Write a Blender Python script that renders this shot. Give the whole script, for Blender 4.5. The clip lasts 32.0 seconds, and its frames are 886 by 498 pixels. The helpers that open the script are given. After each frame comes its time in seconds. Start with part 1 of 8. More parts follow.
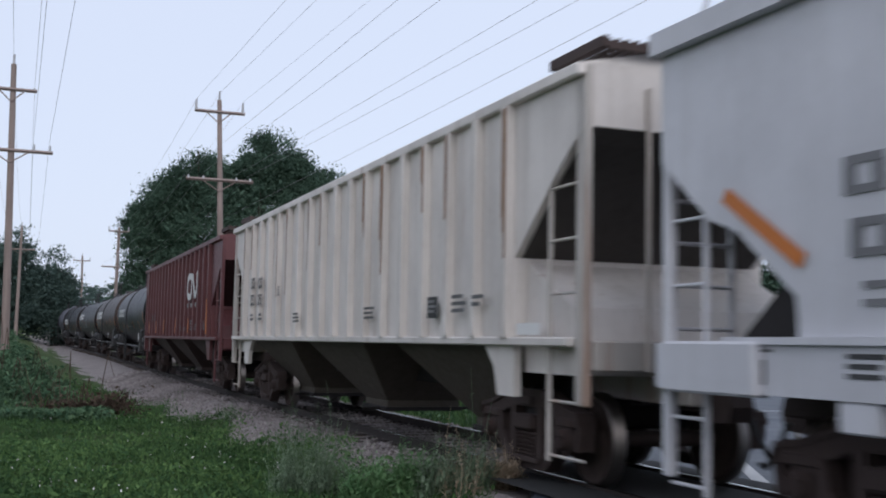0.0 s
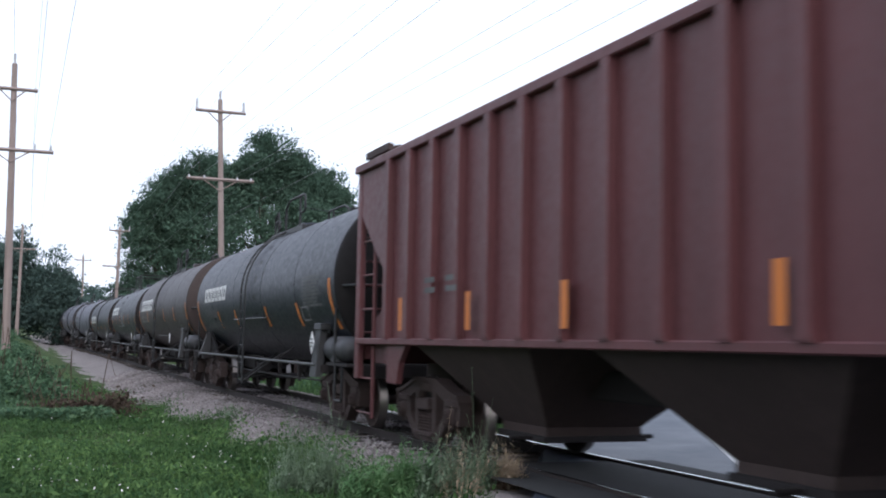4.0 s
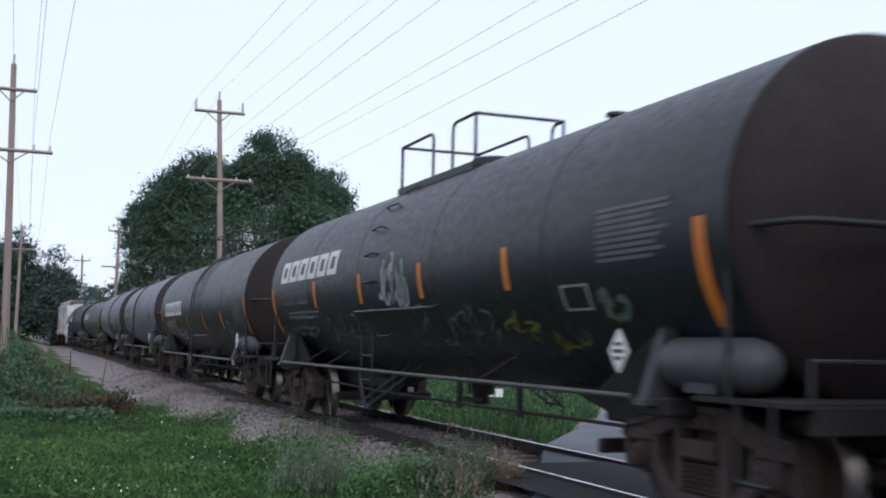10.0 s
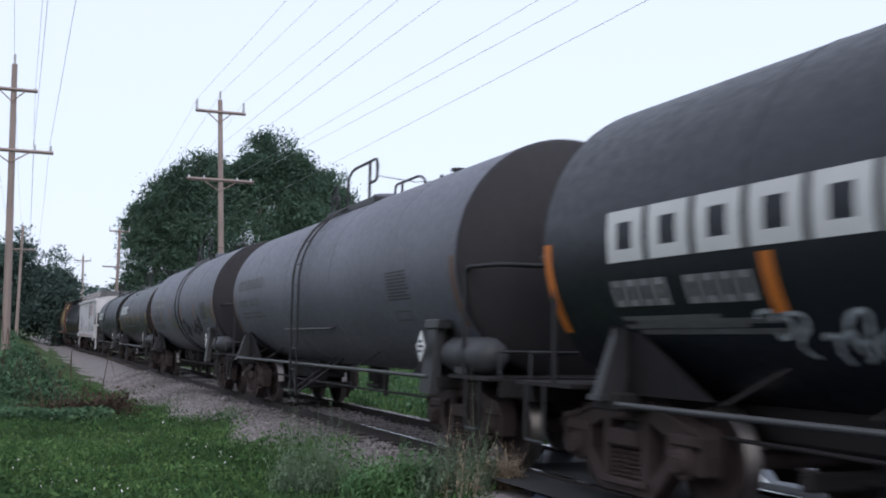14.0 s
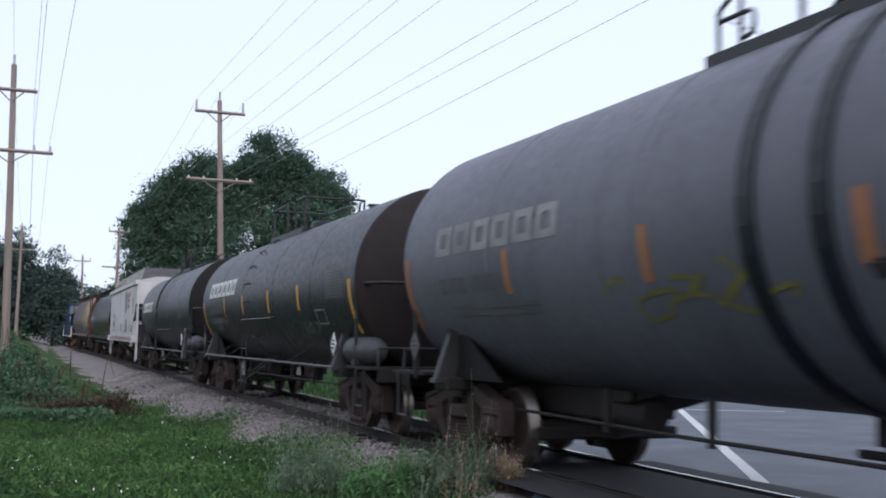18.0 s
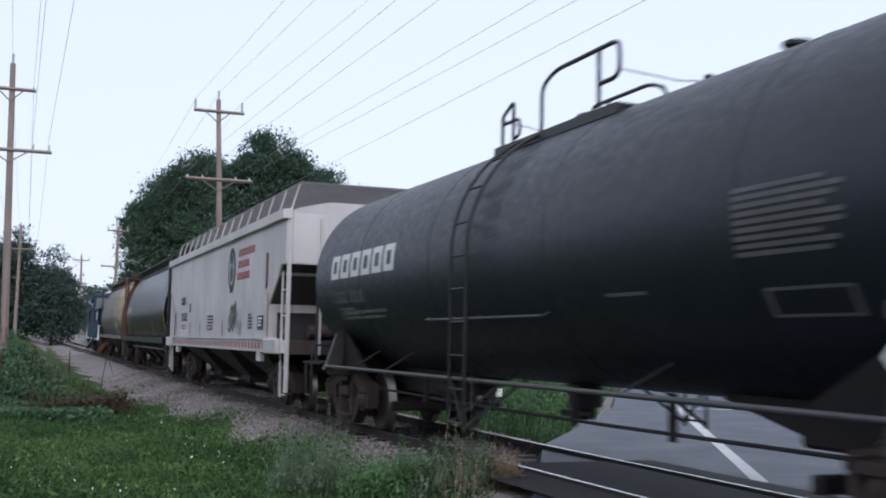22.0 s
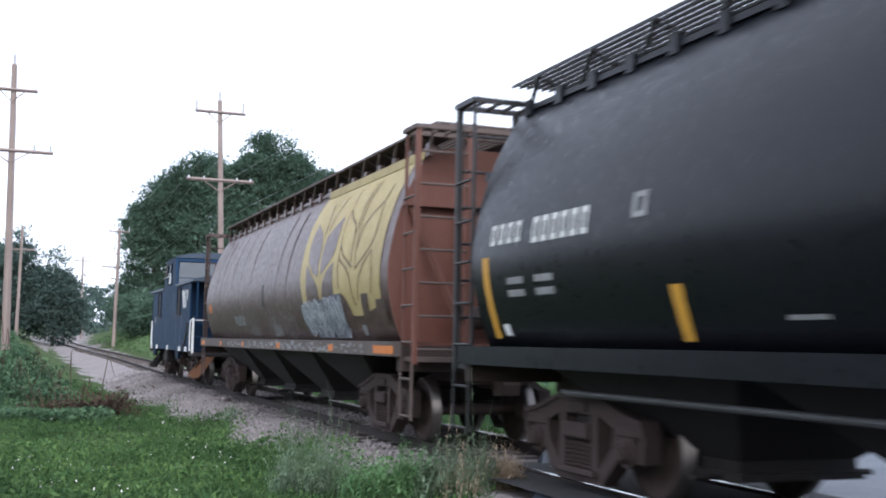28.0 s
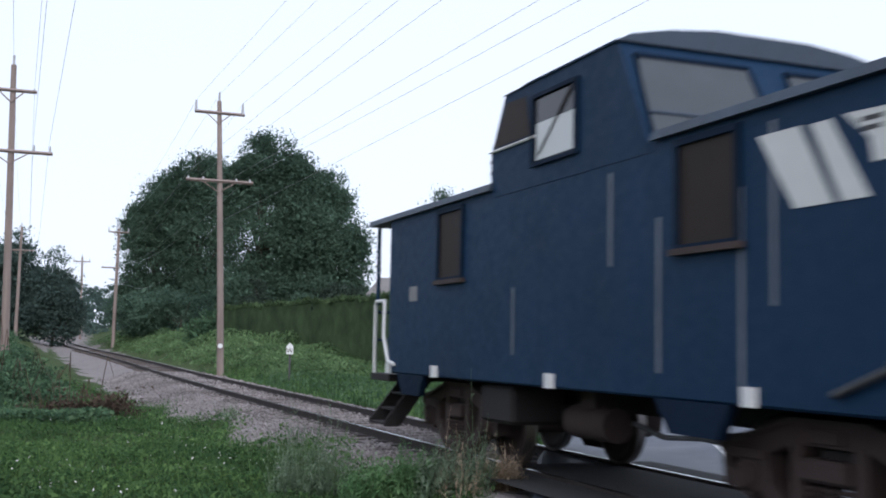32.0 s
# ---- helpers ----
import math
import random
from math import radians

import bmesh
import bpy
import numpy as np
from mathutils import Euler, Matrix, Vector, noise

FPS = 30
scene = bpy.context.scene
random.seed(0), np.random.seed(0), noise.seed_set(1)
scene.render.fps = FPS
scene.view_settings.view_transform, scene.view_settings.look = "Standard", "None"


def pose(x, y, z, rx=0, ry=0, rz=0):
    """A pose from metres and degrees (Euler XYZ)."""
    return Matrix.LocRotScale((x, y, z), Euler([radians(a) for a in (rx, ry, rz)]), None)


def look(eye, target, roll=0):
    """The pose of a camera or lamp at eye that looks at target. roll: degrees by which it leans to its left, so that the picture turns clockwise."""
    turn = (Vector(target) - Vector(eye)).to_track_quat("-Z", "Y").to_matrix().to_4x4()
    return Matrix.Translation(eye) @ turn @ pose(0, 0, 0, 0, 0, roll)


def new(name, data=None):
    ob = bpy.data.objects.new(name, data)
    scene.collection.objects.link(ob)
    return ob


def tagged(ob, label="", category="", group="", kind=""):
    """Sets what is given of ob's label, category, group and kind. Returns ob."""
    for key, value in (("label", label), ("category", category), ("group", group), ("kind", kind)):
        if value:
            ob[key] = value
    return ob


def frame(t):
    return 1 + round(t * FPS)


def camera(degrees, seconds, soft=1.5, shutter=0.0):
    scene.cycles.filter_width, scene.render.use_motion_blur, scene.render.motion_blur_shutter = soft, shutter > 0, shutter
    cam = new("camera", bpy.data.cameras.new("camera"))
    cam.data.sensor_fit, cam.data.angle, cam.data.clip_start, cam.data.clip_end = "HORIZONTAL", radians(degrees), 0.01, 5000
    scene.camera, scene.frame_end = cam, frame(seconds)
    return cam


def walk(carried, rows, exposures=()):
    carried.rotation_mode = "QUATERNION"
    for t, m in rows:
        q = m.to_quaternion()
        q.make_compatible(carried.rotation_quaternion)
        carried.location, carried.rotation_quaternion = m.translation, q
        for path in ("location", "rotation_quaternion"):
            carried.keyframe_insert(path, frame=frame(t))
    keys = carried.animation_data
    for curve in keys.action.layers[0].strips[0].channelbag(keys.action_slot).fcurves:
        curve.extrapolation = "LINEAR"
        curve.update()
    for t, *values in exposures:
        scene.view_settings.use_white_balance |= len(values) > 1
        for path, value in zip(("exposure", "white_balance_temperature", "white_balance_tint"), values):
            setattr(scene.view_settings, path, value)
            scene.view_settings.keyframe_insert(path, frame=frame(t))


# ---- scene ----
# ---- camera: a hand-held stand that barely sways ----
cam = camera(44.05, 32.0, soft=1.9, shutter=0.5)
EYE = (0.0, 0.0, 1.391)
SWAY = [(0, 0.0011, -0.0005), (1, 0.0351, -0.0259), (2, 0.0351, -0.0038), (3, 0.0408, -0.0325), (3.5, 0.0414, -0.0326), (5.5, 0.0414, -0.0005), (6, 0.0414, -0.0005), (7, 0.0394, -0.0005), (8, -0.0007, -0.0005), (9, -0.0033, 0.0049), (10, -0.0033, -0.0055), (12, -0.004, -0.0011), (13, -0.009, -0.0005), (14, 0.0368, -0.0005), (14.5, 0.0414, -0.0005), (16.5, 0.0414, 0.0041), (17, 0.0408, 0.0351), (18, 0.0126, 0.0154), (19, -0.0014, 0.0009), (20, -0.0103, -0.0024), (21, -0.0398, -0.0298), (22, -0.0418, -0.0218), (23, -0.0328, -0.0339), (24, -0.0034, -0.0332), (25, 0.003, -0.0031), (25.5, 0.0086, 0.0055), (27.5, 0.0175, 0.0179), (28, 0.0281, 0.0104), (29, 0.0351, 0.0331), (30, 0.0261, 0.0331), (31, -0.0033, 0.0442), (32, -0.0033, 0.0456)]


def aim(yaw, tilt):
    a, b = radians(yaw), 0.08822 + radians(tilt)
    return look(EYE, (EYE[0] - 10 * math.sin(a), 10 * math.cos(a), EYE[2] + 10 * math.tan(b)), 1.044)


walk(cam, [(t, aim(dx, dy)) for t, dx, dy in SWAY],
     exposures=[(0, 0.08), (2, 0.3), (3, 0.76), (3.5, 0.76), (5.5, 0.52), (8, 0.48), (9, 0.42), (13, 0.36), (18, 0.4), (20, 0.36), (22, 0.33), (25, 0.36), (27.5, 1.2), (28.5, 1.2), (29.5, 0.95), (31, 0.75), (32, 0.5)])

# ---- light: an overcast evening sky ----
world = bpy.data.worlds.new("evening_sky")
scene.world = world
world.use_nodes = True
wn, wl = world.node_tree.nodes, world.node_tree.links
sky = wn.new("ShaderNodeTexSky")
sky.sky_type, sky.sun_disc = "NISHITA", False
sky.sun_elevation, sky.sun_rotation = radians(28), radians(200)
sky.air_density, sky.dust_density, sky.ozone_density = 1.0, 2.5, 1.5
cover = wn.new("ShaderNodeMixRGB")
cover.blend_type = "MIX"
cover.inputs[0].default_value = 0.85
cover.inputs[2].default_value = (6.35, 7.0, 8.6, 1)
wl.new(sky.outputs[0], cover.inputs[1])
wl.new(cover.outputs[0], wn["Background"].inputs[0])
wn["Background"].inputs[1].default_value = 0.115

sun = new("sun", bpy.data.lights.new("sun", "SUN"))
sun.data.energy, sun.data.angle, sun.data.color = 1.25, radians(35), (0.97, 0.96, 1.0)
sun.matrix_world = look((0, 0, 50), (0 - 20 * math.sin(radians(200)) * -1, -20 * math.cos(radians(200)), 50 - 14))
# ---- materials ----
def nodes_of(name):
    m = bpy.data.materials.new(name)
    m.use_nodes = True
    t = m.node_tree
    return m, t.nodes, t.links, t.nodes["Principled BSDF"]


def coords(n, l, scale, kind="Object", stretch=(1, 1, 1), offset_random=True):
    c = n.new("ShaderNodeTexCoord")
    mp = n.new("ShaderNodeMapping")
    mp.inputs["Scale"].default_value = tuple(scale * k for k in stretch)
    l.new(c.outputs[kind], mp.inputs["Vector"])
    if offset_random:
        info = n.new("ShaderNodeObjectInfo")
        mul = n.new("ShaderNodeMath")
        mul.operation = "MULTIPLY"
        mul.inputs[1].default_value = 37.0
        l.new(info.outputs["Random"], mul.inputs[0])
        l.new(mul.outputs[0], mp.inputs["Location"])
    return mp.outputs[0]


def noise_tex(n, l, vec, detail=4, rough=0.6, scale=1.0):
    t = n.new("ShaderNodeTexNoise")
    t.inputs["Scale"].default_value = scale
    t.inputs["Detail"].default_value = detail
    t.inputs["Roughness"].default_value = rough
    l.new(vec, t.inputs["Vector"])
    return t.outputs[0]


def ramp(n, l, fac, lo, hi, a=(0, 0, 0, 1), b=(1, 1, 1, 1)):
    r = n.new("ShaderNodeValToRGB")
    r.color_ramp.elements[0].position, r.color_ramp.elements[1].position = lo, hi
    r.color_ramp.elements[0].color, r.color_ramp.elements[1].color = a, b
    l.new(fac, r.inputs[0])
    return r.outputs[0]


def mixed(n, l, fac, a, b, mode="MIX"):
    m = n.new("ShaderNodeMixRGB")
    m.blend_type = mode
    for i, v in ((0, fac), (1, a), (2, b)):
        if isinstance(v, (int, float)):
            m.inputs[i].default_value = v
        elif isinstance(v, tuple):
            m.inputs[i].default_value = (*v, 1) if len(v) == 3 else v
        else:
            l.new(v, m.inputs[i])
    return m.outputs[0]


def bumped(n, l, bsdf, height, strength, distance):
    b = n.new("ShaderNodeBump")
    b.inputs["Strength"].default_value = strength
    b.inputs["Distance"].default_value = distance
    l.new(height, b.inputs["Height"])
    l.new(b.outputs[0], bsdf.inputs["Normal"])


def painted(name, col, rough=0.45, grime=(0.07, 0.055, 0.045), grime_amt=0.5, rust=0.0, rust_col=(0.16, 0.06, 0.03), spec=0.4, streak=0.6, metal=0.0, bump=0.15):
    """Railway paint: two scales of fading, vertical dirt streaks, rust runs."""
    m, n, l, b = nodes_of(name)
    big = noise_tex(n, l, coords(n, l, 0.55), 5)
    fine = noise_tex(n, l, coords(n, l, 9.0), 6, 0.7)
    run = noise_tex(n, l, coords(n, l, 1.0, stretch=(3.2, 3.2, 0.16)), 6, 0.65)
    c = mixed(n, l, ramp(n, l, big, 0.35, 0.7), tuple(k * 0.86 for k in col), tuple(min(1, k * 1.1) for k in col))
    c = mixed(n, l, ramp(n, l, run, 0.5, 0.78, b=(streak * grime_amt,) * 3 + (1,)), c, grime)
    c = mixed(n, l, ramp(n, l, fine, 0.55, 0.8, b=(0.35 * grime_amt,) * 3 + (1,)), c, grime)
    if rust:
        run2 = noise_tex(n, l, coords(n, l, 1.0, stretch=(5.0, 5.0, 0.22)), 5, 0.7)
        c = mixed(n, l, ramp(n, l, run2, 0.66 - 0.2 * rust, 0.82 - 0.1 * rust), c, rust_col)
    l.new(c, b.inputs["Base Color"])
    r = ramp(n, l, fine, 0.3, 0.8, (rough - 0.08,) * 3 + (1,), (min(1, rough + 0.2),) * 3 + (1,))
    l.new(r, b.inputs["Roughness"])
    b.inputs["Specular IOR Level"].default_value = spec
    b.inputs["Metallic"].default_value = metal
    bumped(n, l, b, big, bump, 0.02)
    return m


def plain(name, col, rough=0.6, metal=0.0, vary=0.25, scale=6.0, bump=0.1, spec=0.4, random=0.0):
    m, n, l, b = nodes_of(name)
    a = noise_tex(n, l, coords(n, l, scale), 5, 0.65)
    d = noise_tex(n, l, coords(n, l, scale * 0.13), 3)
    c = mixed(n, l, a, tuple(k * (1 - vary) for k in col), tuple(min(1, k * (1 + vary)) for k in col))
    c = mixed(n, l, ramp(n, l, d, 0.35, 0.7), c, tuple(k * (1 - 0.6 * vary) for k in col))
    if random:
        info = n.new("ShaderNodeObjectInfo")
        c = mixed(n, l, ramp(n, l, info.outputs["Random"], 0, 1, (1 - random,) * 3 + (1,), (1 + random,) * 3 + (1,)), c, c, "MIX")
        c2 = mixed(n, l, 1.0, c, ramp(n, l, info.outputs["Random"], 0, 1, (1 - random,) * 3 + (1,), (1, 1, 1, 1)), "MULTIPLY")
        c = c2
    l.new(c, b.inputs["Base Color"])
    b.inputs["Roughness"].default_value = rough
    b.inputs["Metallic"].default_value = metal
    b.inputs["Specular IOR Level"].default_value = spec
    if bump:
        bumped(n, l, b, a, bump, 0.01)
    return m


def leafy(name, dark, light, rough=0.55, trans=0.25, patch=0.35):
    """Foliage: each leaf its own shade, and broad patches."""
    m, n, l, b = nodes_of(name)
    g = n.new("ShaderNodeNewGeometry")
    c = mixed(n, l, g.outputs["Random Per Island"], dark, light)
    big = noise_tex(n, l, coords(n, l, patch, offset_random=False), 4, 0.6)
    c = mixed(n, l, ramp(n, l, big, 0.35, 0.68), c, tuple(0.5 * k for k in dark), "MIX")
    c = mixed(n, l, 0.85, mixed(n, l, g.outputs["Random Per Island"], dark, light), c)
    l.new(c, b.inputs["Base Color"])
    b.inputs["Roughness"].default_value = max(rough, 0.75)
    b.inputs["Specular IOR Level"].default_value = 0.06
    tr = n.new("ShaderNodeBsdfTranslucent")
    l.new(c, tr.inputs["Color"])
    ms = n.new("ShaderNodeMixShader")
    ms.inputs[0].default_value = trans
    l.new(b.outputs[0], ms.inputs[1])
    l.new(tr.outputs[0], ms.inputs[2])
    l.new(ms.outputs[0], n["Material Output"].inputs[0])
    return m


M = {}
M["tank_blue"] = painted("dark_blue_black_tank_paint", (0.0085, 0.0115, 0.02), 0.42, (0.019, 0.0195, 0.027), 0.4, bump=0.03)
M["head_black"] = painted("sooty_brown_black_head_paint", (0.0125, 0.011, 0.0115), 0.7, (0.028, 0.02, 0.018), 0.7, bump=0.06, spec=0.2)
M["head_brown"] = painted("dusty_brown_head_paint", (0.05, 0.037, 0.034), 0.7, (0.03, 0.022, 0.02), 0.6, bump=0.06, spec=0.2)
M["head_dark"] = painted("sooty_dark_brown_head_paint", (0.021, 0.0165, 0.0165), 0.7, (0.034, 0.024, 0.021), 0.6, bump=0.06, spec=0.2)
# Darker than the grey barrel: soot, plus shade between cars put into the colour.
M["head_grey"] = painted("sooty_shaded_grey_head_paint", (0.033, 0.031, 0.034), 0.7, (0.022, 0.018, 0.018), 0.6, bump=0.06, spec=0.2)
M["spill"] = painted("dark_spilled_load_stain", (0.012, 0.011, 0.012), 0.5, (0.02, 0.018, 0.018), 0.5, bump=0.05)
M["tank_black"] = painted("black_tank_paint", (0.0065, 0.0088, 0.0145), 0.42, (0.017, 0.0175, 0.023), 0.4, bump=0.03)
M["tank_brown"] = painted("brown_black_tank_paint", (0.0375, 0.03, 0.03062), 0.48, (0.05, 0.038, 0.034), 0.5, bump=0.08)
M["tank_grey"] = painted("faded_grey_tank_paint", (0.1122, 0.1147, 0.1403), 0.5, (0.043, 0.042, 0.043), 0.6, bump=0.08)
M["white_hopper"] = painted("weathered_off_white_paint", (0.68, 0.635, 0.6), 0.55, (0.3, 0.25, 0.21), 0.55, 0.22, (0.25, 0.11, 0.055))
M["maroon"] = painted("maroon_brown_paint", (0.115, 0.04, 0.043), 0.5, (0.06, 0.035, 0.035), 0.5)
M["grey_white"] = painted("pale_grey_paint", (0.6, 0.6, 0.635), 0.45, (0.25, 0.23, 0.2), 0.35)
M["soo_white"] = painted("chalky_white_paint", (0.53, 0.51, 0.515), 0.55, (0.25, 0.22, 0.18), 0.5, 0.1)
M["hopper_black"] = painted("glossy_black_paint", (0.0065, 0.0075, 0.0105), 0.3, (0.011, 0.0105, 0.0125), 0.25, spec=0.2, bump=0.008)
# Slope sheets: dirt plus the end recess's shade, both in the base colour.
M["slope_dirt"] = painted("dirty_shaded_end_sheet_paint", (0.075, 0.068, 0.064), 0.8, (0.04, 0.032, 0.028), 0.7, spec=0.2)
M["slope_maroon"] = painted("dirty_shaded_maroon_end_sheet", (0.035, 0.015, 0.016), 0.8, (0.03, 0.02, 0.02), 0.6, spec=0.2)
M["step_rust"] = painted("rusty_orange_step_steel", (0.17, 0.085, 0.05), 0.8, (0.06, 0.035, 0.025), 0.6, spec=0.2)
M["wheat_brown"] = painted("dull_brown_paint", (0.09, 0.057, 0.05), 0.38, (0.036, 0.024, 0.021), 0.9, 0.18, (0.12, 0.05, 0.035), bump=0.05)
M["wheat_end"] = painted("rust_red_end_paint", (0.13, 0.05, 0.035), 0.6, (0.05, 0.03, 0.02), 0.7, 0.2)
M["wheat_yellow"] = painted("faded_yellow_paint", (0.38, 0.3, 0.13), 0.55, (0.2, 0.13, 0.05), 0.5)
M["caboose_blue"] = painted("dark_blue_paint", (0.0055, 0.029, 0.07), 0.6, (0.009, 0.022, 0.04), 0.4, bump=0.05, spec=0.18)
# Body blue darkened: shade under the roof overhang is put into this colour.
M["caboose_end"] = painted("shaded_navy_paint", (0.004, 0.014, 0.034), 0.7, (0.008, 0.012, 0.018), 0.5, spec=0.12, bump=0.04)
M["caboose_roof"] = painted("sooty_grey_blue_paint", (0.036, 0.055, 0.082), 0.6, (0.03, 0.028, 0.026), 0.7)
M["iron"] = plain("grimy_cast_iron", (0.021, 0.0175, 0.018), 0.8, 0.0, 0.4)
M["iron_brown"] = plain("rusty_brown_steel", (0.056, 0.038, 0.034), 0.8, 0.0, 0.4)
M["truck_brown"] = painted("dusty_brown_cast_steel", (0.064, 0.047, 0.044), 0.85, (0.035, 0.026, 0.025), 0.6, 0.25, (0.085, 0.04, 0.028), spec=0.2)
M["wheel_rust"] = plain("rust_red_wheel", (0.10, 0.035, 0.02), 0.75, 0.1, 0.4)
M["tread"] = plain("polished_wheel_tread", (0.22, 0.2, 0.19), 0.4, 1.0, 0.1)
M["rail_side"] = plain("dark_rusty_rail", (0.035, 0.027, 0.025), 0.8, 0.1, 0.4)
M["rail_top"] = plain("bright_rail_head", (0.55, 0.55, 0.56), 0.22, 1.0, 0.1)
M["blackbar"] = plain("black_painted_bar", (0.02, 0.02, 0.022), 0.5, 0.0, 0.3)
M["greybar"] = plain("grey_worn_bar", (0.07, 0.07, 0.072), 0.5, 0.1, 0.3)
M["white"] = plain("white_lettering_paint", (0.62, 0.62, 0.6), 0.6, 0, 0.15, 4)
M["white_worn"] = plain("worn_white_lettering", (0.26, 0.26, 0.26), 0.7, 0, 0.6, 7)
M["white_dim"] = plain("faded_white_marking", (0.12, 0.12, 0.12), 0.7, 0, 0.6, 9)
M["orange"] = plain("orange_reflective_tape", (0.58, 0.175, 0.03), 0.5, 0, 0.2, 5)
M["yellow"] = plain("yellow_reflective_tape", (0.6, 0.31, 0.045), 0.5, 0, 0.2, 5)
M["red"] = plain("dull_red_lettering", (0.46, 0.06, 0.07), 0.6, 0, 0.3, 6)
M["dark_mark"] = plain("dark_grey_lettering", (0.06, 0.06, 0.062), 0.7, 0, 0.3, 6)
M["graffiti"] = plain("pale_spray_paint", (0.38, 0.41, 0.43), 0.6, 0, 0.5, 8)
M["graffiti_green"] = plain("green_spray_paint", (0.1, 0.14, 0.11), 0.6, 0, 0.5, 8)
M["graffiti_olive"] = plain("olive_spray_paint", (0.16, 0.15, 0.04), 0.6, 0, 0.5, 8)
M["glass_dark"] = plain("dusty_dark_window", (0.02, 0.02, 0.022), 0.12, 0, 0.3, 3, 0)
M["glass_grey"] = plain("pale_clouded_window", (0.055, 0.065, 0.075), 0.3, 0, 0.25, 3, 0)
M["curtain"] = plain("pale_window_panel", (0.6, 0.62, 0.62), 0.5, 0, 0.1, 2, 0)
M["pole_wood"] = painted("weathered_pole_wood", (0.27, 0.215, 0.195), 0.85, (0.09, 0.07, 0.06), 1.0, 0, spec=0.2, bump=0.5)
M["wire"] = plain("grey_wire", (0.36, 0.37, 0.4), 0.6, 0.2, 0.1, 3, 0)
M["insulator"] = plain("grey_porcelain", (0.4, 0.4, 0.42), 0.3, 0, 0.15)
M["tie"] = plain("weathered_sleeper_wood", (0.085, 0.066, 0.055), 0.9, 0, 0.45, 9, 0.5, random=0.4)
M["sign"] = plain("white_sign_enamel", (0.75, 0.75, 0.74), 0.4, 0, 0.08)
M["black_ink"] = plain("black_sign_paint", (0.02, 0.02, 0.02), 0.6, 0, 0.1)
M["roof_tile"] = plain("grey_shingle_roof", (0.2, 0.19, 0.185), 0.9, 0, 0.35, 5)
M["house"] = plain("beige_house_wall", (0.4, 0.37, 0.33), 0.8, 0, 0.1)
M["bark"] = plain("dark_bark", (0.07, 0.055, 0.042), 0.9, 0, 0.4, 6, 0.6)
M["leaf_tree"] = leafy("dark_tree_leaves", (0.08, 0.138, 0.1), (0.125, 0.195, 0.14), trans=0.34, patch=0.12)
# Distance haze is painted in here as a paler, bluer leaf green.
M["leaf_far"] = leafy("hazed_far_tree_leaves", (0.092, 0.142, 0.128), (0.132, 0.19, 0.16), trans=0.4, patch=0.06)
M["leaf_conifer"] = leafy("grey_green_conifer_needles", (0.035, 0.055, 0.04), (0.08, 0.11, 0.085), patch=0.5)
M["leaf_hedge"] = leafy("hedge_leaves", (0.05, 0.085, 0.042), (0.1, 0.15, 0.07), patch=0.6)
M["leaf_vine"] = leafy("bramble_leaves", (0.058, 0.12, 0.07), (0.15, 0.235, 0.13), patch=0.5)
M["leaf_bank"] = leafy("light_bramble_leaves", (0.105, 0.19, 0.085), (0.24, 0.35, 0.17), trans=0.35, patch=0.35)
M["grass_blade"] = leafy("meadow_grass_and_clover", (0.039, 0.092, 0.039), (0.148, 0.248, 0.086), patch=0.33)
M["weed"] = leafy("tall_weed_leaves", (0.17, 0.25, 0.16), (0.36, 0.46, 0.32), patch=1.0)
M["dry"] = leafy("dry_straw", (0.48, 0.38, 0.27), (0.72, 0.58, 0.45), patch=1.0)
M["dead"] = leafy("dead_brown_bramble", (0.07, 0.052, 0.04), (0.15, 0.11, 0.085), patch=1.0)
M["post_grey"] = plain("worn_grey_steel_post", (0.04, 0.04, 0.042), 0.55, 0.1, 0.35)
M["reservoir_grey"] = plain("dusty_grey_air_tank", (0.06, 0.06, 0.065), 0.55, 0.1, 0.4)
M["rust_run"] = plain("brown_rust_stain", (0.33, 0.19, 0.12), 0.8, 0, 0.5, 8)
M["orange_faint"] = plain("faded_orange_stripe", (0.34, 0.15, 0.07), 0.6, 0, 0.4, 7)
M["orange_ghost"] = plain("almost_gone_orange_stripe", (0.15, 0.085, 0.06), 0.6, 0, 0.4, 7)
M["red_faint"] = plain("faded_red_reflector", (0.36, 0.11, 0.1), 0.6, 0, 0.4, 7)
M["graffiti_red"] = plain("dull_red_brown_spray", (0.085, 0.045, 0.04), 0.6, 0, 0.5, 8)
M["graffiti_blue"] = plain("pale_blue_spray", (0.16, 0.22, 0.26), 0.6, 0, 0.5, 8)
M["graffiti_pale"] = plain("ghost_white_spray", (0.62, 0.6, 0.58), 0.6, 0, 0.15, 8)
M["wheat_olive"] = plain("olive_brown_line_paint", (0.17, 0.12, 0.055), 0.6, 0, 0.4, 8)
M["glass_brown"] = plain("boarded_brown_window", (0.03, 0.022, 0.018), 0.6, 0, 0.4, 4, spec=0.15)
M["drip"] = plain("chalky_blue_drip", (0.17, 0.19, 0.22), 0.7, 0, 0.5, 6)
M["mark_grey"] = plain("soft_grey_lettering", (0.2, 0.2, 0.21), 0.7, 0, 0.35, 8)
M["white_rusty"] = painted("rust_stained_white_paint", (0.46, 0.43, 0.4), 0.6, (0.3, 0.2, 0.14), 0.6, 0.75, (0.27, 0.115, 0.05))
M["walk_rust"] = plain("brown_rusty_walkway_steel", (0.11, 0.082, 0.074), 0.8, 0, 0.35)
M["sill_brown"] = painted("worn_brown_sill_paint", (0.095, 0.075, 0.068), 0.6, (0.05, 0.036, 0.03), 0.8, 0.3)
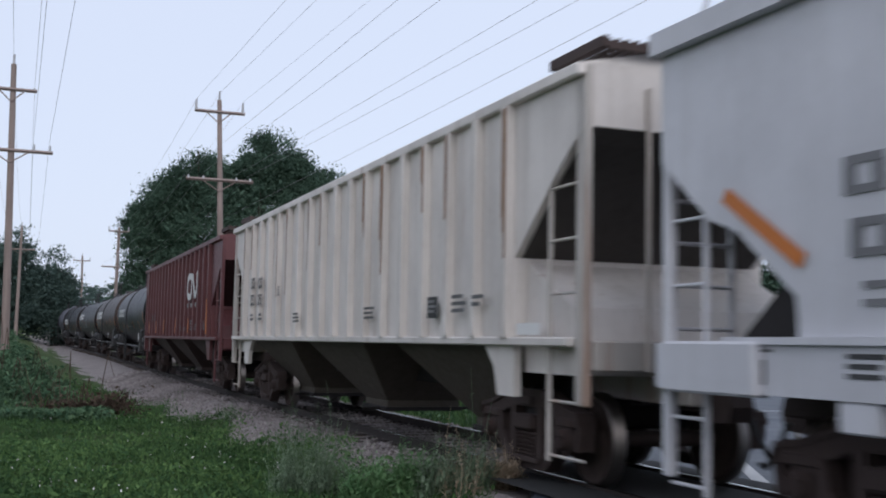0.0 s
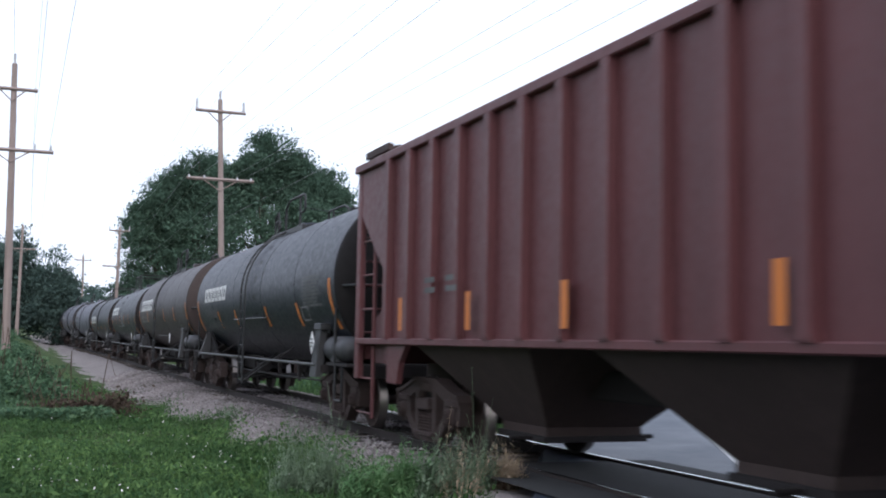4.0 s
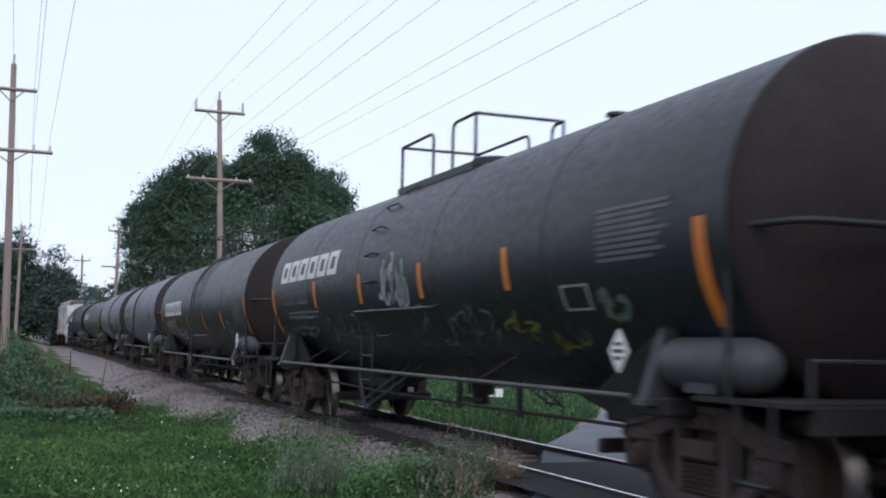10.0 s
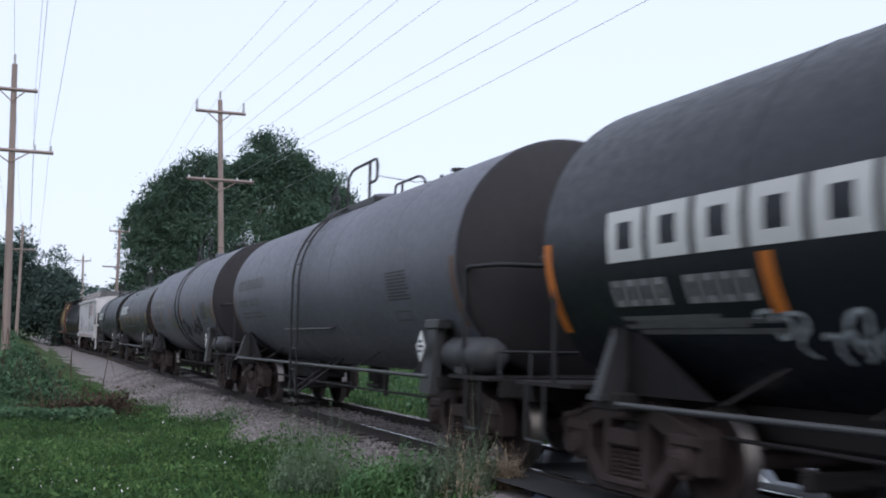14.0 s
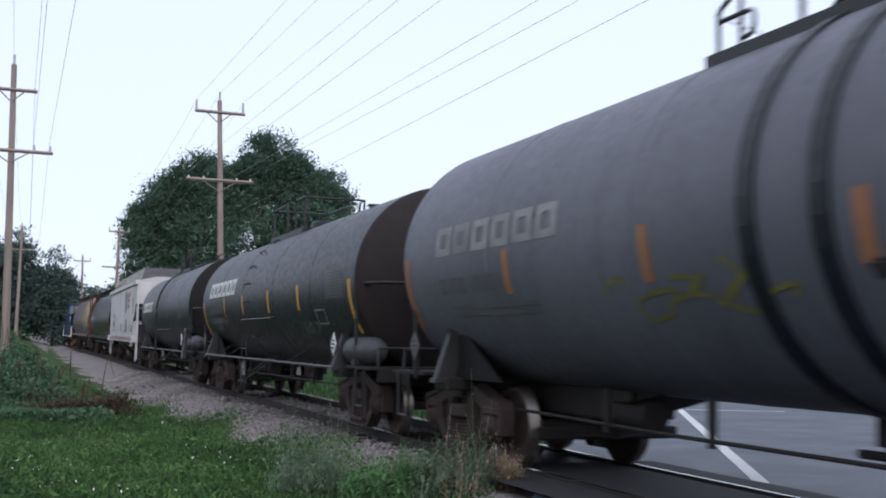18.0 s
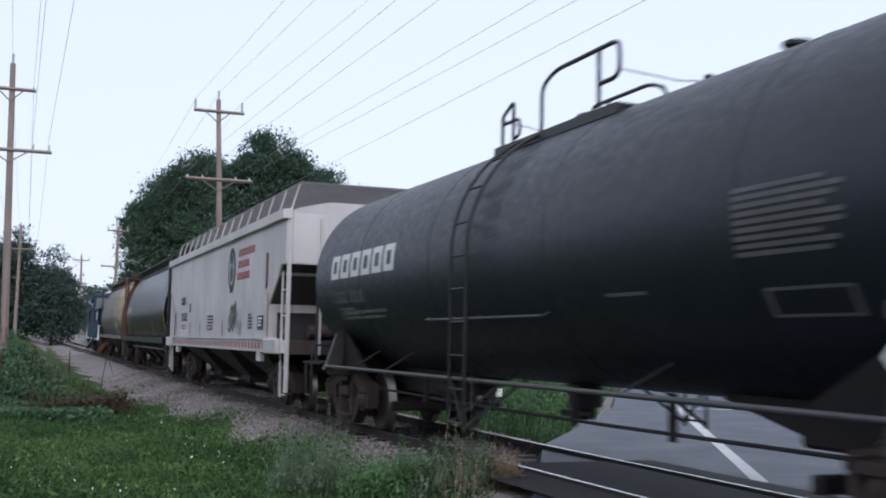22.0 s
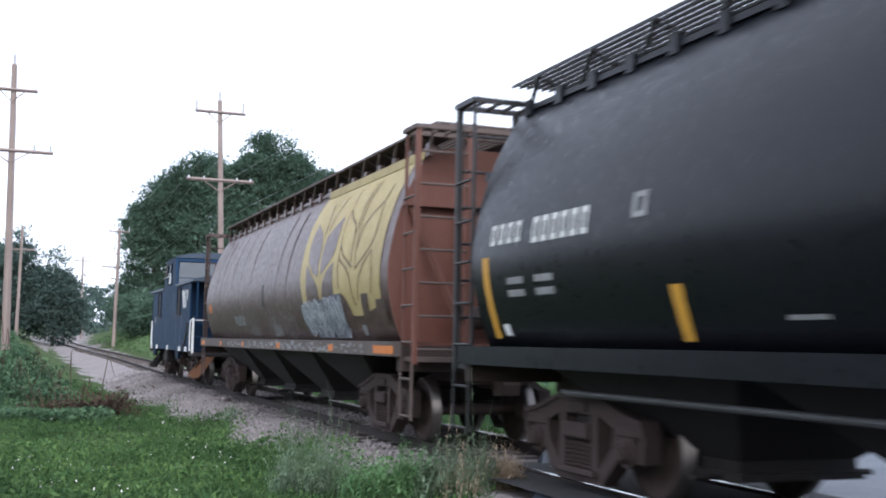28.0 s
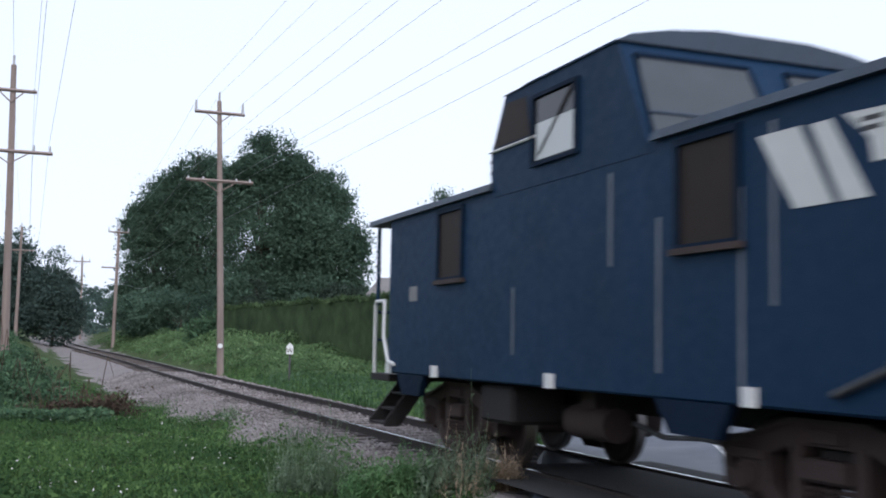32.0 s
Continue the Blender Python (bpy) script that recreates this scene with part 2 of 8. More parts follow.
M["walk_steel"] = plain("dull_galvanised_walkway_steel", (0.2, 0.195, 0.2), 0.6, 0.2, 0.35)
M["tuft"] = leafy("bright_long_grass", (0.13, 0.28, 0.12), (0.31, 0.48, 0.24), patch=1.0)
M["petal"] = plain("white_clover_petals", (0.6, 0.58, 0.58), 0.7, 0, 0.1, 3, 0)


def ground_mat():
    m, n, l, b = nodes_of("grass_soil_and_gravel")
    at = n.new("ShaderNodeAttribute")
    at.attribute_name = "gravel"
    v = coords(n, l, 1.0, offset_random=False)
    big = noise_tex(n, l, v, 5, 0.65, 0.7)
    fine = noise_tex(n, l, v, 6, 0.75, 22.0)
    green = mixed(n, l, ramp(n, l, big, 0.35, 0.7), (0.035, 0.06, 0.02), (0.07, 0.11, 0.035))
    green = mixed(n, l, ramp(n, l, fine, 0.45, 0.7), green, (0.03, 0.035, 0.018))
    vo = n.new("ShaderNodeTexVoronoi")
    vo.inputs["Scale"].default_value = 24.0
    l.new(v, vo.inputs["Vector"])
    stone = mixed(n, l, vo.outputs["Color"], (0.2, 0.18, 0.176), (0.42, 0.38, 0.37))
    stone = mixed(n, l, ramp(n, l, vo.outputs["Distance"], 0.0, 0.5), (0.3, 0.27, 0.26), stone, "MULTIPLY")
    stone = mixed(n, l, 0.6, stone, mixed(n, l, ramp(n, l, big, 0.3, 0.7), (0.225, 0.205, 0.2), (0.345, 0.31, 0.305)))
    edge = n.new("ShaderNodeMath")
    edge.operation = "ADD"
    l.new(at.outputs["Fac"], edge.inputs[0])
    sub = n.new("ShaderNodeMath")
    sub.operation = "MULTIPLY_ADD"
    sub.inputs[1].default_value, sub.inputs[2].default_value = 1.0, -0.5
    l.new(noise_tex(n, l, v, 5, 0.7, 1.8), sub.inputs[0])
    l.new(sub.outputs[0], edge.inputs[1])
    c = mixed(n, l, ramp(n, l, edge.outputs[0], 0.4, 0.6), green, stone)
    l.new(c, b.inputs["Base Color"])
    b.inputs["Roughness"].default_value = 0.95
    b.inputs["Specular IOR Level"].default_value = 0.15
    bumped(n, l, b, vo.outputs["Distance"], 0.6, 0.03)
    return m


def asphalt_mat():
    m, n, l, b = nodes_of("worn_asphalt")
    v = coords(n, l, 1.0, offset_random=False)
    fine = noise_tex(n, l, v, 6, 0.8, 60.0)
    big = noise_tex(n, l, v, 5, 0.6, 0.8)
    c = mixed(n, l, ramp(n, l, big, 0.35, 0.7), (0.02, 0.027, 0.041), (0.03, 0.04, 0.06))
    c = mixed(n, l, ramp(n, l, fine, 0.5, 0.75), c, (0.042, 0.052, 0.072))
    l.new(c, b.inputs["Base Color"])
    l.new(ramp(n, l, big, 0.3, 0.7, (0.45,) * 3 + (1,), (0.6,) * 3 + (1,)), b.inputs["Roughness"])
    b.inputs["Specular IOR Level"].default_value = 0.5
    bumped(n, l, b, fine, 0.35, 0.006)
    return m


M["ground"] = ground_mat()
M["asphalt"] = asphalt_mat()
M["asphalt_dark"] = plain("dark_asphalt_infill", (0.03, 0.03, 0.031), 0.85, 0, 0.3, 14, 0.4)
M["road_paint"] = plain("worn_white_road_paint", (0.55, 0.55, 0.55), 0.6, 0, 0.2, 10)
M["pebble"] = leafy("grey_ballast_stones", (0.2, 0.178, 0.175), (0.4, 0.36, 0.355), 0.9, 0.0)
# ---- mesh helpers ----
class G:
    """A mesh being put together from simple solids."""

    def __init__(self):
        self.v, self.f, self.s = [], [], []

    def add(self, verts, faces, smooth=False):
        k = len(self.v)
        self.v += [tuple(p) for p in verts]
        self.f += [tuple(i + k for i in q) for q in faces]
        self.s += [smooth] * len(faces)
        return self

    def box(self, x0, y0, z0, x1, y1, z1, c=0.0):
        if x1 < x0: x0, x1 = x1, x0
        if y1 < y0: y0, y1 = y1, y0
        if z1 < z0: z0, z1 = z1, z0
        c = min(c, 0.45 * min(x1 - x0, y1 - y0, z1 - z0))
        if c <= 0:
            vs = [(x, y, z) for x in (x0, x1) for y in (y0, y1) for z in (z0, z1)]
            return self.add(vs, [(0, 1, 3, 2), (4, 6, 7, 5), (0, 4, 5, 1), (2, 3, 7, 6), (0, 2, 6, 4), (1, 5, 7, 3)])
        bm = bmesh.new()
        bmesh.ops.create_cube(bm, size=1, matrix=Matrix.Translation(((x0 + x1) / 2, (y0 + y1) / 2, (z0 + z1) / 2)) @ Matrix.Diagonal((x1 - x0, y1 - y0, z1 - z0, 1)))
        bmesh.ops.bevel(bm, geom=bm.edges[:], offset=c, segments=1, affect="EDGES")
        bm.verts.index_update()
        self.add([p.co[:] for p in bm.verts], [[q.index for q in f.verts] for f in bm.faces])
        bm.free()
        return self

    def prism(self, poly, y0, y1):
        """A polygon in x and z, pushed from y0 to y1."""
        n = len(poly)
        vs = [(x, y0, z) for x, z in poly] + [(x, y1, z) for x, z in poly]
        fs = [tuple(range(n))[::-1], tuple(range(n, 2 * n))] + [(i, (i + 1) % n, n + (i + 1) % n, n + i) for i in range(n)]
        return self.add(vs, fs)

    def loft(self, rings, smooth=True, caps=True):
        """Equal closed rings joined one to the next."""
        n, vs, fs = len(rings[0]), [], []
        for r in rings:
            vs += list(r)
        for a in range(len(rings) - 1):
            for i in range(n):
                j = (i + 1) % n
                fs.append((a * n + i, a * n + j, (a + 1) * n + j, (a + 1) * n + i))
        self.add(vs, fs, smooth)
        if caps:
            self.add(rings[0], [tuple(range(n))[::-1]])
            self.add(rings[-1], [tuple(range(n))])
        return self

    def tube(self, pts, r, n=6, r2=None):
        pts = [Vector(p) for p in pts]
        rings, up = [], None
        for i, p in enumerate(pts):
            d = (pts[min(i + 1, len(pts) - 1)] - pts[max(i - 1, 0)]).normalized()
            up = (Vector((0, 0, 1)) if abs(d.z) < 0.9 else Vector((1, 0, 0))) if up is None else up
            side = d.cross(up).normalized()
            up = side.cross(d).normalized()
            k = r if r2 is None else r + (r2 - r) * i / (len(pts) - 1)
            rings.append([p + k * (math.cos(2 * math.pi * j / n) * side + math.sin(2 * math.pi * j / n) * up) for j in range(n)])
        return self.loft(rings, n > 4)

    def strip(self, fn, us, vs, smooth=True):
        """A sheet through fn(u, v)."""
        k = len(vs)
        pts = [fn(u, v) for u in us for v in vs]
        fs = [(i * k + j, (i + 1) * k + j, (i + 1) * k + j + 1, i * k + j + 1) for i in range(len(us) - 1) for j in range(k - 1)]
        return self.add(pts, fs, smooth)

    def mesh(self, name):
        me = bpy.data.meshes.new(name)
        me.from_pydata(self.v, [], self.f)
        me.polygons.foreach_set("use_smooth", self.s)
        me.update()
        return me


def lerp(a, b, n):
    return [a + (b - a) * i / (n - 1) for i in range(n)]


def part(name, g, material, parent=None, label="", at=None):
    """One mesh object, from a G or from a mesh that is shared, under a thing or a part."""
    me = g.mesh(name) if isinstance(g, G) else g
    ob = new(name, me)
    if not me.materials:
        me.materials.append(None)
    ob.material_slots[0].link = "OBJECT"
    ob.material_slots[0].material = M[material] if isinstance(material, str) else material
    ob.parent = parent
    if at is not None:
        ob.matrix_basis = at
    if label:
        tagged(ob, label)
    return ob


def thing(name, label, category, m=None, group="", kind=""):
    ob = new(name)
    if m is not None:
        ob.matrix_basis = m
    return tagged(ob, label, category, group, kind)


def quads(name, pos, ax, ay, material, parent=None):
    """Many small flat leaves: centres and two half axes, as arrays."""
    n = len(pos)
    v = np.concatenate([pos - ay * 0.9, pos + ax * 0.75 - ay * 0.05, pos + ay, pos - ax * 0.75 - ay * 0.05], 1).reshape(-1, 3)
    me = bpy.data.meshes.new(name)
    me.vertices.add(4 * n)
    me.vertices.foreach_set("co", v.astype(np.float32).ravel())
    me.loops.add(4 * n)
    me.loops.foreach_set("vertex_index", np.arange(4 * n, dtype=np.int32))
    me.polygons.add(n)
    me.polygons.foreach_set("loop_start", np.arange(0, 4 * n, 4, dtype=np.int32))
    me.update(calc_edges=True)
    return part(name, me, material, parent)


rng = np.random.default_rng(7)


def facing(n, size, flat=0.0, spread=0.35):
    """Random half axes of leaves of about that size; flat leans them towards lying."""
    a = rng.normal(size=(n, 3))
    a[:, 2] *= 1 - flat
    a /= np.linalg.norm(a, axis=1)[:, None]
    b = rng.normal(size=(n, 3))
    b[:, 2] *= 1 - flat
    b -= (a * b).sum(1)[:, None] * a
    b /= np.linalg.norm(b, axis=1)[:, None] + 1e-9
    k = size * np.exp(rng.normal(size=n) * spread)
    return a * (0.6 * k)[:, None], b * k[:, None]


# ---- the line of the track ----
STEP = 0.5
SS = np.arange(-60, 420, STEP)
BEND_AT = [0, 15, 30, 45, 65, 90, 130, 180]
BEND = [0.001205, 0.000415, -0.000208, 0.001064, -0.000923, -0.000991, 0.001211, 0.000925]
_k = np.interp(SS, BEND_AT, BEND)
TH = np.concatenate([[0], np.cumsum((_k[1:] + _k[:-1]) / 2 * STEP)])
TH += -0.38158 - np.interp(0, SS, TH)
TX = np.concatenate([[0], np.cumsum((np.sin(TH[1:]) + np.sin(TH[:-1])) / 2 * STEP)])
TY = np.concatenate([[0], np.cumsum((np.cos(TH[1:]) + np.cos(TH[:-1])) / 2 * STEP)])
TX += 6.8196 - np.interp(0, SS, TX)
TY -= np.interp(0, SS, TY)


def grade(s):
    s = np.maximum(s, 0)
    return 0.000665 * s + 4.57e-5 * s * s


def on_track(s, lat=0.0, z=0.0):
    """The place s metres along, lat metres to the far side of the centre line."""
    x, y, t = np.interp(s, SS, TX), np.interp(s, SS, TY), np.interp(s, SS, TH)
    return Vector((float(x + lat * np.cos(t)), float(y - lat * np.sin(t)), float(z + grade(s))))


def track_coords(x, y):
    """Along and across the track, for arrays of places."""
    s, lat = np.empty_like(x), np.empty_like(x)
    for i in range(0, len(x), 4000):
        d = (x[i:i + 4000, None] - TX[None]) ** 2 + (y[i:i + 4000, None] - TY[None]) ** 2
        j = d.argmin(1)
        s[i:i + 4000] = SS[j]
        lat[i:i + 4000] = (x[i:i + 4000] - TX[j]) * np.cos(TH[j]) - (y[i:i + 4000] - TY[j]) * np.sin(TH[j])
    return s, lat


def smooth(a, b, x):
    k = np.clip((x - a) / (b - a), 0, 1)
    return k * k * (3 - 2 * k)


ROAD_Y = [-60, 0, 11.24, 15.2, 16.5, 18.4, 21.9, 27.3, 34, 48, 90]
ROAD_X = [-8.5, -0.75, 1.0, 1.42, 1.6, 2.1, 3.02, 4.3, 5.45, 8.2, 16]


def road_edge(y):
    return np.interp(y, ROAD_Y, ROAD_X)


def ground_height(x, y):
    s, lat = track_coords(x, y)
    g = grade(s)
    a = np.abs(lat)
    bed = -0.15 - 0.35 * smooth(1.45, 2.7, a)
    wob = 0.05 * np.sin(1.3 * x + 0.7 * y) + 0.05 * np.sin(0.6 * x - 1.1 * y + 2)
    left = smooth(3.6, 8.0, -lat) * (0.35 + 1.35 * smooth(30, 85, s)) * smooth(16, 34, s) + smooth(8, 30, -lat) * 1.5 * smooth(40, 90, s)
    right = smooth(3.2, 7.5, lat) * 1.5 * smooth(50, 74, s) - smooth(9, 20, lat) * 0.6 * smooth(50, 74, s)
    z = g + bed + 0.18 * smooth(3, 4.5, a) + left + right + wob * smooth(2.4, 4, a)
    far = np.hypot(x, y)
    z = z * (1 - smooth(300, 500, far)) + 3.0 * smooth(300, 500, far)
    onroad = smooth(-0.5, 0.35, x - road_edge(y)) * (y < 90)
    return np.where(onroad > 0, z * (1 - onroad) + np.minimum(z, -0.14) * onroad, z), s, lat, onroad


def at_ground(x, y):
    return float(ground_height(np.array([float(x)]), np.array([float(y)]))[0][0])


# ---- ground ----
def ground():
    def axis(fine0, fine1, step, far):
        mid = np.arange(fine0, fine1, step)
        up = [fine1]
        while up[-1] < far:
            up.append(up[-1] + max(step, 0.09 * (up[-1] - fine1 + 6)))
        dn = [fine0 - step]
        while dn[-1] > -far:
            dn.append(dn[-1] - max(step, 0.09 * (fine0 - dn[-1] + 6)))
        return np.concatenate([dn[::-1], mid, up])

    xs, ys = axis(-24, 10, 0.25, 1800), axis(5, 60, 0.3, 1800)
    gx, gy = np.meshgrid(xs, ys, indexing="ij")
    x, y = gx.ravel(), gy.ravel()
    z, s, lat, onroad = ground_height(x, y)
    nx, ny = len(xs), len(ys)
    i = np.arange(nx * ny).reshape(nx, ny)
    f = np.stack([i[:-1, :-1], i[1:, :-1], i[1:, 1:], i[:-1, 1:]], -1).reshape(-1, 4)
    me = bpy.data.meshes.new("ground")
    me.from_pydata(np.stack([x, y, z], 1).tolist(), [], f.tolist())
    edge = 2.1 + 1.3 * smooth(18, 45, s) + 0.35 * np.sin(0.9 * s) * smooth(15, 22, s)
    gravel = np.where(lat < 0, 1 - smooth(edge - 0.4, edge + 0.4, -lat), 1 - smooth(1.7, 2.6, lat))
    rim = smooth(-1.0, -0.3, x - road_edge(y)) * (y < 40) * 0.9
    gravel = np.maximum(gravel, rim)
    a = me.attributes.new("gravel", "FLOAT", "POINT")
    a.data.foreach_set("value", gravel.astype(np.float32))
    me.polygons.foreach_set("use_smooth", [True] * len(me.polygons))
    ob = part("ground", me, "ground")
    tagged(ob, "green verge with gravel ballast along a railway", "ground", kind="structure")


ground()


def road():
    us = [-60, -30, -10, 0, 4, 7, 9, 11.24, 13, 15.2, 16.5, 18.4, 20, 21.9, 24, 27.3, 30, 34, 40, 48, 70, 90]
    g = G()
    g.strip(lambda y, w: (float(road_edge(y)) + w, y, -0.035 - 0.0 * w), us, [0, 0.05, 1.5, 3, 5, 8, 12, 20, 45], False)
    g.strip(lambda y, w: (float(road_edge(y)) - 0.12 * w, y, -0.035 - 0.16 * w), us, [0, 1], False)
    tagged(part("road", g, "asphalt"), "grey worn asphalt road crossing the railway", "road", kind="structure")
    # infill between and beside the rails
    for a, b, nm in ((-0.64, 0.64, "crossing_infill"), (0.82, 1.3, "crossing_infill"), (-1.5, -0.82, "crossing_infill")):
        h = G()
        s0, s1 = (-12, 14.6)
        h.strip(lambda s, w: on_track(s, w, -0.031 + 0.006), lerp(s0, s1, 24), lerp(a, b, 3), False)
        tagged(part(nm, h, "asphalt_dark"), "dark asphalt infill between the rails at the crossing", "crossing infill", kind="structure")
    h = G()

    def line(p, q, w):
        p, q = Vector((*p, -0.0285)), Vector((*q, -0.0285))
        d = (q - p).normalized()
        n = Vector((-d.y, d.x, 0)) * w / 2
        return [p - n, q - n, q + n, p + n]
    h.add(line((3.52, 12.1), (6.45, 31.0), 0.17), [(0, 1, 2, 3)])
    tagged(part("road_line", h, "road_paint"), "worn white edge line painted on asphalt", "road marking", kind="structure")
    h = G()
    h.add(line((5.95, 26.8), (8.3, 26.6), 0.2), [(0, 1, 2, 3)])
    tagged(part("stop_line", h, "road_paint"), "white stop line painted on asphalt", "road marking", kind="structure")


road()


# ---- rails and sleepers ----
def rails():
    prof = [(-0.07, -0.17), (0.07, -0.17), (0.07, -0.155), (0.015, -0.13), (0.012, -0.045), (0.036, -0.035), (0.036, -0.006), (0.028, -0.002), (-0.028, -0.002), (-0.036, -0.006), (-0.036, -0.035), (-0.012, -0.045), (-0.015, -0.13), (-0.07, -0.155)]
    ss = [-60, -40, -20] + lerp(-10, 80, 91) + lerp(85, 400, 60)
    for lat in (-0.75, 0.75):
        g = G()
        g.loft([[on_track(s, lat + dx, z) for dx, z in prof] for s in ss], False)
        ob = part("rail", g, "rail_side")
        tagged(ob, "rusty steel rail with a bright worn head", "rail", "rails of the track", "structure")
        h = G()
        h.strip(lambda s, w: on_track(s, lat + w, 0.001), ss, [-0.026, 0.026], False)
        part("rail_head", h, "rail_top", ob)


rails()


def sleepers():
    g = G().box(-0.11, -1.27, -0.35, 0.11, 1.27, -0.172, 0.012)
    plate = G()
    for y in (-0.75, 0.75):
        plate.box(-0.09, y - 0.17, -0.172, 0.09, y + 0.17, -0.158)
    me, mp = g.mesh("sleeper"), plate.mesh("tie_plate")
    s, k = 15.2, 0
    root = None
    while s < 110:
        p = on_track(s + rng.uniform(-0.03, 0.03), rng.uniform(-0.04, 0.04), rng.uniform(0.024, 0.04))
        rz = 90 - math.degrees(float(np.interp(s, SS, TH))) + rng.uniform(-1.5, 1.5)
        ob = part("sleeper", me, "tie", None, at=pose(p.x, p.y, p.z, 0, 0, rz))
        tagged(ob, "weathered brown wooden sleeper set in ballast", "sleeper", "sleepers of the track", "structure")
        if s < 60:
            part("tie_plate", mp, "rail_side", ob)
        s += 0.54


sleepers()


# ---- poles and wires ----
def pole(base, top, arms, r=0.15, label=""):
    """arms: height, half length, post insulators at (offset, height)."""
    b, t = Vector(base), Vector(top)
    ob = thing("utility_pole", label, "utility pole", Matrix.Translation(b), "utility poles along the track")
    d = t - b
    part("pole_shaft", G().tube([Vector((0, 0, -0.8)), d * 0.25, d * 0.5, d * 0.75, d], r, 10, r * 0.62), "pole_wood", ob)
    way = Vector((math.cos(0.36), math.sin(0.36), 0))  # across the line
    for h, l0, l1, pins in arms:
        c = d * (h / d.length)
        off = Vector((0, -r * 0.8, 0))
        arm = G()
        arm.tube([c + off - way * l0, c + off + way * l1], 0.075, 4)
        a = part("crossarm", arm, "pole_wood", ob)
        br = G()
        for k in (-1, 1):
            if min(l0, l1) > 0.5:
                br.tube([c + off + way * k * min(l0, l1) * 0.55, c + off * 1.1 + Vector((0, 0, -0.5))], 0.025, 4)
        if br.v:
            part("arm_brace", br, "pole_wood", ob)
        for o, hh, rr in pins:
            g = G()
            base_p = c + off + way * o
            g.tube([base_p, base_p + Vector((0, 0, hh * 0.45)), base_p + Vector((0, 0, hh))], rr, 8, rr * 0.6)
            part("insulator", g, "insulator", ob)
    part("pole_top_pin", G().tube([d, d + Vector((0, 0, 0.4))], 0.05, 6), "insulator", ob)
    return ob


POLE_LABEL = "weathered brown wooden utility pole with two crossarms"
P2_ARMS = [(11.65, 1.05, 1.15, [(-1.0, 0.5, 0.07), (1.05, 0.5, 0.07)]), (8.6, 1.45, 1.5, [(-1.35, 0.16, 0.06), (-0.7, 0.16, 0.06), (0.75, 0.16, 0.06), (1.35, 0.16, 0.06)])]
p2 = pole((-9.57, 48, -0.1), (-10.07, 48, 12.1), P2_ARMS, 0.16, POLE_LABEL + " beside the track")
part("pole_tag", G().tube([(-0.03, -0.2, 1.35), (-0.03, -0.225, 1.35)], 0.11, 12), "sign", p2)
P1_ARMS = [(10.95, 1.0, 0.95, [(-0.9, 0.14, 0.05), (0.85, 0.14, 0.05)]), (8.5, 1.4, 1.6, [(-1.2, 0.3, 0.05), (0.9, 0.3, 0.05), (1.5, 0.3, 0.05)])]
pole((-17.04, 43, 0.3), (-17.29, 43, 12.3), P1_ARMS, 0.17, POLE_LABEL + " in the bushes")
pole((-33.73, 113, 0.9), (-33.62, 113, 13.0), [(11.7, 1.0, 1.1, [(-0.95, 0.5, 0.07), (1.0, 0.5, 0.07)]), (8.0, 1.5, 0.3, [(-1.35, 0.16, 0.06)])], 0.2, POLE_LABEL + " beside the track")
pole((-52.22, 159, 1.2), (-52.47, 159, 13.5), [(11.6, 1.2, 1.2, [(-1.1, 0.5, 0.07), (1.1, 0.5, 0.07)])], 0.2, "weathered wooden utility pole with one crossarm by far woods")
pole((-44.95, 116, 1.2), (-44.86, 116, 13.3), [(9.6, 1.5, 1.5, [(-1.35, 0.16, 0.06), (1.35, 0.16, 0.06)])], 0.2, "weathered wooden utility pole before far trees")
pole((-74.41, 215, 1.8), (-74.2, 215, 13.8), [(9.2, 1.4, 1.4, [])], 0.2, "weathered wooden utility pole by far woods")
pole((-71.4, 215, 1.4), (-71.6, 215, 8.6), [], 0.17, "short wooden pole by far woods")


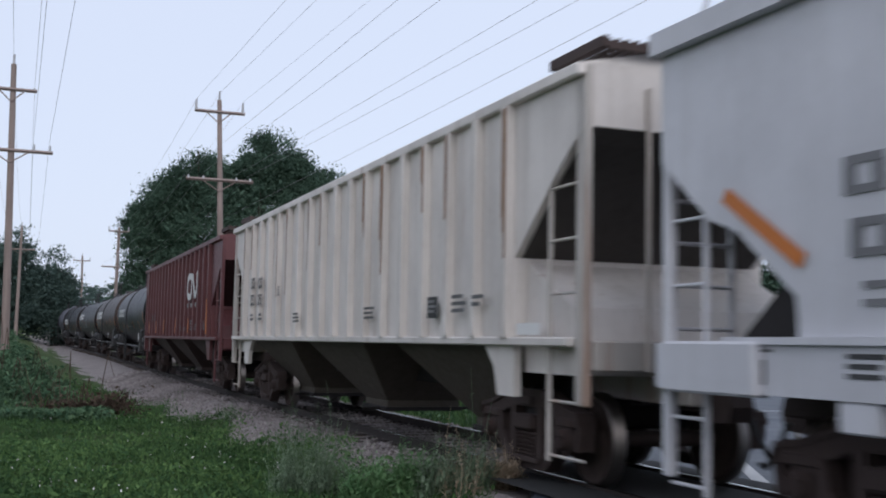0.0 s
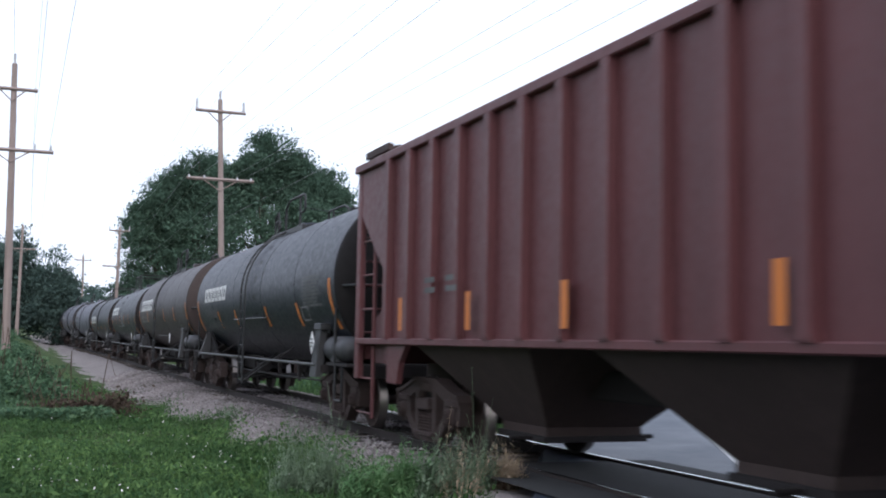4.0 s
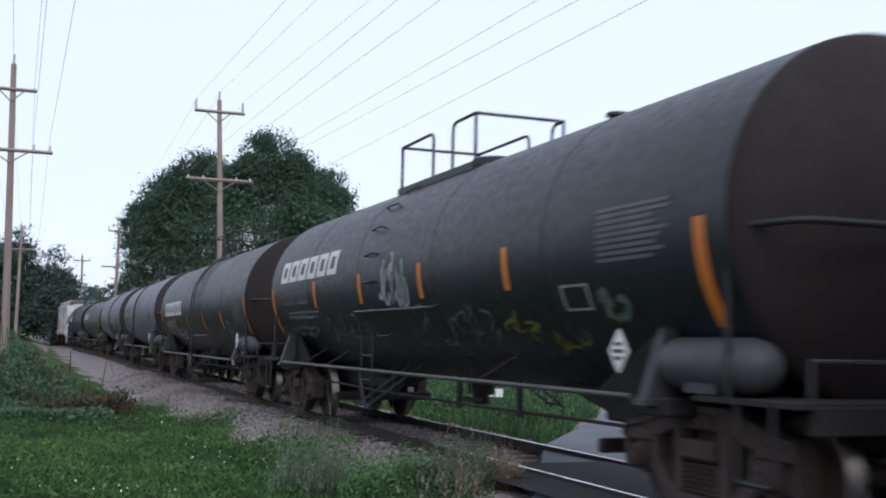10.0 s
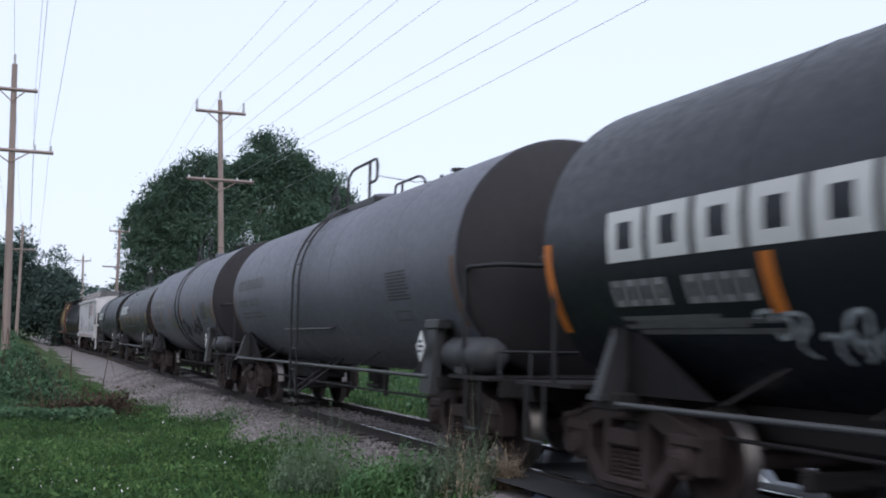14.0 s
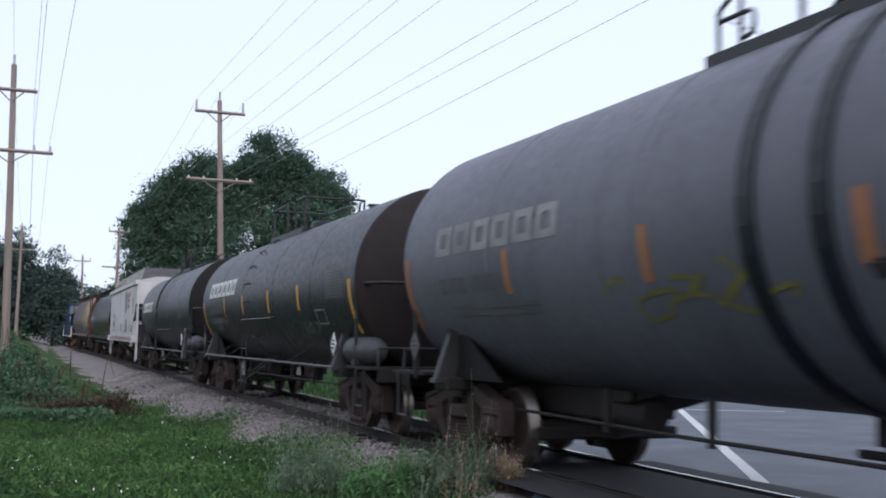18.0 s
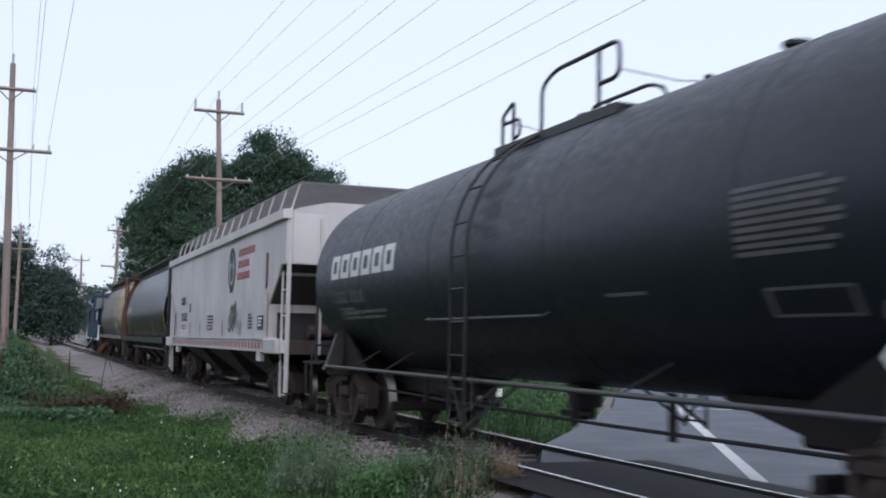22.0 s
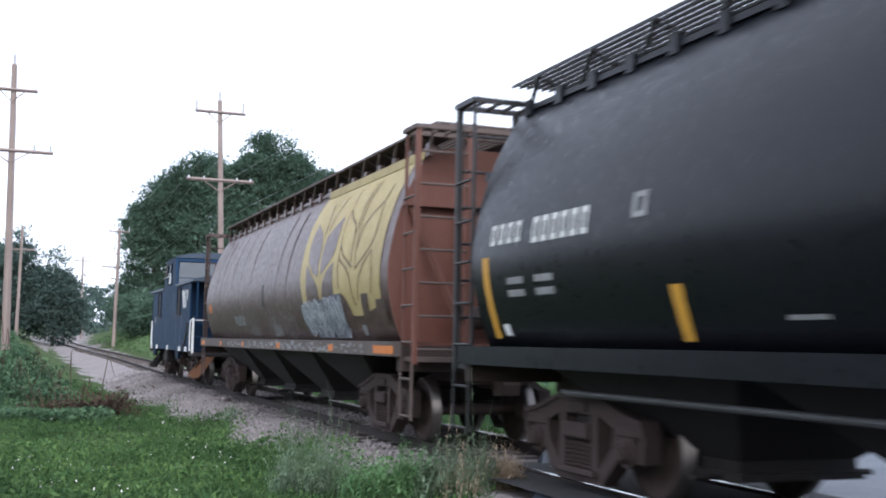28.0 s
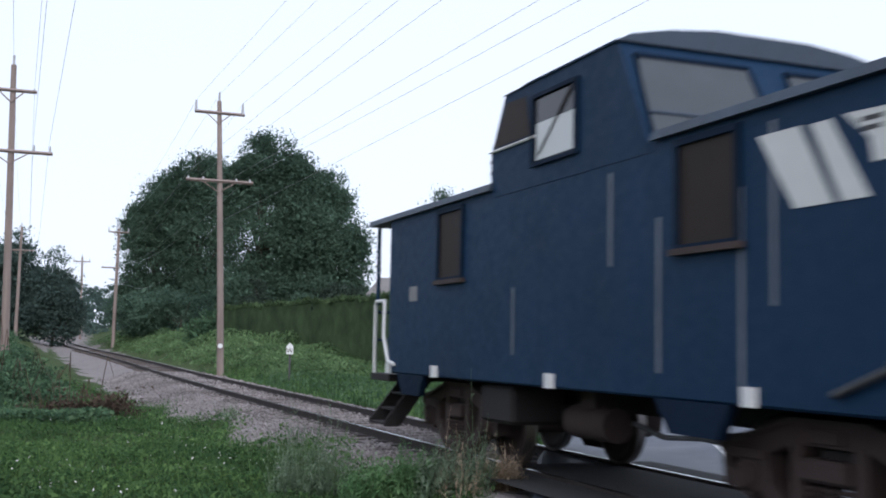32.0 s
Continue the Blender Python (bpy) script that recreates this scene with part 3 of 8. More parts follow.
def wires():
    way = Vector((math.cos(0.36), math.sin(0.36), 0))
    lines = []
    A = {"a": Vector((-9.99, 47.85, 0)), "c": Vector((-33.63, 113, 0)), "n": Vector((18.2, -18.0, 0))}
    tops = [(-1.0, 11.7 + 0.42), (0.0, 12.45), (1.05, 11.7 + 0.42), (-1.35, 8.75), (-0.7, 8.75), (0.75, 8.75), (1.35, 8.75)]
    for o, h in tops:
        for p, q, sag, dh in (("a", "n", 0.15, 0.2), ("a", "c", 0.75, 0.6)):
            a, b = A[p] + way * o + Vector((0, 0, h)), A[q] + way * o * (1.7 if q == "n" else 1) + Vector((0, 0, h + dh))
            lines.append((a, b, sag, "power_line"))
    B, Nn, Fb = Vector((-17.26, 42.85, 0)), Vector((7.9, -22, 0)), Vector((-44.9, 116, 0))
    for o, h in [(-0.9, 11.5), (0.85, 11.5), (0.0, 12.7), (-1.2, 9.2), (0.9, 9.2), (1.5, 9.2)]:
        for e, sag, dh in ((Nn, 0.15, 0.1), (Fb, 1.2, 0.6)):
            lines.append((B + way * o + Vector((0, 0, h)), e + way * o + Vector((0, 0, h + dh)), sag, "power_line"))
    for e in (Vector((-9.8, 47.8, 6.7)),):
        lines.append((e, Vector((17.0, -18, 6.9)), 0.1, "telephone_cable"))
        lines.append((e, Vector((-33.63, 113, 8.3)), 2.2, "telephone_cable"))
    for a, b, sag, nm in lines:
        g = G()
        g.tube([a.lerp(b, k) - Vector((0, 0, 4 * sag * k * (1 - k))) for k in lerp(0, 1, 14)], 0.006 if nm == "power_line" else 0.005, 4)
        tagged(part(nm, g, "wire"), "thin grey overhead wire slung between wooden poles", "wire", "overhead wires")


wires()


# ---- whistle post ----
def whistle_post():
    x, y = -6.18, 45.0
    ob = thing("whistle_post", "white pointed trackside sign board lettered W on a post", "sign", Matrix.Translation((x, y, at_ground(x, y))))
    part("post", G().box(-0.04, -0.03, -0.3, 0.04, 0.03, 1.3), "greybar", ob)
    g = G()
    g.prism([(-0.14, 1.28), (0.14, 1.28), (0.14, 1.6), (0.0, 1.76), (-0.14, 1.6)], -0.055, -0.032)
    board = part("sign_board", g, "sign", ob)
    cu = bpy.data.curves.new("letter", "FONT")
    cu.body, cu.size, cu.extrude, cu.align_x = "W", 0.27, 0.002, "CENTER"
    lt = new("letter", cu)
    cu.materials.append(M["black_ink"])
    lt.parent = board
    lt.matrix_basis = Matrix.Translation((0, -0.058, 1.34)) @ pose(0, 0, 0, 90)


whistle_post()


# ---- small board in the grass beyond the track ----
def marker_board():
    x, y = 1.36, 29.5
    ob = thing("marker_board", "low white board on two short posts in the grass", "sign", Matrix.Translation((x, y, at_ground(x, y))))
    part("board", G().box(-0.32, -0.015, 0.28, 0.32, 0.015, 0.5, 0.006), "sign", ob)
    for k in (-0.24, 0.24):
        part("post", G().box(k - 0.025, 0.016, -0.2, k + 0.025, 0.05, 0.52, 0.004), "greybar", ob)


marker_board()
# ---- plants ----
def scatter(n, x0, x1, y0, y1, keep):
    """Random places whose weight thins out with distance; keep(x, y, s, lat, road) picks."""
    out = []
    total = 0
    while total < n:
        y = y0 * (y1 / y0) ** rng.random(n)
        x = rng.uniform(-0.47, 0.42, n) * y
        x = np.clip(x, x0, x1)
        z, s, lat, onroad = ground_height(x, y)
        ok = keep(x, y, s, lat, onroad) & (x > x0) & (x < x1)
        out.append(np.stack([x, y, z], 1)[ok])
        total += int(ok.sum())
        if total == 0:
            break
    return np.concatenate(out)[:n]


def gravel_edge(s):
    return 2.1 + 1.3 * smooth(18, 45, s) + 0.35 * np.sin(0.9 * s) * smooth(15, 22, s)


def lumps(x, y, f):
    return 0.5 + 0.25 * np.sin(f * x + 1.7 * np.sin(0.8 * f * y)) + 0.25 * np.sin(1.3 * f * y + 1.3 * np.sin(0.7 * f * x + 1))


def verge(x, y, s, lat, road):
    return (lat < -gravel_edge(s) + 0.5 * (rng.random(len(x)) ** 2) * 1.2) & (road <= 0.02) & (s < 60)


def leaves_on(name, label, category, places, lift, size, material, flat=0.5, upright=0.0, kind="stuff", width=0.3):
    n = len(places)
    p = places.copy()
    p[:, 2] += lift
    if upright:
        h = upright * np.exp(rng.normal(size=n) * 0.4)
        lean = rng.normal(size=(n, 3)) * 0.35
        lean[:, 2] = 1
        ay = lean / np.linalg.norm(lean, axis=1)[:, None] * (h / 2)[:, None]
        a = rng.uniform(0, 2 * np.pi, n)
        ax = np.stack([np.cos(a), np.sin(a), 0 * a], 1) * (size * rng.uniform(0.6, 1.3, n))[:, None]
        p = p + ay
    else:
        ax, ay = facing(n, size, flat)
    return tagged(quads(name, p, ax, ay, material), label, category, kind=kind)


g1 = scatter(118000, -26, 1.2, 8.5, 40, lambda x, y, s, lat, road: verge(x, y, s, lat, road))
hump = (0.35 + 0.65 * lumps(g1[:, 0], g1[:, 1], 1.9)) * (0.4 + 0.9 * lumps(g1[:, 0] + 3, g1[:, 1], 4.3))
leaves_on("clover", "low green clover and broad-leaved weeds covering the verge", "grass", g1, rng.uniform(0, 0.26, len(g1)) * hump, 0.027, "grass_blade", 0.35)
g2 = scatter(9000, -26, 1.2, 8.5, 45, lambda x, y, s, lat, road: verge(x, y, s, lat, road) & (lumps(x, y, 0.9) > 0.35))
leaves_on("grass", "green meadow grass on the verge", "grass", g2, 0.0, 0.009, "grass_blade", upright=0.17)
g3 = scatter(190, -8, 0.0, 11.5, 24, lambda x, y, s, lat, road: verge(x, y, s, lat, road) & (lumps(x, y, 1.4) > 0.55) & (lat > -8))
leaves_on("clover_flower", "small white clover flowers in the grass", "flower", g3, 0.17, 0.016, "petal", 0.2)


def bushes(name, label, n, x0, x1, y0, y1, keep, height, size, material, f):
    """A bramble bank: leaves heaped in mounds."""
    p = scatter(n, x0, x1, y0, y1, keep)
    hump = lumps(p[:, 0], p[:, 1], f) ** 1.5
    p[:, 2] += height * hump * (1 - rng.random(len(p)) ** 2.2)
    ax, ay = facing(len(p), size, 0.3)
    k = (0.55 + 0.9 * np.hypot(p[:, 0], p[:, 1]) / y1)[:, None]
    return tagged(quads(name, p, ax * k, ay * k, material), label, "bramble", kind="stuff")


bushes("bramble", "dense green brambles on the bank beside the gravel", 60000, -60, -3, 20, 120, lambda x, y, s, lat, road: (lat < -gravel_edge(s) - 1.6 - 1.2 * lumps(x, y, 0.7) - 1.5 * smooth(40, 80, s)) & (s > 24), 0.6, 0.062, "leaf_vine", 0.9)
bushes("bramble", "light green brambles on the bank beyond the track", 60000, -60, 12, 36, 140, lambda x, y, s, lat, road: (lat > 3.2 + 1.3 * lumps(x, y, 0.8)) & (lat < 14) & (s > 50), 0.9, 0.08, "leaf_bank", 0.7)
g4 = scatter(42000, -12, 9, 17, 62, lambda x, y, s, lat, road: (lat > 1.9) & (lat < 16) & (s > 12) & (s < 62) & (road <= 0.02))
leaves_on("grass", "green grass and weeds between the track and the hedge", "grass", g4, 0.0, 0.016, "grass_blade", upright=0.24)
g5 = scatter(16000, -8, 9, 18, 60, lambda x, y, s, lat, road: (lat > 2.2) & (lat < 14) & (s > 12) & (s < 60) & (road <= 0.02))
leaves_on("clover", "low broad-leaved weeds beyond the track", "grass", g5, rng.uniform(0, 0.3, len(g5)), 0.07, "leaf_vine", 0.3)


def weed_clump(name, label, cx, cy, r, n, h, material, leaf=0.05, blade=0.012):
    """Stems with leaves up their length, standing in a loose clump."""
    k = rng.random(n) ** 0.5 * r
    a = rng.uniform(0, 2 * np.pi, n)
    x, y = cx + k * np.cos(a), cy + k * np.sin(a)
    z = ground_height(x, y)[0]
    g = G()
    hs = h * np.exp(rng.normal(size=n) * 0.25) * (1 - 0.45 * (k / r) ** 2)
    pos, ax, ay = [], [], []
    for i in range(n):
        lean = rng.normal(size=2) * 0.2 * hs[i]
        p = [Vector((x[i] + lean[0] * t * t, y[i] + lean[1] * t * t, z[i] - 0.03 + hs[i] * t)) for t in (0, 0.35, 0.7, 1)]
        g.tube(p, blade * 0.3, 3, blade * 0.1)
        m = max(5, int(hs[i] * 34))
        t = rng.uniform(0.08, 1.0, m)
        for j in range(m):
            q = Vector((x[i] + lean[0] * t[j] ** 2, y[i] + lean[1] * t[j] ** 2, z[i] + hs[i] * t[j]))
            d = rng.normal(size=3) * (1, 1, 0.45)
            d /= np.linalg.norm(d)
            ll = leaf * rng.uniform(0.5, 1.3) * (1.25 - t[j])
            pos.append(np.array(q) + d * ll)
            ay.append(d * ll)
            s = np.cross(d, (0.2, 0.1, 1.0))
            ax.append(s / np.linalg.norm(s) * ll * 0.28)
    ob = thing(name, label, "weed", None)
    part("stem", g, material, ob)
    quads("leaves", np.array(pos), np.array(ax), np.array(ay), material, ob)
    return ob


weed_clump("weed_clump", "grey-green bushy weeds at the edge of the gravel", -1.62, 13.2, 0.4, 170, 0.8, "weed", 0.06)
weed_clump("weed_clump", "bushy weeds with pale seed heads beside the gravel", -1.3, 13.5, 0.22, 46, 1.0, "weed", 0.045)
weed_clump("grass_tuft", "long green grass tuft by the asphalt edge", -0.8, 12.5, 0.3, 200, 0.5, "tuft", 0.1, 0.01)
weed_clump("grass_tuft", "long green grass tuft near the track", -0.4, 12.4, 0.3, 200, 0.5, "tuft", 0.1, 0.01)
weed_clump("grass_tuft", "yellowish grass tuft by the asphalt edge", 0.02, 12.2, 0.3, 180, 0.5, "weed", 0.08, 0.01)
weed_clump("tall_weed", "tall thin weed gone to seed by the track", 0.42, 12.1, 0.12, 9, 1.1, "weed", 0.05, 0.014)
weed_clump("tall_weed", "tall thin weed gone to seed by the track", 0.15, 12.3, 0.25, 12, 0.75, "dry", 0.05, 0.01)
weed_clump("grass_tuft", "short yellow-green grass tuft near the track", 0.4, 12.0, 0.25, 130, 0.46, "weed", 0.07, 0.01)
weed_clump("dry_grass", "dry straw-coloured grass tuft at the road edge", 0.74, 12.0, 0.17, 190, 0.36, "dry", 0.06, 0.008)
weed_clump("dry_grass", "dry straw-coloured grass between weeds", 0.3, 12.0, 0.35, 70, 0.42, "dry", 0.05, 0.008)
weed_clump("weed_clump", "single green weed in the gravel", -4.45, 23.2, 0.18, 22, 0.4, "weed", 0.07)
weed_clump("weed_clump", "single green weed in the gravel", -5.6, 24.6, 0.16, 14, 0.3, "weed", 0.07)


# ---- ballast stones ----
def stones():
    n = 26000
    s = 13.5 + 40 * rng.random(n) ** 1.6
    lat = rng.uniform(-3.0, 1.7, n)
    ok = (lat > -gravel_edge(s) + 0.1)
    s, lat = s[ok], lat[ok]
    th = np.interp(s, SS, TH)
    x = np.interp(s, SS, TX) + lat * np.cos(th)
    y = np.interp(s, SS, TY) - lat * np.sin(th)
    z, _, _, onroad = ground_height(x, y)
    k = onroad < 0.05
    x, y, z = x[k], y[k], z[k]
    n = len(x)
    r = 0.019 * np.exp(rng.normal(size=n) * 0.35) * (0.8 + s[k] / 70)
    base = np.array([(1, 0, 0), (-1, 0, 0), (0, 1, 0), (0, -1, 0), (0, 0, 0.8), (0, 0, -0.8)], float)
    v = base[None] * r[:, None, None] * rng.uniform(0.6, 1.3, (n, 6, 3)) + rng.normal(size=(n, 6, 3)) * (0.2 * r)[:, None, None]
    v += np.stack([x, y, z + 0.3 * r], 1)[:, None]
    tri = np.array([(0, 2, 4), (2, 1, 4), (1, 3, 4), (3, 0, 4), (2, 0, 5), (1, 2, 5), (3, 1, 5), (0, 3, 5)])
    f = (tri[None] + 6 * np.arange(n)[:, None, None]).reshape(-1, 3)
    me = bpy.data.meshes.new("ballast_stones")
    me.vertices.add(6 * n)
    me.vertices.foreach_set("co", v.astype(np.float32).ravel())
    me.loops.add(3 * len(f))
    me.loops.foreach_set("vertex_index", f.astype(np.int32).ravel())
    me.polygons.add(len(f))
    me.polygons.foreach_set("loop_start", np.arange(0, 3 * len(f), 3, dtype=np.int32))
    me.update(calc_edges=True)
    tagged(part("ballast_stones", me, "pebble"), "loose grey crushed ballast stones", "gravel", kind="stuff")


stones()


# ---- trees ----
def crown(blobs, n, size, clump, flat=0.15, fill=0.5):
    """Leaf clumps gathered on the shells of a few uneven blobs."""
    lobes = list(blobs)
    for x, y, z, r, h in blobs:
        if r < 1.6:
            continue
        for j in range(int(7 + 2.2 * r)):
            d = rng.normal(size=3)
            d[2] = abs(d[2]) - 0.35
            d /= np.linalg.norm(d)
            k, q = rng.uniform(0.66, 0.8), rng.uniform(0.24, 0.36)
            lobes.append((x + d[0] * r * k, y + d[1] * r * k * 0.9, z + d[2] * h * k, r * q, (r + h) / 2 * q))
    blobs = lobes
    w = np.array([b[3] * b[4] for b in blobs])
    w = w / w.sum()
    per = 46
    m = n // per
    pick = rng.choice(len(blobs), m, p=w)
    d = rng.normal(size=(m, 3))
    d /= np.linalg.norm(d, axis=1)[:, None]
    d[:, 1] *= 0.9
    B = np.array(blobs)[pick]
    rad = 1 - fill * rng.random(m) ** 2.2 + 0.035 * np.clip(rng.normal(size=m), -1.5, 1.5)
    c = B[:, :3] + d * rad[:, None] * np.stack([B[:, 3], B[:, 3] * 0.9, B[:, 4]], 1)
    sz = np.minimum(clump, 0.42 * B[:, 3]) * np.exp(rng.normal(size=m) * 0.35)
    p = np.repeat(c, per, 0) + np.clip(rng.normal(size=(m * per, 3)), -1.3, 1.3) * np.repeat(sz, per)[:, None] * (1, 1, 0.62)
    ax, ay = facing(len(p), size, flat)
    return p, ax, ay


def tree(name, label, base, blobs, n, size, material, trunk_r=0.3, clump=0.55, fill=0.5):
    x, y = base
    z = at_ground(x, y)
    ob = thing(name, label, "tree", Matrix.Translation((x, y, z)))
    top = max(b[2] for b in blobs) - z
    g = G()
    g.tube([(0, 0, -0.5), (0.1, 0, top * 0.3), (-0.1, 0.1, top * 0.6), (0, 0, top)], trunk_r, 9, trunk_r * 0.3)
    part("trunk", g, "bark", ob)
    g = G()
    for b in blobs:
        q = Vector((b[0] - x, b[1] - y, b[2] - z))
        a = Vector((0, 0, max(0.5, q.z * 0.45)))
        for j in range(3):
            o = Vector(rng.normal(size=3)) * b[3] * 0.35
            g.tube([a, a.lerp(q + o, 0.5) + Vector((0, 0, 0.3)), q + o], trunk_r * 0.35, 5, 0.04)
    part("limbs", g, "bark", ob)
    p, ax, ay = crown(blobs, n, size, clump, fill=fill)
    quads("crown", p - np.array([x, y, z]), ax, ay, material, ob)
    return ob


def away(k, *blobs):
    """The blobs moved off from the eye and enlarged alike."""
    return [tuple(e + k * (c - e) for c, e in zip(b[:3], EYE)) + (k * b[3], k * b[4]) for b in blobs]


BIG = "tall dense dark-green broadleaf tree behind the hedge"
tree("tree", BIG, (-33.5, 128), away(1.38, (-24.4, 93, 8.6, 3.0, 4.6), (-25.2, 92.5, 11.2, 2.0, 2.1), (-23.2, 92, 13.0, 2.4, 2.4), (-25.4, 93, 5.2, 2.1, 2.4)), 112000, 0.128, "leaf_tree", 0.4, 0.6, 0.5)
tree("tree", BIG, (-28.5, 127), away(1.38, (-20.6, 92, 10.5, 3.5, 5.2), (-20.5, 91.5, 14.6, 2.6, 2.7), (-22.2, 92, 14.0, 2.0, 2.0), (-20.0, 92, 5.5, 3.4, 3.0)), 125000, 0.128, "leaf_tree", 0.4, 0.6, 0.5)
tree("tree", BIG, (-16.6, 101), away(1.15, (-14.3, 88, 11.0, 3.7, 5.5), (-14.0, 87.5, 15.6, 2.7, 2.8), (-16.2, 88, 13.6, 2.2, 2.6), (-12.3, 88, 14.2, 2.2, 2.4), (-14, 88, 5.5, 3.8, 3.0)), 125000, 0.115, "leaf_tree", 0.4, 0.52, 0.5)
tree("tree", BIG, (-11.0, 100), away(1.15, (-9.6, 87, 9.4, 3.3, 4.5), (-9.6, 87, 12.9, 2.2, 2.3), (-8.0, 86, 8.0, 2.1, 3.1), (-9, 86.5, 4.6, 3.4, 2.8)), 105000, 0.115, "leaf_tree", 0.4, 0.52, 0.5)
tree("shrub", "dark undergrowth below the tall trees", (-26, 110), away(1.3, (-26.0, 92, 3.6, 2.2, 2.0), (-22, 87, 3.4, 2.6, 2.1), (-18, 86, 3.2, 2.6, 2.0), (-13, 84, 3.4, 2.6, 1.8), (-24, 90, 3.4, 2.4, 1.9)), 48000, 0.13, "leaf_tree", 0.1)
tree("tree", "small leafy tree top far behind", (-0.2, 112), [(-0.25, 112, 16.4, 1.1, 1.2), (0.2, 112, 14.2, 2.0, 2.4), (-0.4, 112, 10, 2.6, 3.6)], 14000, 0.11, "leaf_tree", 0.25)
tree("tree", "far dark broadleaf tree behind the brambles", (-47, 120), [(-47.5, 120, 8.0, 3.4, 4.2), (-46.3, 120, 11.4, 1.3, 1.7), (-51, 122, 8.5, 4, 4.2), (-44.4, 120, 6.0, 2.2, 3.4), (-46.5, 119, 3.6, 3.2, 2.6)], 46000, 0.16, "leaf_far", 0.25)
tree("tree", "far dark blue-green tree", (-43.2, 122), [(-43.2, 122, 9.2, 1.5, 2.3), (-42.5, 122, 6.6, 1.9, 2.6), (-41.4, 122, 4.2, 2.0, 2.2), (-43.4, 121.5, 5.4, 2.4, 2.6), (-43.0, 121.5, 3.0, 2.8, 2.2)], 30000, 0.14, "leaf_far", 0.2)
tree("conifer", "small grey-green conifer behind the hedge", (-13.9, 82.2), away(1.15, (-12.05, 71.5, 4.9, 0.45, 1.0), (-12.05, 71.5, 3.8, 1.1, 0.9), (-12.05, 71.5, 2.8, 1.5, 1.0)), 7000, 0.1, "leaf_conifer", 0.12, 0.3)
tree("shrub", "light green shrub showing above the hedge", (-6.3, 67.5), [(-6.8, 67.5, 3.9, 0.8, 1.1), (-5.6, 67.2, 3.8, 0.9, 1.0)], 6000, 0.09, "leaf_conifer", 0.08, 0.3)
tree("shrub", "green shrub beside the hedge end", (-18.2, 84.5), [(-18.2, 84, 2.2, 1.4, 1.3), (-16.8, 83, 2.3, 1.2, 1.4)], 6000, 0.12, "leaf_vine", 0.08, 0.3)


def bramble_bush(label, blobs, n, size, material="leaf_vine"):
    """A heap of brambles with arching canes."""
    x, y = blobs[0][0], blobs[0][1]
    z = at_ground(x, y)
    ob = thing("bramble_bush", label, "bramble", Matrix.Translation((x, y, z)))
    p, ax, ay = crown(blobs, n, size, 0.22, 0.3, 0.6)
    quads("leaves", p - np.array([x, y, z]), ax, ay, material, ob)
    g = G()
    for b in blobs:
        for j in range(9):
            d = Vector(rng.normal(size=3)) * b[3] * 0.7
            q = Vector((b[0] - x, b[1] - y, b[2] - z)) + d
            g.tube([(q.x * 0.6, q.y * 0.6, -0.2), (q.x * 0.9, q.y * 0.9, abs(q.z) + 0.3), (q.x * 1.1, q.y * 1.1, abs(q.z) * 0.8)], 0.012, 4, 0.005)
    tagged(part("cane_tangle", g, "dead", ob), kind="stuff")
    return ob


bramble_bush("dense leafy green bramble bush below the pole", [(-10.2, 24.6, 0.05, 1.0, 0.6), (-9.2, 24.9, -0.15, 0.9, 0.45), (-11.1, 25.4, 0.2, 1.1, 0.75), (-9.5, 22.9, -0.25, 0.8, 0.35)], 24000, 0.048)
bramble_bush("dead brown bramble heap beside the gravel", [(-7.75, 23.3, -0.25, 0.55, 0.34), (-7.0, 23.5, -0.2, 0.5, 0.36), (-8.3, 23.0, -0.3, 0.4, 0.28)], 5200, 0.05, "dead")
bramble_bush("leafy green bramble bush on the bank", [(-11.9, 30.5, 0.1, 1.3, 0.6), (-10.8, 29.5, -0.1, 0.9, 0.4), (-13.0, 32, 0.3, 1.4, 0.75)], 22000, 0.055)


def woods():
    """The far belt of trees that closes the view."""
    blobs = []
    for i in range(46):
        x = -150 + i * 7.0 + rng.uniform(-2, 2)
        y = 262 + 0.12 * (x + 80) + rng.uniform(-8, 12)
        h = 8.5 + 4.5 * lumps(np.array([x]), np.array([0.0]), 0.11)[0] + rng.uniform(-1, 1)
        if -95 < x < -60:
            h += 1.0
        blobs += [(x, y, h * 0.55 + 1.5, 5.0, h * 0.52), (x + rng.uniform(-2, 2), y, h * 0.95, 3.0, h * 0.28)]
    for i in range(12):
        x = -70 + rng.uniform(-14, 16)
        blobs.append((x, 190 + rng.uniform(-18, 25) - 0.0 * x, 4.5, 4.0, 4.2))
    p, ax, ay = crown(blobs, 100000, 0.3, 1.0, fill=0.5)
    tagged(quads("far_woods", p, ax, ay, "leaf_far"), "hazy belt of far green woods", "woods", kind="stuff")



woods()


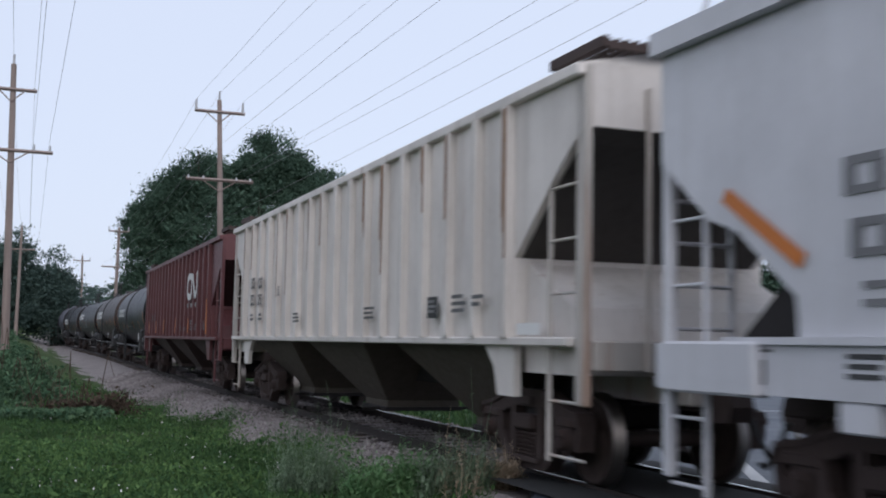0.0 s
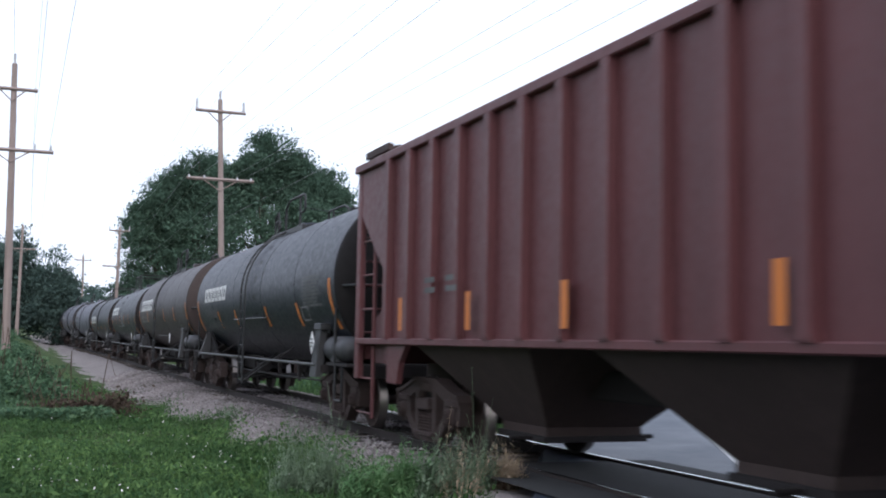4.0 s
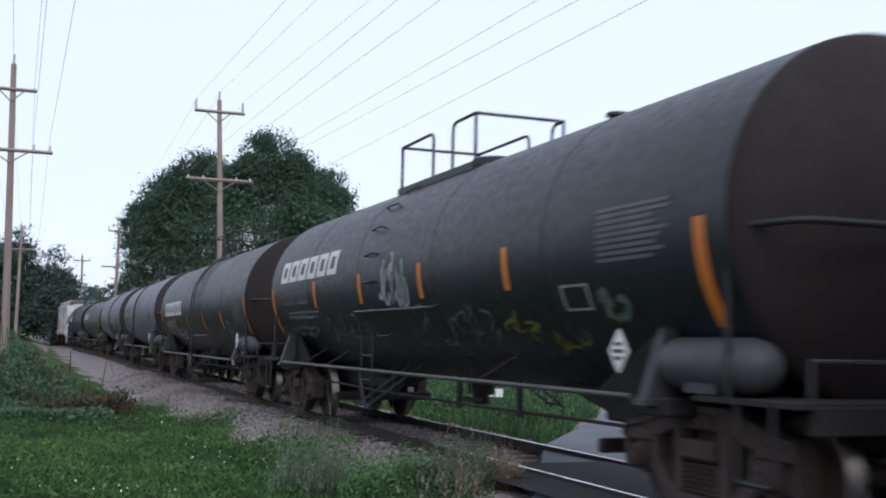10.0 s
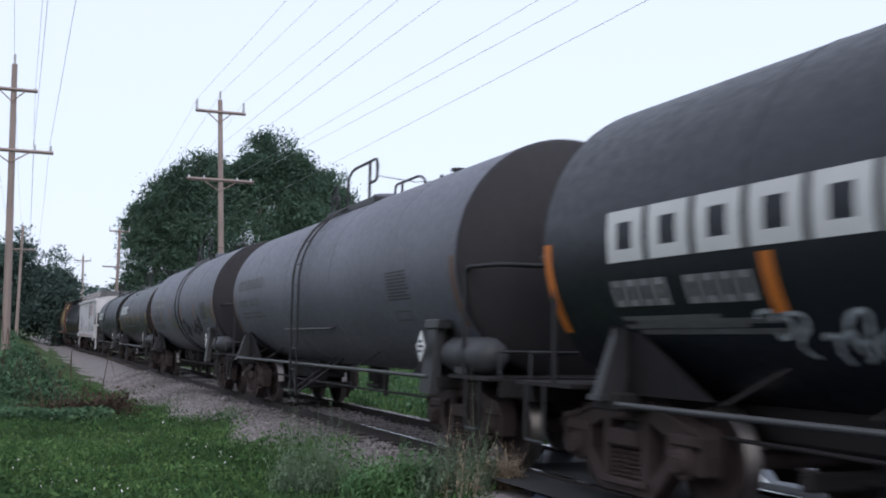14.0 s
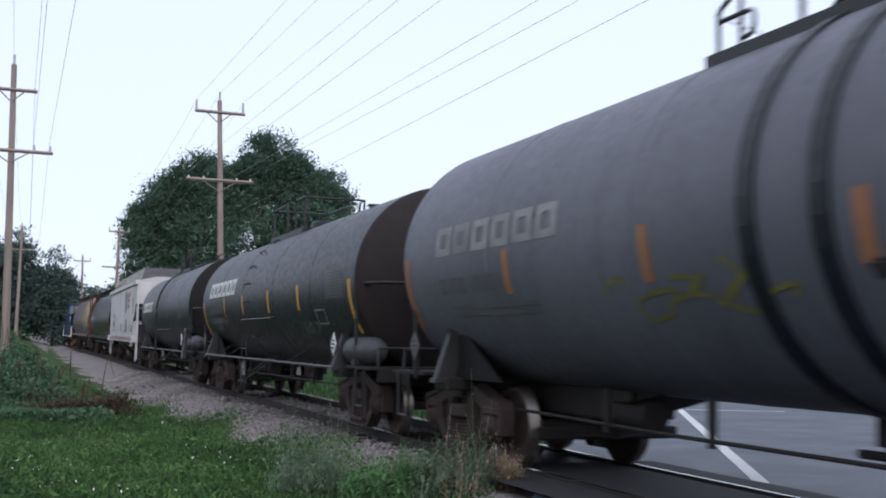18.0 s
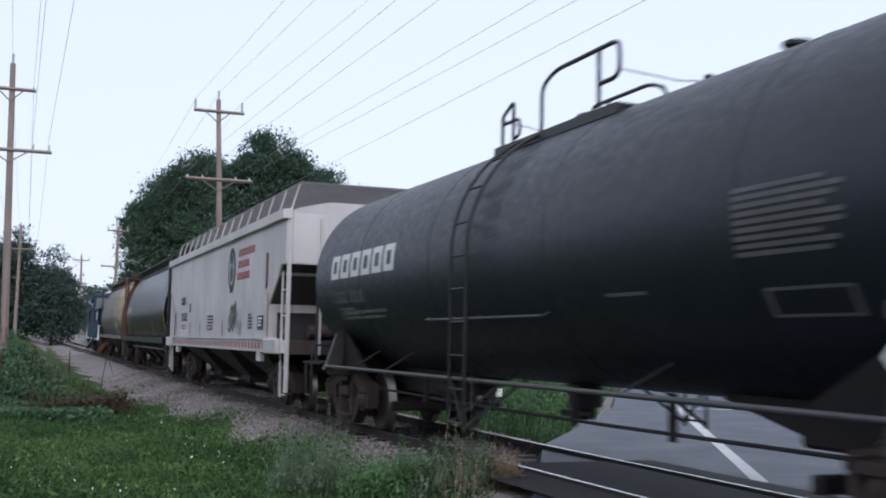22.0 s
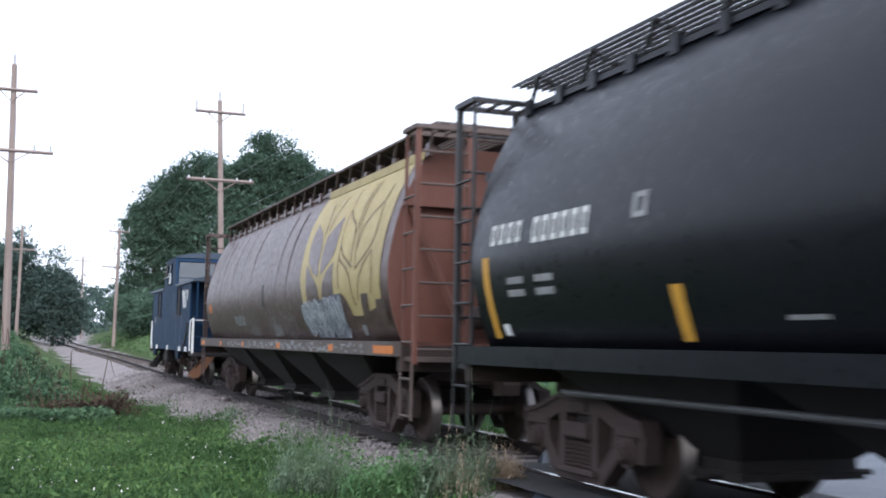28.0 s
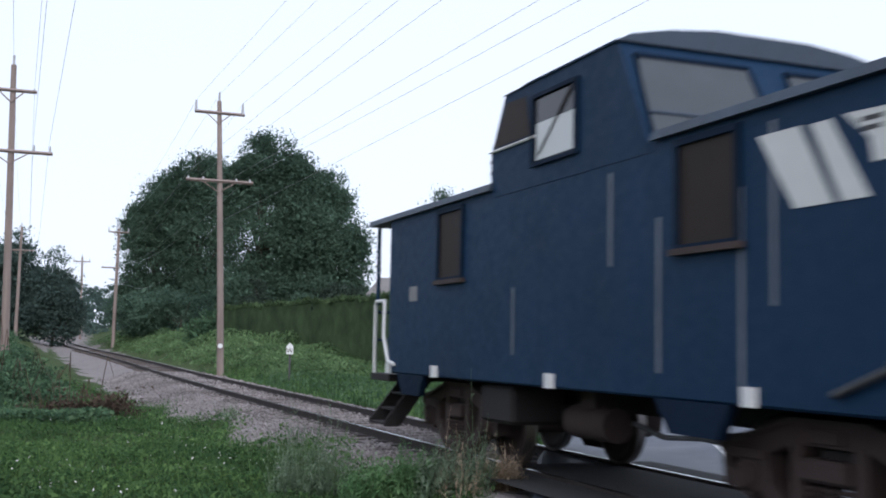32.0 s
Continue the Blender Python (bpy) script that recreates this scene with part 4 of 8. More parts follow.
def woods_behind():
    """An added, unseen belt for dark reflections, and the trees beyond the road."""
    # left and behind: added out of view so the car sides reflect dark
    way = [(-52, 78), (-42, 45), (-34, 15), (-26, -14), (-4, -32), (24, -34), (44, -16)]
    blobs = []
    for (x0, y0), (x1, y1) in zip(way, way[1:]):
        for k in lerp(0, 1, 6)[:-1]:
            x, y = x0 + (x1 - x0) * k + rng.uniform(-1.5, 1.5), y0 + (y1 - y0) * k + rng.uniform(-1.5, 1.5)
            h = rng.uniform(4.5, 7)
            blobs += [(x, y, h * 0.42, 4.2, h * 0.44), (x, y, h * 0.8, 2.8, h * 0.24)]
    for (x0, y0), (x1, y1) in (((17, 96), (34, 74)), ((34, 74), (54, 52)), ((54, 52), (64, 22))):
        for k in lerp(0, 1, 7)[:-1]:
            x, y = x0 + (x1 - x0) * k + rng.uniform(-1.5, 1.5), y0 + (y1 - y0) * k + rng.uniform(-1.5, 1.5)
            h = rng.uniform(7, 9.5)
            blobs += [(x, y, h * 0.42, 4.2, h * 0.44), (x, y, h * 0.8, 2.8, h * 0.24)]
    p, ax, ay = crown(blobs, 80000, 0.36, 0.9, fill=0.5)
    tagged(quads("near_and_added_woods", p, ax, ay, "leaf_tree"), "dark-green trees beyond the road and an added unseen belt", "woods", kind="stuff")


woods_behind()


def hedge():
    a, b = np.array([-16.9, 84.5]), np.array([2.5, 49.5])
    d = (b - a) / np.linalg.norm(b - a)
    nrm = np.array([d[1], -d[0]])
    L = np.linalg.norm(b - a)
    z0 = 0.0
    ob = thing("hedge", "tall clipped dark-green hedge wall beyond the track", "hedge")
    n = 60000
    t, h, w = rng.random(n) * L, rng.random(n), rng.random(n)
    front = rng.random(n) < 0.82
    # the near face is furrowed, the top slightly uneven
    top = 4.0 + 0.08 * np.sin(1.1 * t) + 0.07 * np.sin(2.7 * t + 1)
    furrow = 0.13 * np.sin(5.2 * t + 0.8 * np.sin(1.7 * t)) + 0.1 * rng.normal(size=n)
    off = np.where(front, -0.75 + furrow, rng.uniform(-0.75, 0.75, n))
    z = np.where(front, z0 - 0.3 + (top + 0.3) * h, top + 0.08 * rng.normal(size=n))
    p = a[None] + d[None] * t[:, None] + nrm[None] * (-off)[:, None] * -1
    P = np.stack([p[:, 0], p[:, 1], z], 1)
    ax, ay = facing(n, 0.085, -0.3)
    quads("foliage", P, ax, ay, "leaf_hedge", ob)
    g = G()
    q = [a + nrm * -0.55, b + nrm * -0.55, b + nrm * 0.55, a + nrm * 0.55]
    g.loft([[(float(c[0]), float(c[1]), zz) for c in q] for zz in (-0.3, 3.85)], False)
    part("hedge_core", g, "leaf_hedge", ob)


hedge()


def house():
    ob = thing("house", "small house with a grey shingle roof behind the hedge", "house", pose(-0.6, 79, 0, 0, 0, -28))
    part("wall", G().box(-4.2, -3, 0, 4.2, 3, 4.2), "house", ob)
    g = G()
    for k in (-1, 1):
        g.add([(-4.6, k * 3.4, 4.05), (4.6, k * 3.4, 4.05), (4.6, 0, 6.4), (-4.6, 0, 6.4), (-4.6, k * 3.4, 3.9), (4.6, k * 3.4, 3.9), (4.6, 0, 6.25), (-4.6, 0, 6.25)],
              [(0, 1, 2, 3)[::k], (4, 7, 6, 5)[::k], (0, 4, 5, 1), (0, 3, 7, 4), (1, 5, 6, 2)])
    part("roof", g, "roof_tile", ob)


house()
# ---- the train ----
# Cars stand along x, their leading end at -x; +y is the side towards the camera; z = 0 is the rail head.
SHARED = {}


def shared(key, make):
    if key not in SHARED:
        SHARED[key] = make().mesh(key)
    return SHARED[key]


WHEEL_R = 0.457
CARS = []  # (thing, centre along the train, half distance of bogies, wheelsets)


def wheel_lathe(g, side, prof):
    n = 28
    rings = [[(r * math.cos(2 * math.pi * j / n), side * y, r * math.sin(2 * math.pi * j / n)) for j in range(n)] for r, y in prof]
    g.loft(rings, True, True)


def make_wheelset():
    g = G()
    for k in (-1, 1):
        wheel_lathe(g, k, [(0.10, 0.66), (0.16, 0.665), (0.2, 0.70), (0.36, 0.70), (0.385, 0.665), (0.445, 0.665), (0.445, 0.8), (0.40, 0.8), (0.375, 0.75), (0.2, 0.76), (0.16, 0.82), (0.1, 0.825)])
    g.tube([(0, -1.02, 0), (0, 1.02, 0)], 0.085, 12)
    return g


def make_tread():
    g = G()
    n = 28
    for k in (-1, 1):
        rings = [[(r * math.cos(2 * math.pi * j / n), k * y, r * math.sin(2 * math.pi * j / n)) for j in range(n)] for r, y in [(0.446, 0.8), (WHEEL_R, 0.795), (WHEEL_R, 0.70), (0.483, 0.685), (0.483, 0.665), (0.446, 0.664)]]
        g.loft(rings, True, False)
    return g


def make_side_frame():
    """A cast bogie side frame: a heavy arch over two open windows and the spring pocket."""
    g = G()
    y0, y1 = 0.92, 1.1
    # arch, in pieces that meet end to end
    top = [(-1.2, 0.66), (-1.16, 0.74), (-0.9, 0.78), (-0.62, 0.86), (-0.4, 0.93), (0.4, 0.93), (0.62, 0.86), (0.9, 0.78), (1.16, 0.74), (1.2, 0.66)]
    low = [(-1.2, 0.52), (-1.1, 0.6), (-0.86, 0.62), (-0.6, 0.66), (-0.38, 0.74), (0.38, 0.74), (0.6, 0.66), (0.86, 0.62), (1.1, 0.6), (1.2, 0.52)]
    for i in range(9):
        g.prism([top[i], top[i + 1], low[i + 1], low[i]][::-1], y0, y1)
    for k in (-1, 1):
        # pedestal jaw, the slanting leg and the column beside the springs
        g.prism([(k * 1.12, 0.6), (k * 1.2, 0.56), (k * 1.17, 0.36), (k * 1.08, 0.36)][::k], y0, y1)
        g.prism([(k * 0.86, 0.64), (k * 0.66, 0.66), (k * 0.62, 0.44), (k * 0.34, 0.2), (k * 0.42, 0.08), (k * 0.74, 0.36)][::k], y0, y1)
        g.prism([(k * 0.26, 0.18), (k * 0.38, 0.2), (k * 0.38, 0.76), (k * 0.26, 0.76)][::k], y0 - 0.01, y1 + 0.012)
    g.prism([(-0.44, 0.22), (0.44, 0.22), (0.4, 0.09), (-0.4, 0.09)], y0, y1)
    g.box(-0.36, y0 - 0.03, 0.16, 0.36, y1 + 0.06, 0.22, 0.01)
    g.box(-0.24, y0 - 0.03, 0.5, 0.24, y1 + 0.07, 0.66, 0.025)
    g.box(-0.16, y1, 0.76, 0.16, y1 + 0.03, 0.86, 0.01)
    # raised rim along the arch
    for i in range(9):
        a, b = top[i], top[i + 1]
        g.prism([(a[0], a[1]), (b[0], b[1]), (b[0], b[1] - 0.05), (a[0], a[1] - 0.05)][::-1], y1, y1 + 0.025)
    return g


def make_brake_shoe():
    g = G().prism([(0.5, 0.3), (0.57, 0.32), (0.53, 0.6), (0.44, 0.62)][::-1], 0.68, 0.82)
    return g.tube([(0.5, 0.78, 0.56), (0.36, 0.78, 0.74)], 0.02, 5)


def make_bolster():
    g = G()
    g.box(-0.22, -1.02, 0.5, 0.22, 1.02, 0.76, 0.04)
    g.tube([(0, 0, 0.76), (0, 0, 0.84)], 0.2, 14)
    g.box(-0.95, -0.62, 0.42, -0.85, 0.62, 0.52)
    g.box(0.85, -0.62, 0.42, 0.95, 0.62, 0.52)
    return g


def make_spring():
    g = G()
    g.tube([(0.062 * math.cos(a), 0.062 * math.sin(a), 0.23 + 0.26 * a / 38) for a in lerp(0, 38, 56)], 0.017, 4)
    return g


def make_bearing():
    g = G()
    g.tube([(0, 0.96, 0.457), (0, 1.1, 0.457)], 0.155, 14)
    g.tube([(0, 1.1, 0.457), (0, 1.16, 0.457), (0, 1.175, 0.457)], 0.115, 12, 0.085)
    g.tube([(0, 1.175, 0.457), (0, 1.19, 0.457)], 0.05, 8)
    for a in (0.5, 2.6, 4.7):
        g.tube([(0.075 * math.cos(a), 1.165, 0.457 + 0.075 * math.sin(a)), (0.075 * math.cos(a), 1.2, 0.457 + 0.075 * math.sin(a))], 0.018, 6)
    g.box(-0.19, 0.93, 0.58, 0.19, 1.12, 0.68, 0.02)
    return g


def bogie(car, x, wheel_mat="iron_brown"):
    b = part("bogie", shared("bolster", make_bolster), "iron", car, "grimy cast bogie with two axles", at=pose(x, 0, 0))
    sf, sp, br = shared("side_frame", make_side_frame), shared("spring", make_spring), shared("bearing", make_bearing)
    for rz in (0, 180):
        part("side_frame", sf, "truck_brown", b, at=pose(0, 0, 0, 0, 0, rz))
        for k in (-1, 1):
            part("bearing_cap", br, "truck_brown", b, at=pose(k * 0.89, 0, 0, 0, 0, rz))
            part("brake_shoe", shared("brake_shoe", make_brake_shoe), "iron_brown", b, at=pose(k * 0.0, 0, 0, 0, 0, rz) @ (pose(0, 0, 0) if k > 0 else Matrix.Diagonal((-1, 1, 1, 1))))
    for k in (-0.165, 0.0, 0.165):
        part("spring", sp, "truck_brown", b, at=pose(k, 1.06, 0))
    sets = []
    for k in (-1, 1):
        w = part("wheelset", shared("wheelset", WheelsetShape), wheel_mat, b, at=pose(k * 0.89, 0, WHEEL_R))
        w.material_slots[1].link = "OBJECT"
        w.material_slots[1].material = M["tread"]
        sets.append((w, k * 0.89))
    return sets


class WheelsetShape:
    """The axle with its two wheels; treads take the second material."""

    def mesh(self, name):
        a, b = make_wheelset(), make_tread()
        k = len(a.f)
        a.add(b.v, b.f, True)
        me = a.mesh(name)
        me.materials.append(None)
        me.materials.append(None)
        me.polygons.foreach_set("material_index", [0] * k + [1] * (len(me.polygons) - k))
        return me


def make_coupler():
    g = G()
    g.box(-0.75, -0.07, 0.78, 0.0, 0.07, 0.92, 0.02)
    g.prism([(0.0, 0.7), (0.28, 0.72), (0.32, 0.86), (0.28, 0.98), (0.0, 1.0)], -0.14, 0.12)
    return g


def make_hose():
    g = G()
    g.tube([(0, 0.3, 0.8), (0.12, 0.32, 0.55), (0.3, 0.3, 0.4), (0.42, 0.26, 0.42)], 0.025, 6)
    return g


def running_gear(car, half, end, wheel_mat="iron_brown"):
    sets = []
    for k in (-1, 1):
        sets += [(w, k * half + x) for w, x in bogie(car, k * half, wheel_mat)]
        m = pose(k * (end - 0.35), 0, 0, 0, 0, 0 if k > 0 else 180)
        part("coupler", shared("coupler", make_coupler), "iron_brown", car, at=m)
        part("brake_hose", shared("hose", make_hose), "blackbar", car, at=m)
    return sets


def new_car(name, label, category, sigma, half, end, wheel_mat="iron_brown"):
    car = thing(name, label, category, None, "cars of the freight train")
    sets = running_gear(car, half, end, wheel_mat)
    CARS.append((car, sigma, half, sets))
    return car


def rungs(g, x0, x1, y, zs, r=0.014):
    for z in zs:
        g.tube([(x0, y, z), (x1, y, z)], r, 5)


# ---- tank cars ----
SKIN = {"r": 1.5, "z": 2.4}


def on_tank(x, a, lift=0.006):
    """A place on the tank's skin; a: degrees up from the side facing the camera."""
    c = radians(a)
    return (x, (SKIN["r"] + lift) * math.cos(c), SKIN["z"] + (SKIN["r"] + lift) * math.sin(c))


def tank_ring(x, r, n=64):
    return [(x, r * math.cos(2 * math.pi * j / n), SKIN["z"] + r * math.sin(2 * math.pi * j / n)) for j in range(n)]


def tank_shell(half):
    """The barrel between the two head seams."""
    R = SKIN["r"]
    return G().loft([tank_ring(x, R) for x in lerp(-half, half, 11)], True, False)


def tank_head(half, k):
    """A shallow dished head with a tight knuckle."""
    R = SKIN["r"]
    prof = [(0.0, 1.0), (0.03, 0.998), (0.07, 0.987), (0.105, 0.965), (0.14, 0.93), (0.19, 0.86), (0.25, 0.74), (0.31, 0.58), (0.36, 0.4), (0.39, 0.2), (0.4, 0.01)]
    return G().loft([tank_ring(k * (half + d), q * R) for d, q in prof][::k], True, False)


def tank_band(x, w, t):
    R = SKIN["r"]
    return G().loft([tank_ring(x + d, r, 48) for d, r in ((-w, R - 0.01), (-w + 0.004, R + t), (w - 0.004, R + t), (w, R - 0.01))], False)


def skin_patch(x0, x1, a0, a1):
    """A thin sheet on the tank's skin."""
    g = G()
    g.strip(lambda u, v: on_tank(x0 + (x1 - x0) * u, v), lerp(0, 1, 3), lerp(a0, a1, 8))
    g.f = [q[::-1] for q in g.f]
    return g


def name_block(a, b, a0, a1):
    """A plain hollow block, standing where one letter of a name is painted."""
    g, h, st = G(), a1 - a0, (b - a) * 0.3
    for p, q, lo, hi in ((a, a + st, a0, a1), (b - st, b, a0, a1), (a + st, b - st, a1 - 0.24 * h, a1), (a + st, b - st, a0, a0 + 0.24 * h)):
        t = skin_patch(p, q, lo, hi)
        g.add(t.v, t.f, True)
    return g


def make_end_underframe():
    g = G()
    g.box(5.2, -0.3, 0.78, 8.1, 0.3, 1.02, 0.02)
    g.box(8.0, -1.3, 0.82, 8.12, 1.3, 1.02, 0.01)
    g.box(6.9, -1.45, 1.0, 8.1, 1.45, 1.04)
    return g


def leaning(g, lean=0.19, z0=0.8, z1=1.62):
    """Tips a post's top in towards the barrel."""
    g.v = [(x, y - lean * min(max((z - z0) / (z1 - z0), 0), 1.1) * (1 if y > 0 else -1), z) for x, y, z in g.v]
    return g


def make_saddle_post():
    """Wide capped post."""
    g = G().prism([(-0.2, 0.78), (0.2, 0.78), (0.15, 1.62), (-0.15, 1.62)], 1.42, 1.54)
    g.box(-0.24, 1.37, 1.58, 0.24, 1.57, 1.7, 0.015)
    return leaning(g, 0.1)


def make_thin_post():
    """A narrow post plate with its edge to the side."""
    g = G().prism([(-0.07, 0.95), (0.07, 0.95), (0.055, 1.56), (-0.055, 1.56)], 1.3, 1.54)
    g.prism([(-0.1, 0.93), (0.1, 0.93), (0.1, 0.98), (-0.1, 0.98)], 1.1, 1.56)
    return leaning(g, 0.2, 0.95, 1.56)


def make_saddle_gusset():
    """The slanting web plate from a post down to the sill, towards mid-car."""
    return G().prism([(-0.05, 0.98), (1.3, 0.98), (1.2, 1.03), (0.3, 1.5), (-0.05, 1.58)], 1.2, 1.24)


def make_saddle_web():
    g = G().box(-0.2, -1.45, 0.84, 0.2, 1.45, 1.0, 0.02)
    out = ((-1.4, 0.9), (1.4, 0.9), (1.36, 1.6), (0.95, 1.25), (-0.95, 1.25), (-1.36, 1.6))
    g.add([(x, y, z) for x in (-0.05, 0.05) for y, z in out], [(0, 1, 3, 4), (1, 2, 3), (0, 4, 5), (6, 10, 9, 7), (7, 9, 8), (6, 11, 10)])
    return g


def make_bar():
    return G().tube([(-6.35, 1.52, 0.99), (6.35, 1.52, 0.99)], 0.026, 8)


def make_brace():
    return G().tube([(0, 1.5, 0.98), (-0.3, 1.15, 1.26)], 0.015, 6)


def make_brace_far():
    return G().tube([(0, -1.5, 0.98), (-0.3, -1.15, 1.26)], 0.015, 6)


def make_draft_sill():
    g = G().box(4.0, -0.42, 0.62, 7.6, 0.42, 1.05, 0.03)
    return g.prism([(3.0, 0.95), (4.1, 0.7), (4.1, 1.1), (3.0, 1.05)], -0.42, 0.42)


def make_brake_beam():
    g = G().box(-0.06, -0.9, 0.36, 0.06, 0.9, 0.5, 0.02)
    g.tube([(0, -0.5, 0.42), (-0.25, 0, 0.4), (0, 0.5, 0.42)], 0.03, 5)
    return g.box(-0.05, 0.1, 0.3, 0.05, 0.18, 0.95)


def make_brake_cylinder():
    g = G().tube([(-0.35, 0.3, 0.72), (0.3, 0.3, 0.72)], 0.15, 12)
    g.tube([(0.3, 0.3, 0.72), (0.9, 0.3, 0.66)], 0.03, 6)
    return g.box(-0.2, 0.1, 0.85, 0.25, 0.5, 0.95)


def make_brake_rod():
    return G().tube([(-6.0, 0.9, 0.66), (-2, 0.95, 0.64), (2, 0.95, 0.64), (6.0, 0.9, 0.68)], 0.02, 6)


def make_rod_hanger():
    return G().box(-0.03, 0.92, 0.58, 0.03, 0.98, 1.0)


def make_outlet():
    g = G().tube([(0, 0, 1.0), (0, 0, 0.68)], 0.2, 12)
    g.tube([(0, 0, 0.7), (0, 0, 0.54)], 0.12, 10)
    g.tube([(-0.35, 0.1, 0.6), (0.35, 0.1, 0.6)], 0.04, 6)
    return g


def make_tank_ladder(R, Z):
    g = G()
    for x in (-0.23, 0.23):
        g.tube([(x, R + 0.1, 0.42), (x, R + 0.1, Z)] + [(x, (R + 0.1) * math.cos(a), Z + (R + 0.07) * math.sin(a)) for a in lerp(0.08, 1.12, 8)], 0.022, 5)
    for z in lerp(0.5, 2.4, 6):
        g.tube([(-0.23, R + 0.1, z), (0.23, R + 0.1, z)], 0.015, 5)
    for a in lerp(0.22, 1.08, 4):
        g.tube([(-0.23, (R + 0.1) * math.cos(a), Z + (R + 0.07) * math.sin(a)), (0.23, (R + 0.1) * math.cos(a), Z + (R + 0.07) * math.sin(a))], 0.015, 5)
    return g


def make_side_rail(R, Z, a, x0, x1):
    """A thin grab pipe along the barrel on short stand-offs."""
    c, q = radians(a), R + 0.075
    y, z = q * math.cos(c), Z + q * math.sin(c)
    g = G().tube([(x0, y, z), (x1, y, z)], 0.019, 6)
    for x in lerp(x0 + 0.04, x1 - 0.04, 3):
        g.tube([(x, y, z), (x, R * 0.98 * math.cos(c), Z + R * 0.98 * math.sin(c))], 0.014, 5)
    return g


def make_ladder_foot(R):
    """Raking struts that hold the ladder's foot off the underside."""
    g = G()
    for x in (-0.23, 0.23):
        g.tube([(x, R + 0.1, 0.46), (x - 0.1, 0.75, 1.1)], 0.02, 5)
    g.tube([(-0.23, R + 0.1, 0.46), (0.42, R + 0.0, 1.0)], 0.02, 5)
    return g


def make_low_ladder(R):
    """The light frame below the rungs."""
    g = G()
    for x in (-0.26, 0.26):
        g.tube([(x, R + 0.02, 0.45), (x, R + 0.02, 1.5)], 0.02, 5)
    for z in (0.5, 0.85, 1.2):
        g.tube([(-0.26, R + 0.02, z), (0.26, R + 0.02, z)], 0.016, 5)
    return g


def make_rung(R, Z, a):
    """One wide rung fixed straight to the barrel."""
    y, z = (R + 0.06) * math.cos(a), Z + (R + 0.06) * math.sin(a)
    yi, zi = (R - 0.01) * math.cos(a), Z + (R - 0.01) * math.sin(a)
    return G().tube([(-0.26, yi, zi), (-0.26, y, z), (0.26, y, z), (0.26, yi, zi)], 0.015, 5)


def make_platform():
    """One side's grating on top of the barrel."""
    g = G()
    for y in lerp(0.42, 0.68, 5):
        g.box(-1.55, y - 0.02, 3.79, 1.5, y + 0.02, 3.83)
    g.box(-1.55, 0.7, 3.72, 1.5, 0.73, 3.83)
    for x in (-1.5, -0.7, 0.0, 0.7, 1.45):
        g.box(x - 0.03, 0.38, 3.73, x + 0.03, 0.7, 3.79)
    g.box(1.42, 0.66, 3.6, 1.5, 0.72, 3.76)
    g.box(-1.55, 0.66, 3.6, -1.47, 0.72, 3.76)
    return g


def rounded(pts, r=0.14):
    """A polyline with its corners rounded."""
    pts = [Vector(p) for p in pts]
    out = [pts[0]]
    for a, b, c in zip(pts, pts[1:], pts[2:]):
        p, q = b + (a - b).normalized() * r, b + (c - b).normalized() * r
        out += [p.lerp(b, k).lerp(b.lerp(q, k), k) for k in lerp(0, 1, 5)]
    return out + [pts[-1]]


def make_railing_tall(back):
    """One end's guard rail: across the end, with a return along each side."""
    g, x = G(), -1.5
    for k, ret in ((-1, back[1]), (1, back[0])):
        g.tube([(x, k * 0.66, 3.8), (x, k * 0.66, 4.5)], 0.025, 6)
        g.tube(rounded([(x, k * 0.66, 4.5), (x + ret, k * 0.66, 4.5), (x + ret, k * 0.66, 3.8)]), 0.024, 6)
    g.tube([(x, -0.66, 4.5), (x, 0.66, 4.5)], 0.024, 6)
    return g


def make_railing_loop():
    """One side's guard rails, their ends bent round into loops."""
    g, y = G(), 0.66
    g.tube([(-1.05, y, 3.8), (-1.05, y, 4.49)], 0.027, 6)
    g.tube(rounded([(0.3, y, 3.8), (0.3, y, 4.38), (-0.05, y, 4.5), (-1.48, y, 4.5), (-1.48, y, 4.12), (-1.05, y, 4.12)], 0.14), 0.026, 6)
    g.tube(rounded([(1.4, y, 3.8), (1.4, y, 4.22), (1.08, y, 4.36), (1.08, y, 3.82)], 0.06), 0.024, 6)
    g.tube(rounded([(1.36, y, 4.12), (0.9, y, 4.12), (0.9, y, 3.9), (1.08, y, 3.9)], 0.1), 0.022, 6)
    g.tube([(-1.45, y, 4.2), (-1.55, 0.0, 4.12), (-1.45, -y, 4.2)], 0.007, 4)
    return g


def make_dome():
    g, n = G(), 20
    g.loft([[(r * math.cos(2 * math.pi * j / n), r * math.sin(2 * math.pi * j / n), z) for j in range(n)] for r, z in ((0.34, 3.85), (0.34, 4.0), (0.3, 4.05), (0.08, 4.06))])
    return g


def make_valve():
    g = G().tube([(0, 0, 3.86), (0, 0, 4.02)], 0.09, 10)
    return g.tube([(0, 0, 4.02), (0, 0, 4.06)], 0.13, 10)


def make_end_rail():
    g = G()
    g.tube(rounded([(7.3, 1.42, 1.04), (7.3, 1.42, 2.3), (7.95, 1.25, 2.3), (7.95, -1.25, 2.3), (7.3, -1.42, 2.3), (7.3, -1.42, 1.04)], 0.12), 0.028, 6)
    return g


def make_low_end_rail():
    return G().tube([(8.06, 1.3, 1.04), (8.06, 1.3, 1.32), (8.06, -1.3, 1.32), (8.06, -1.3, 1.04)], 0.02, 6)


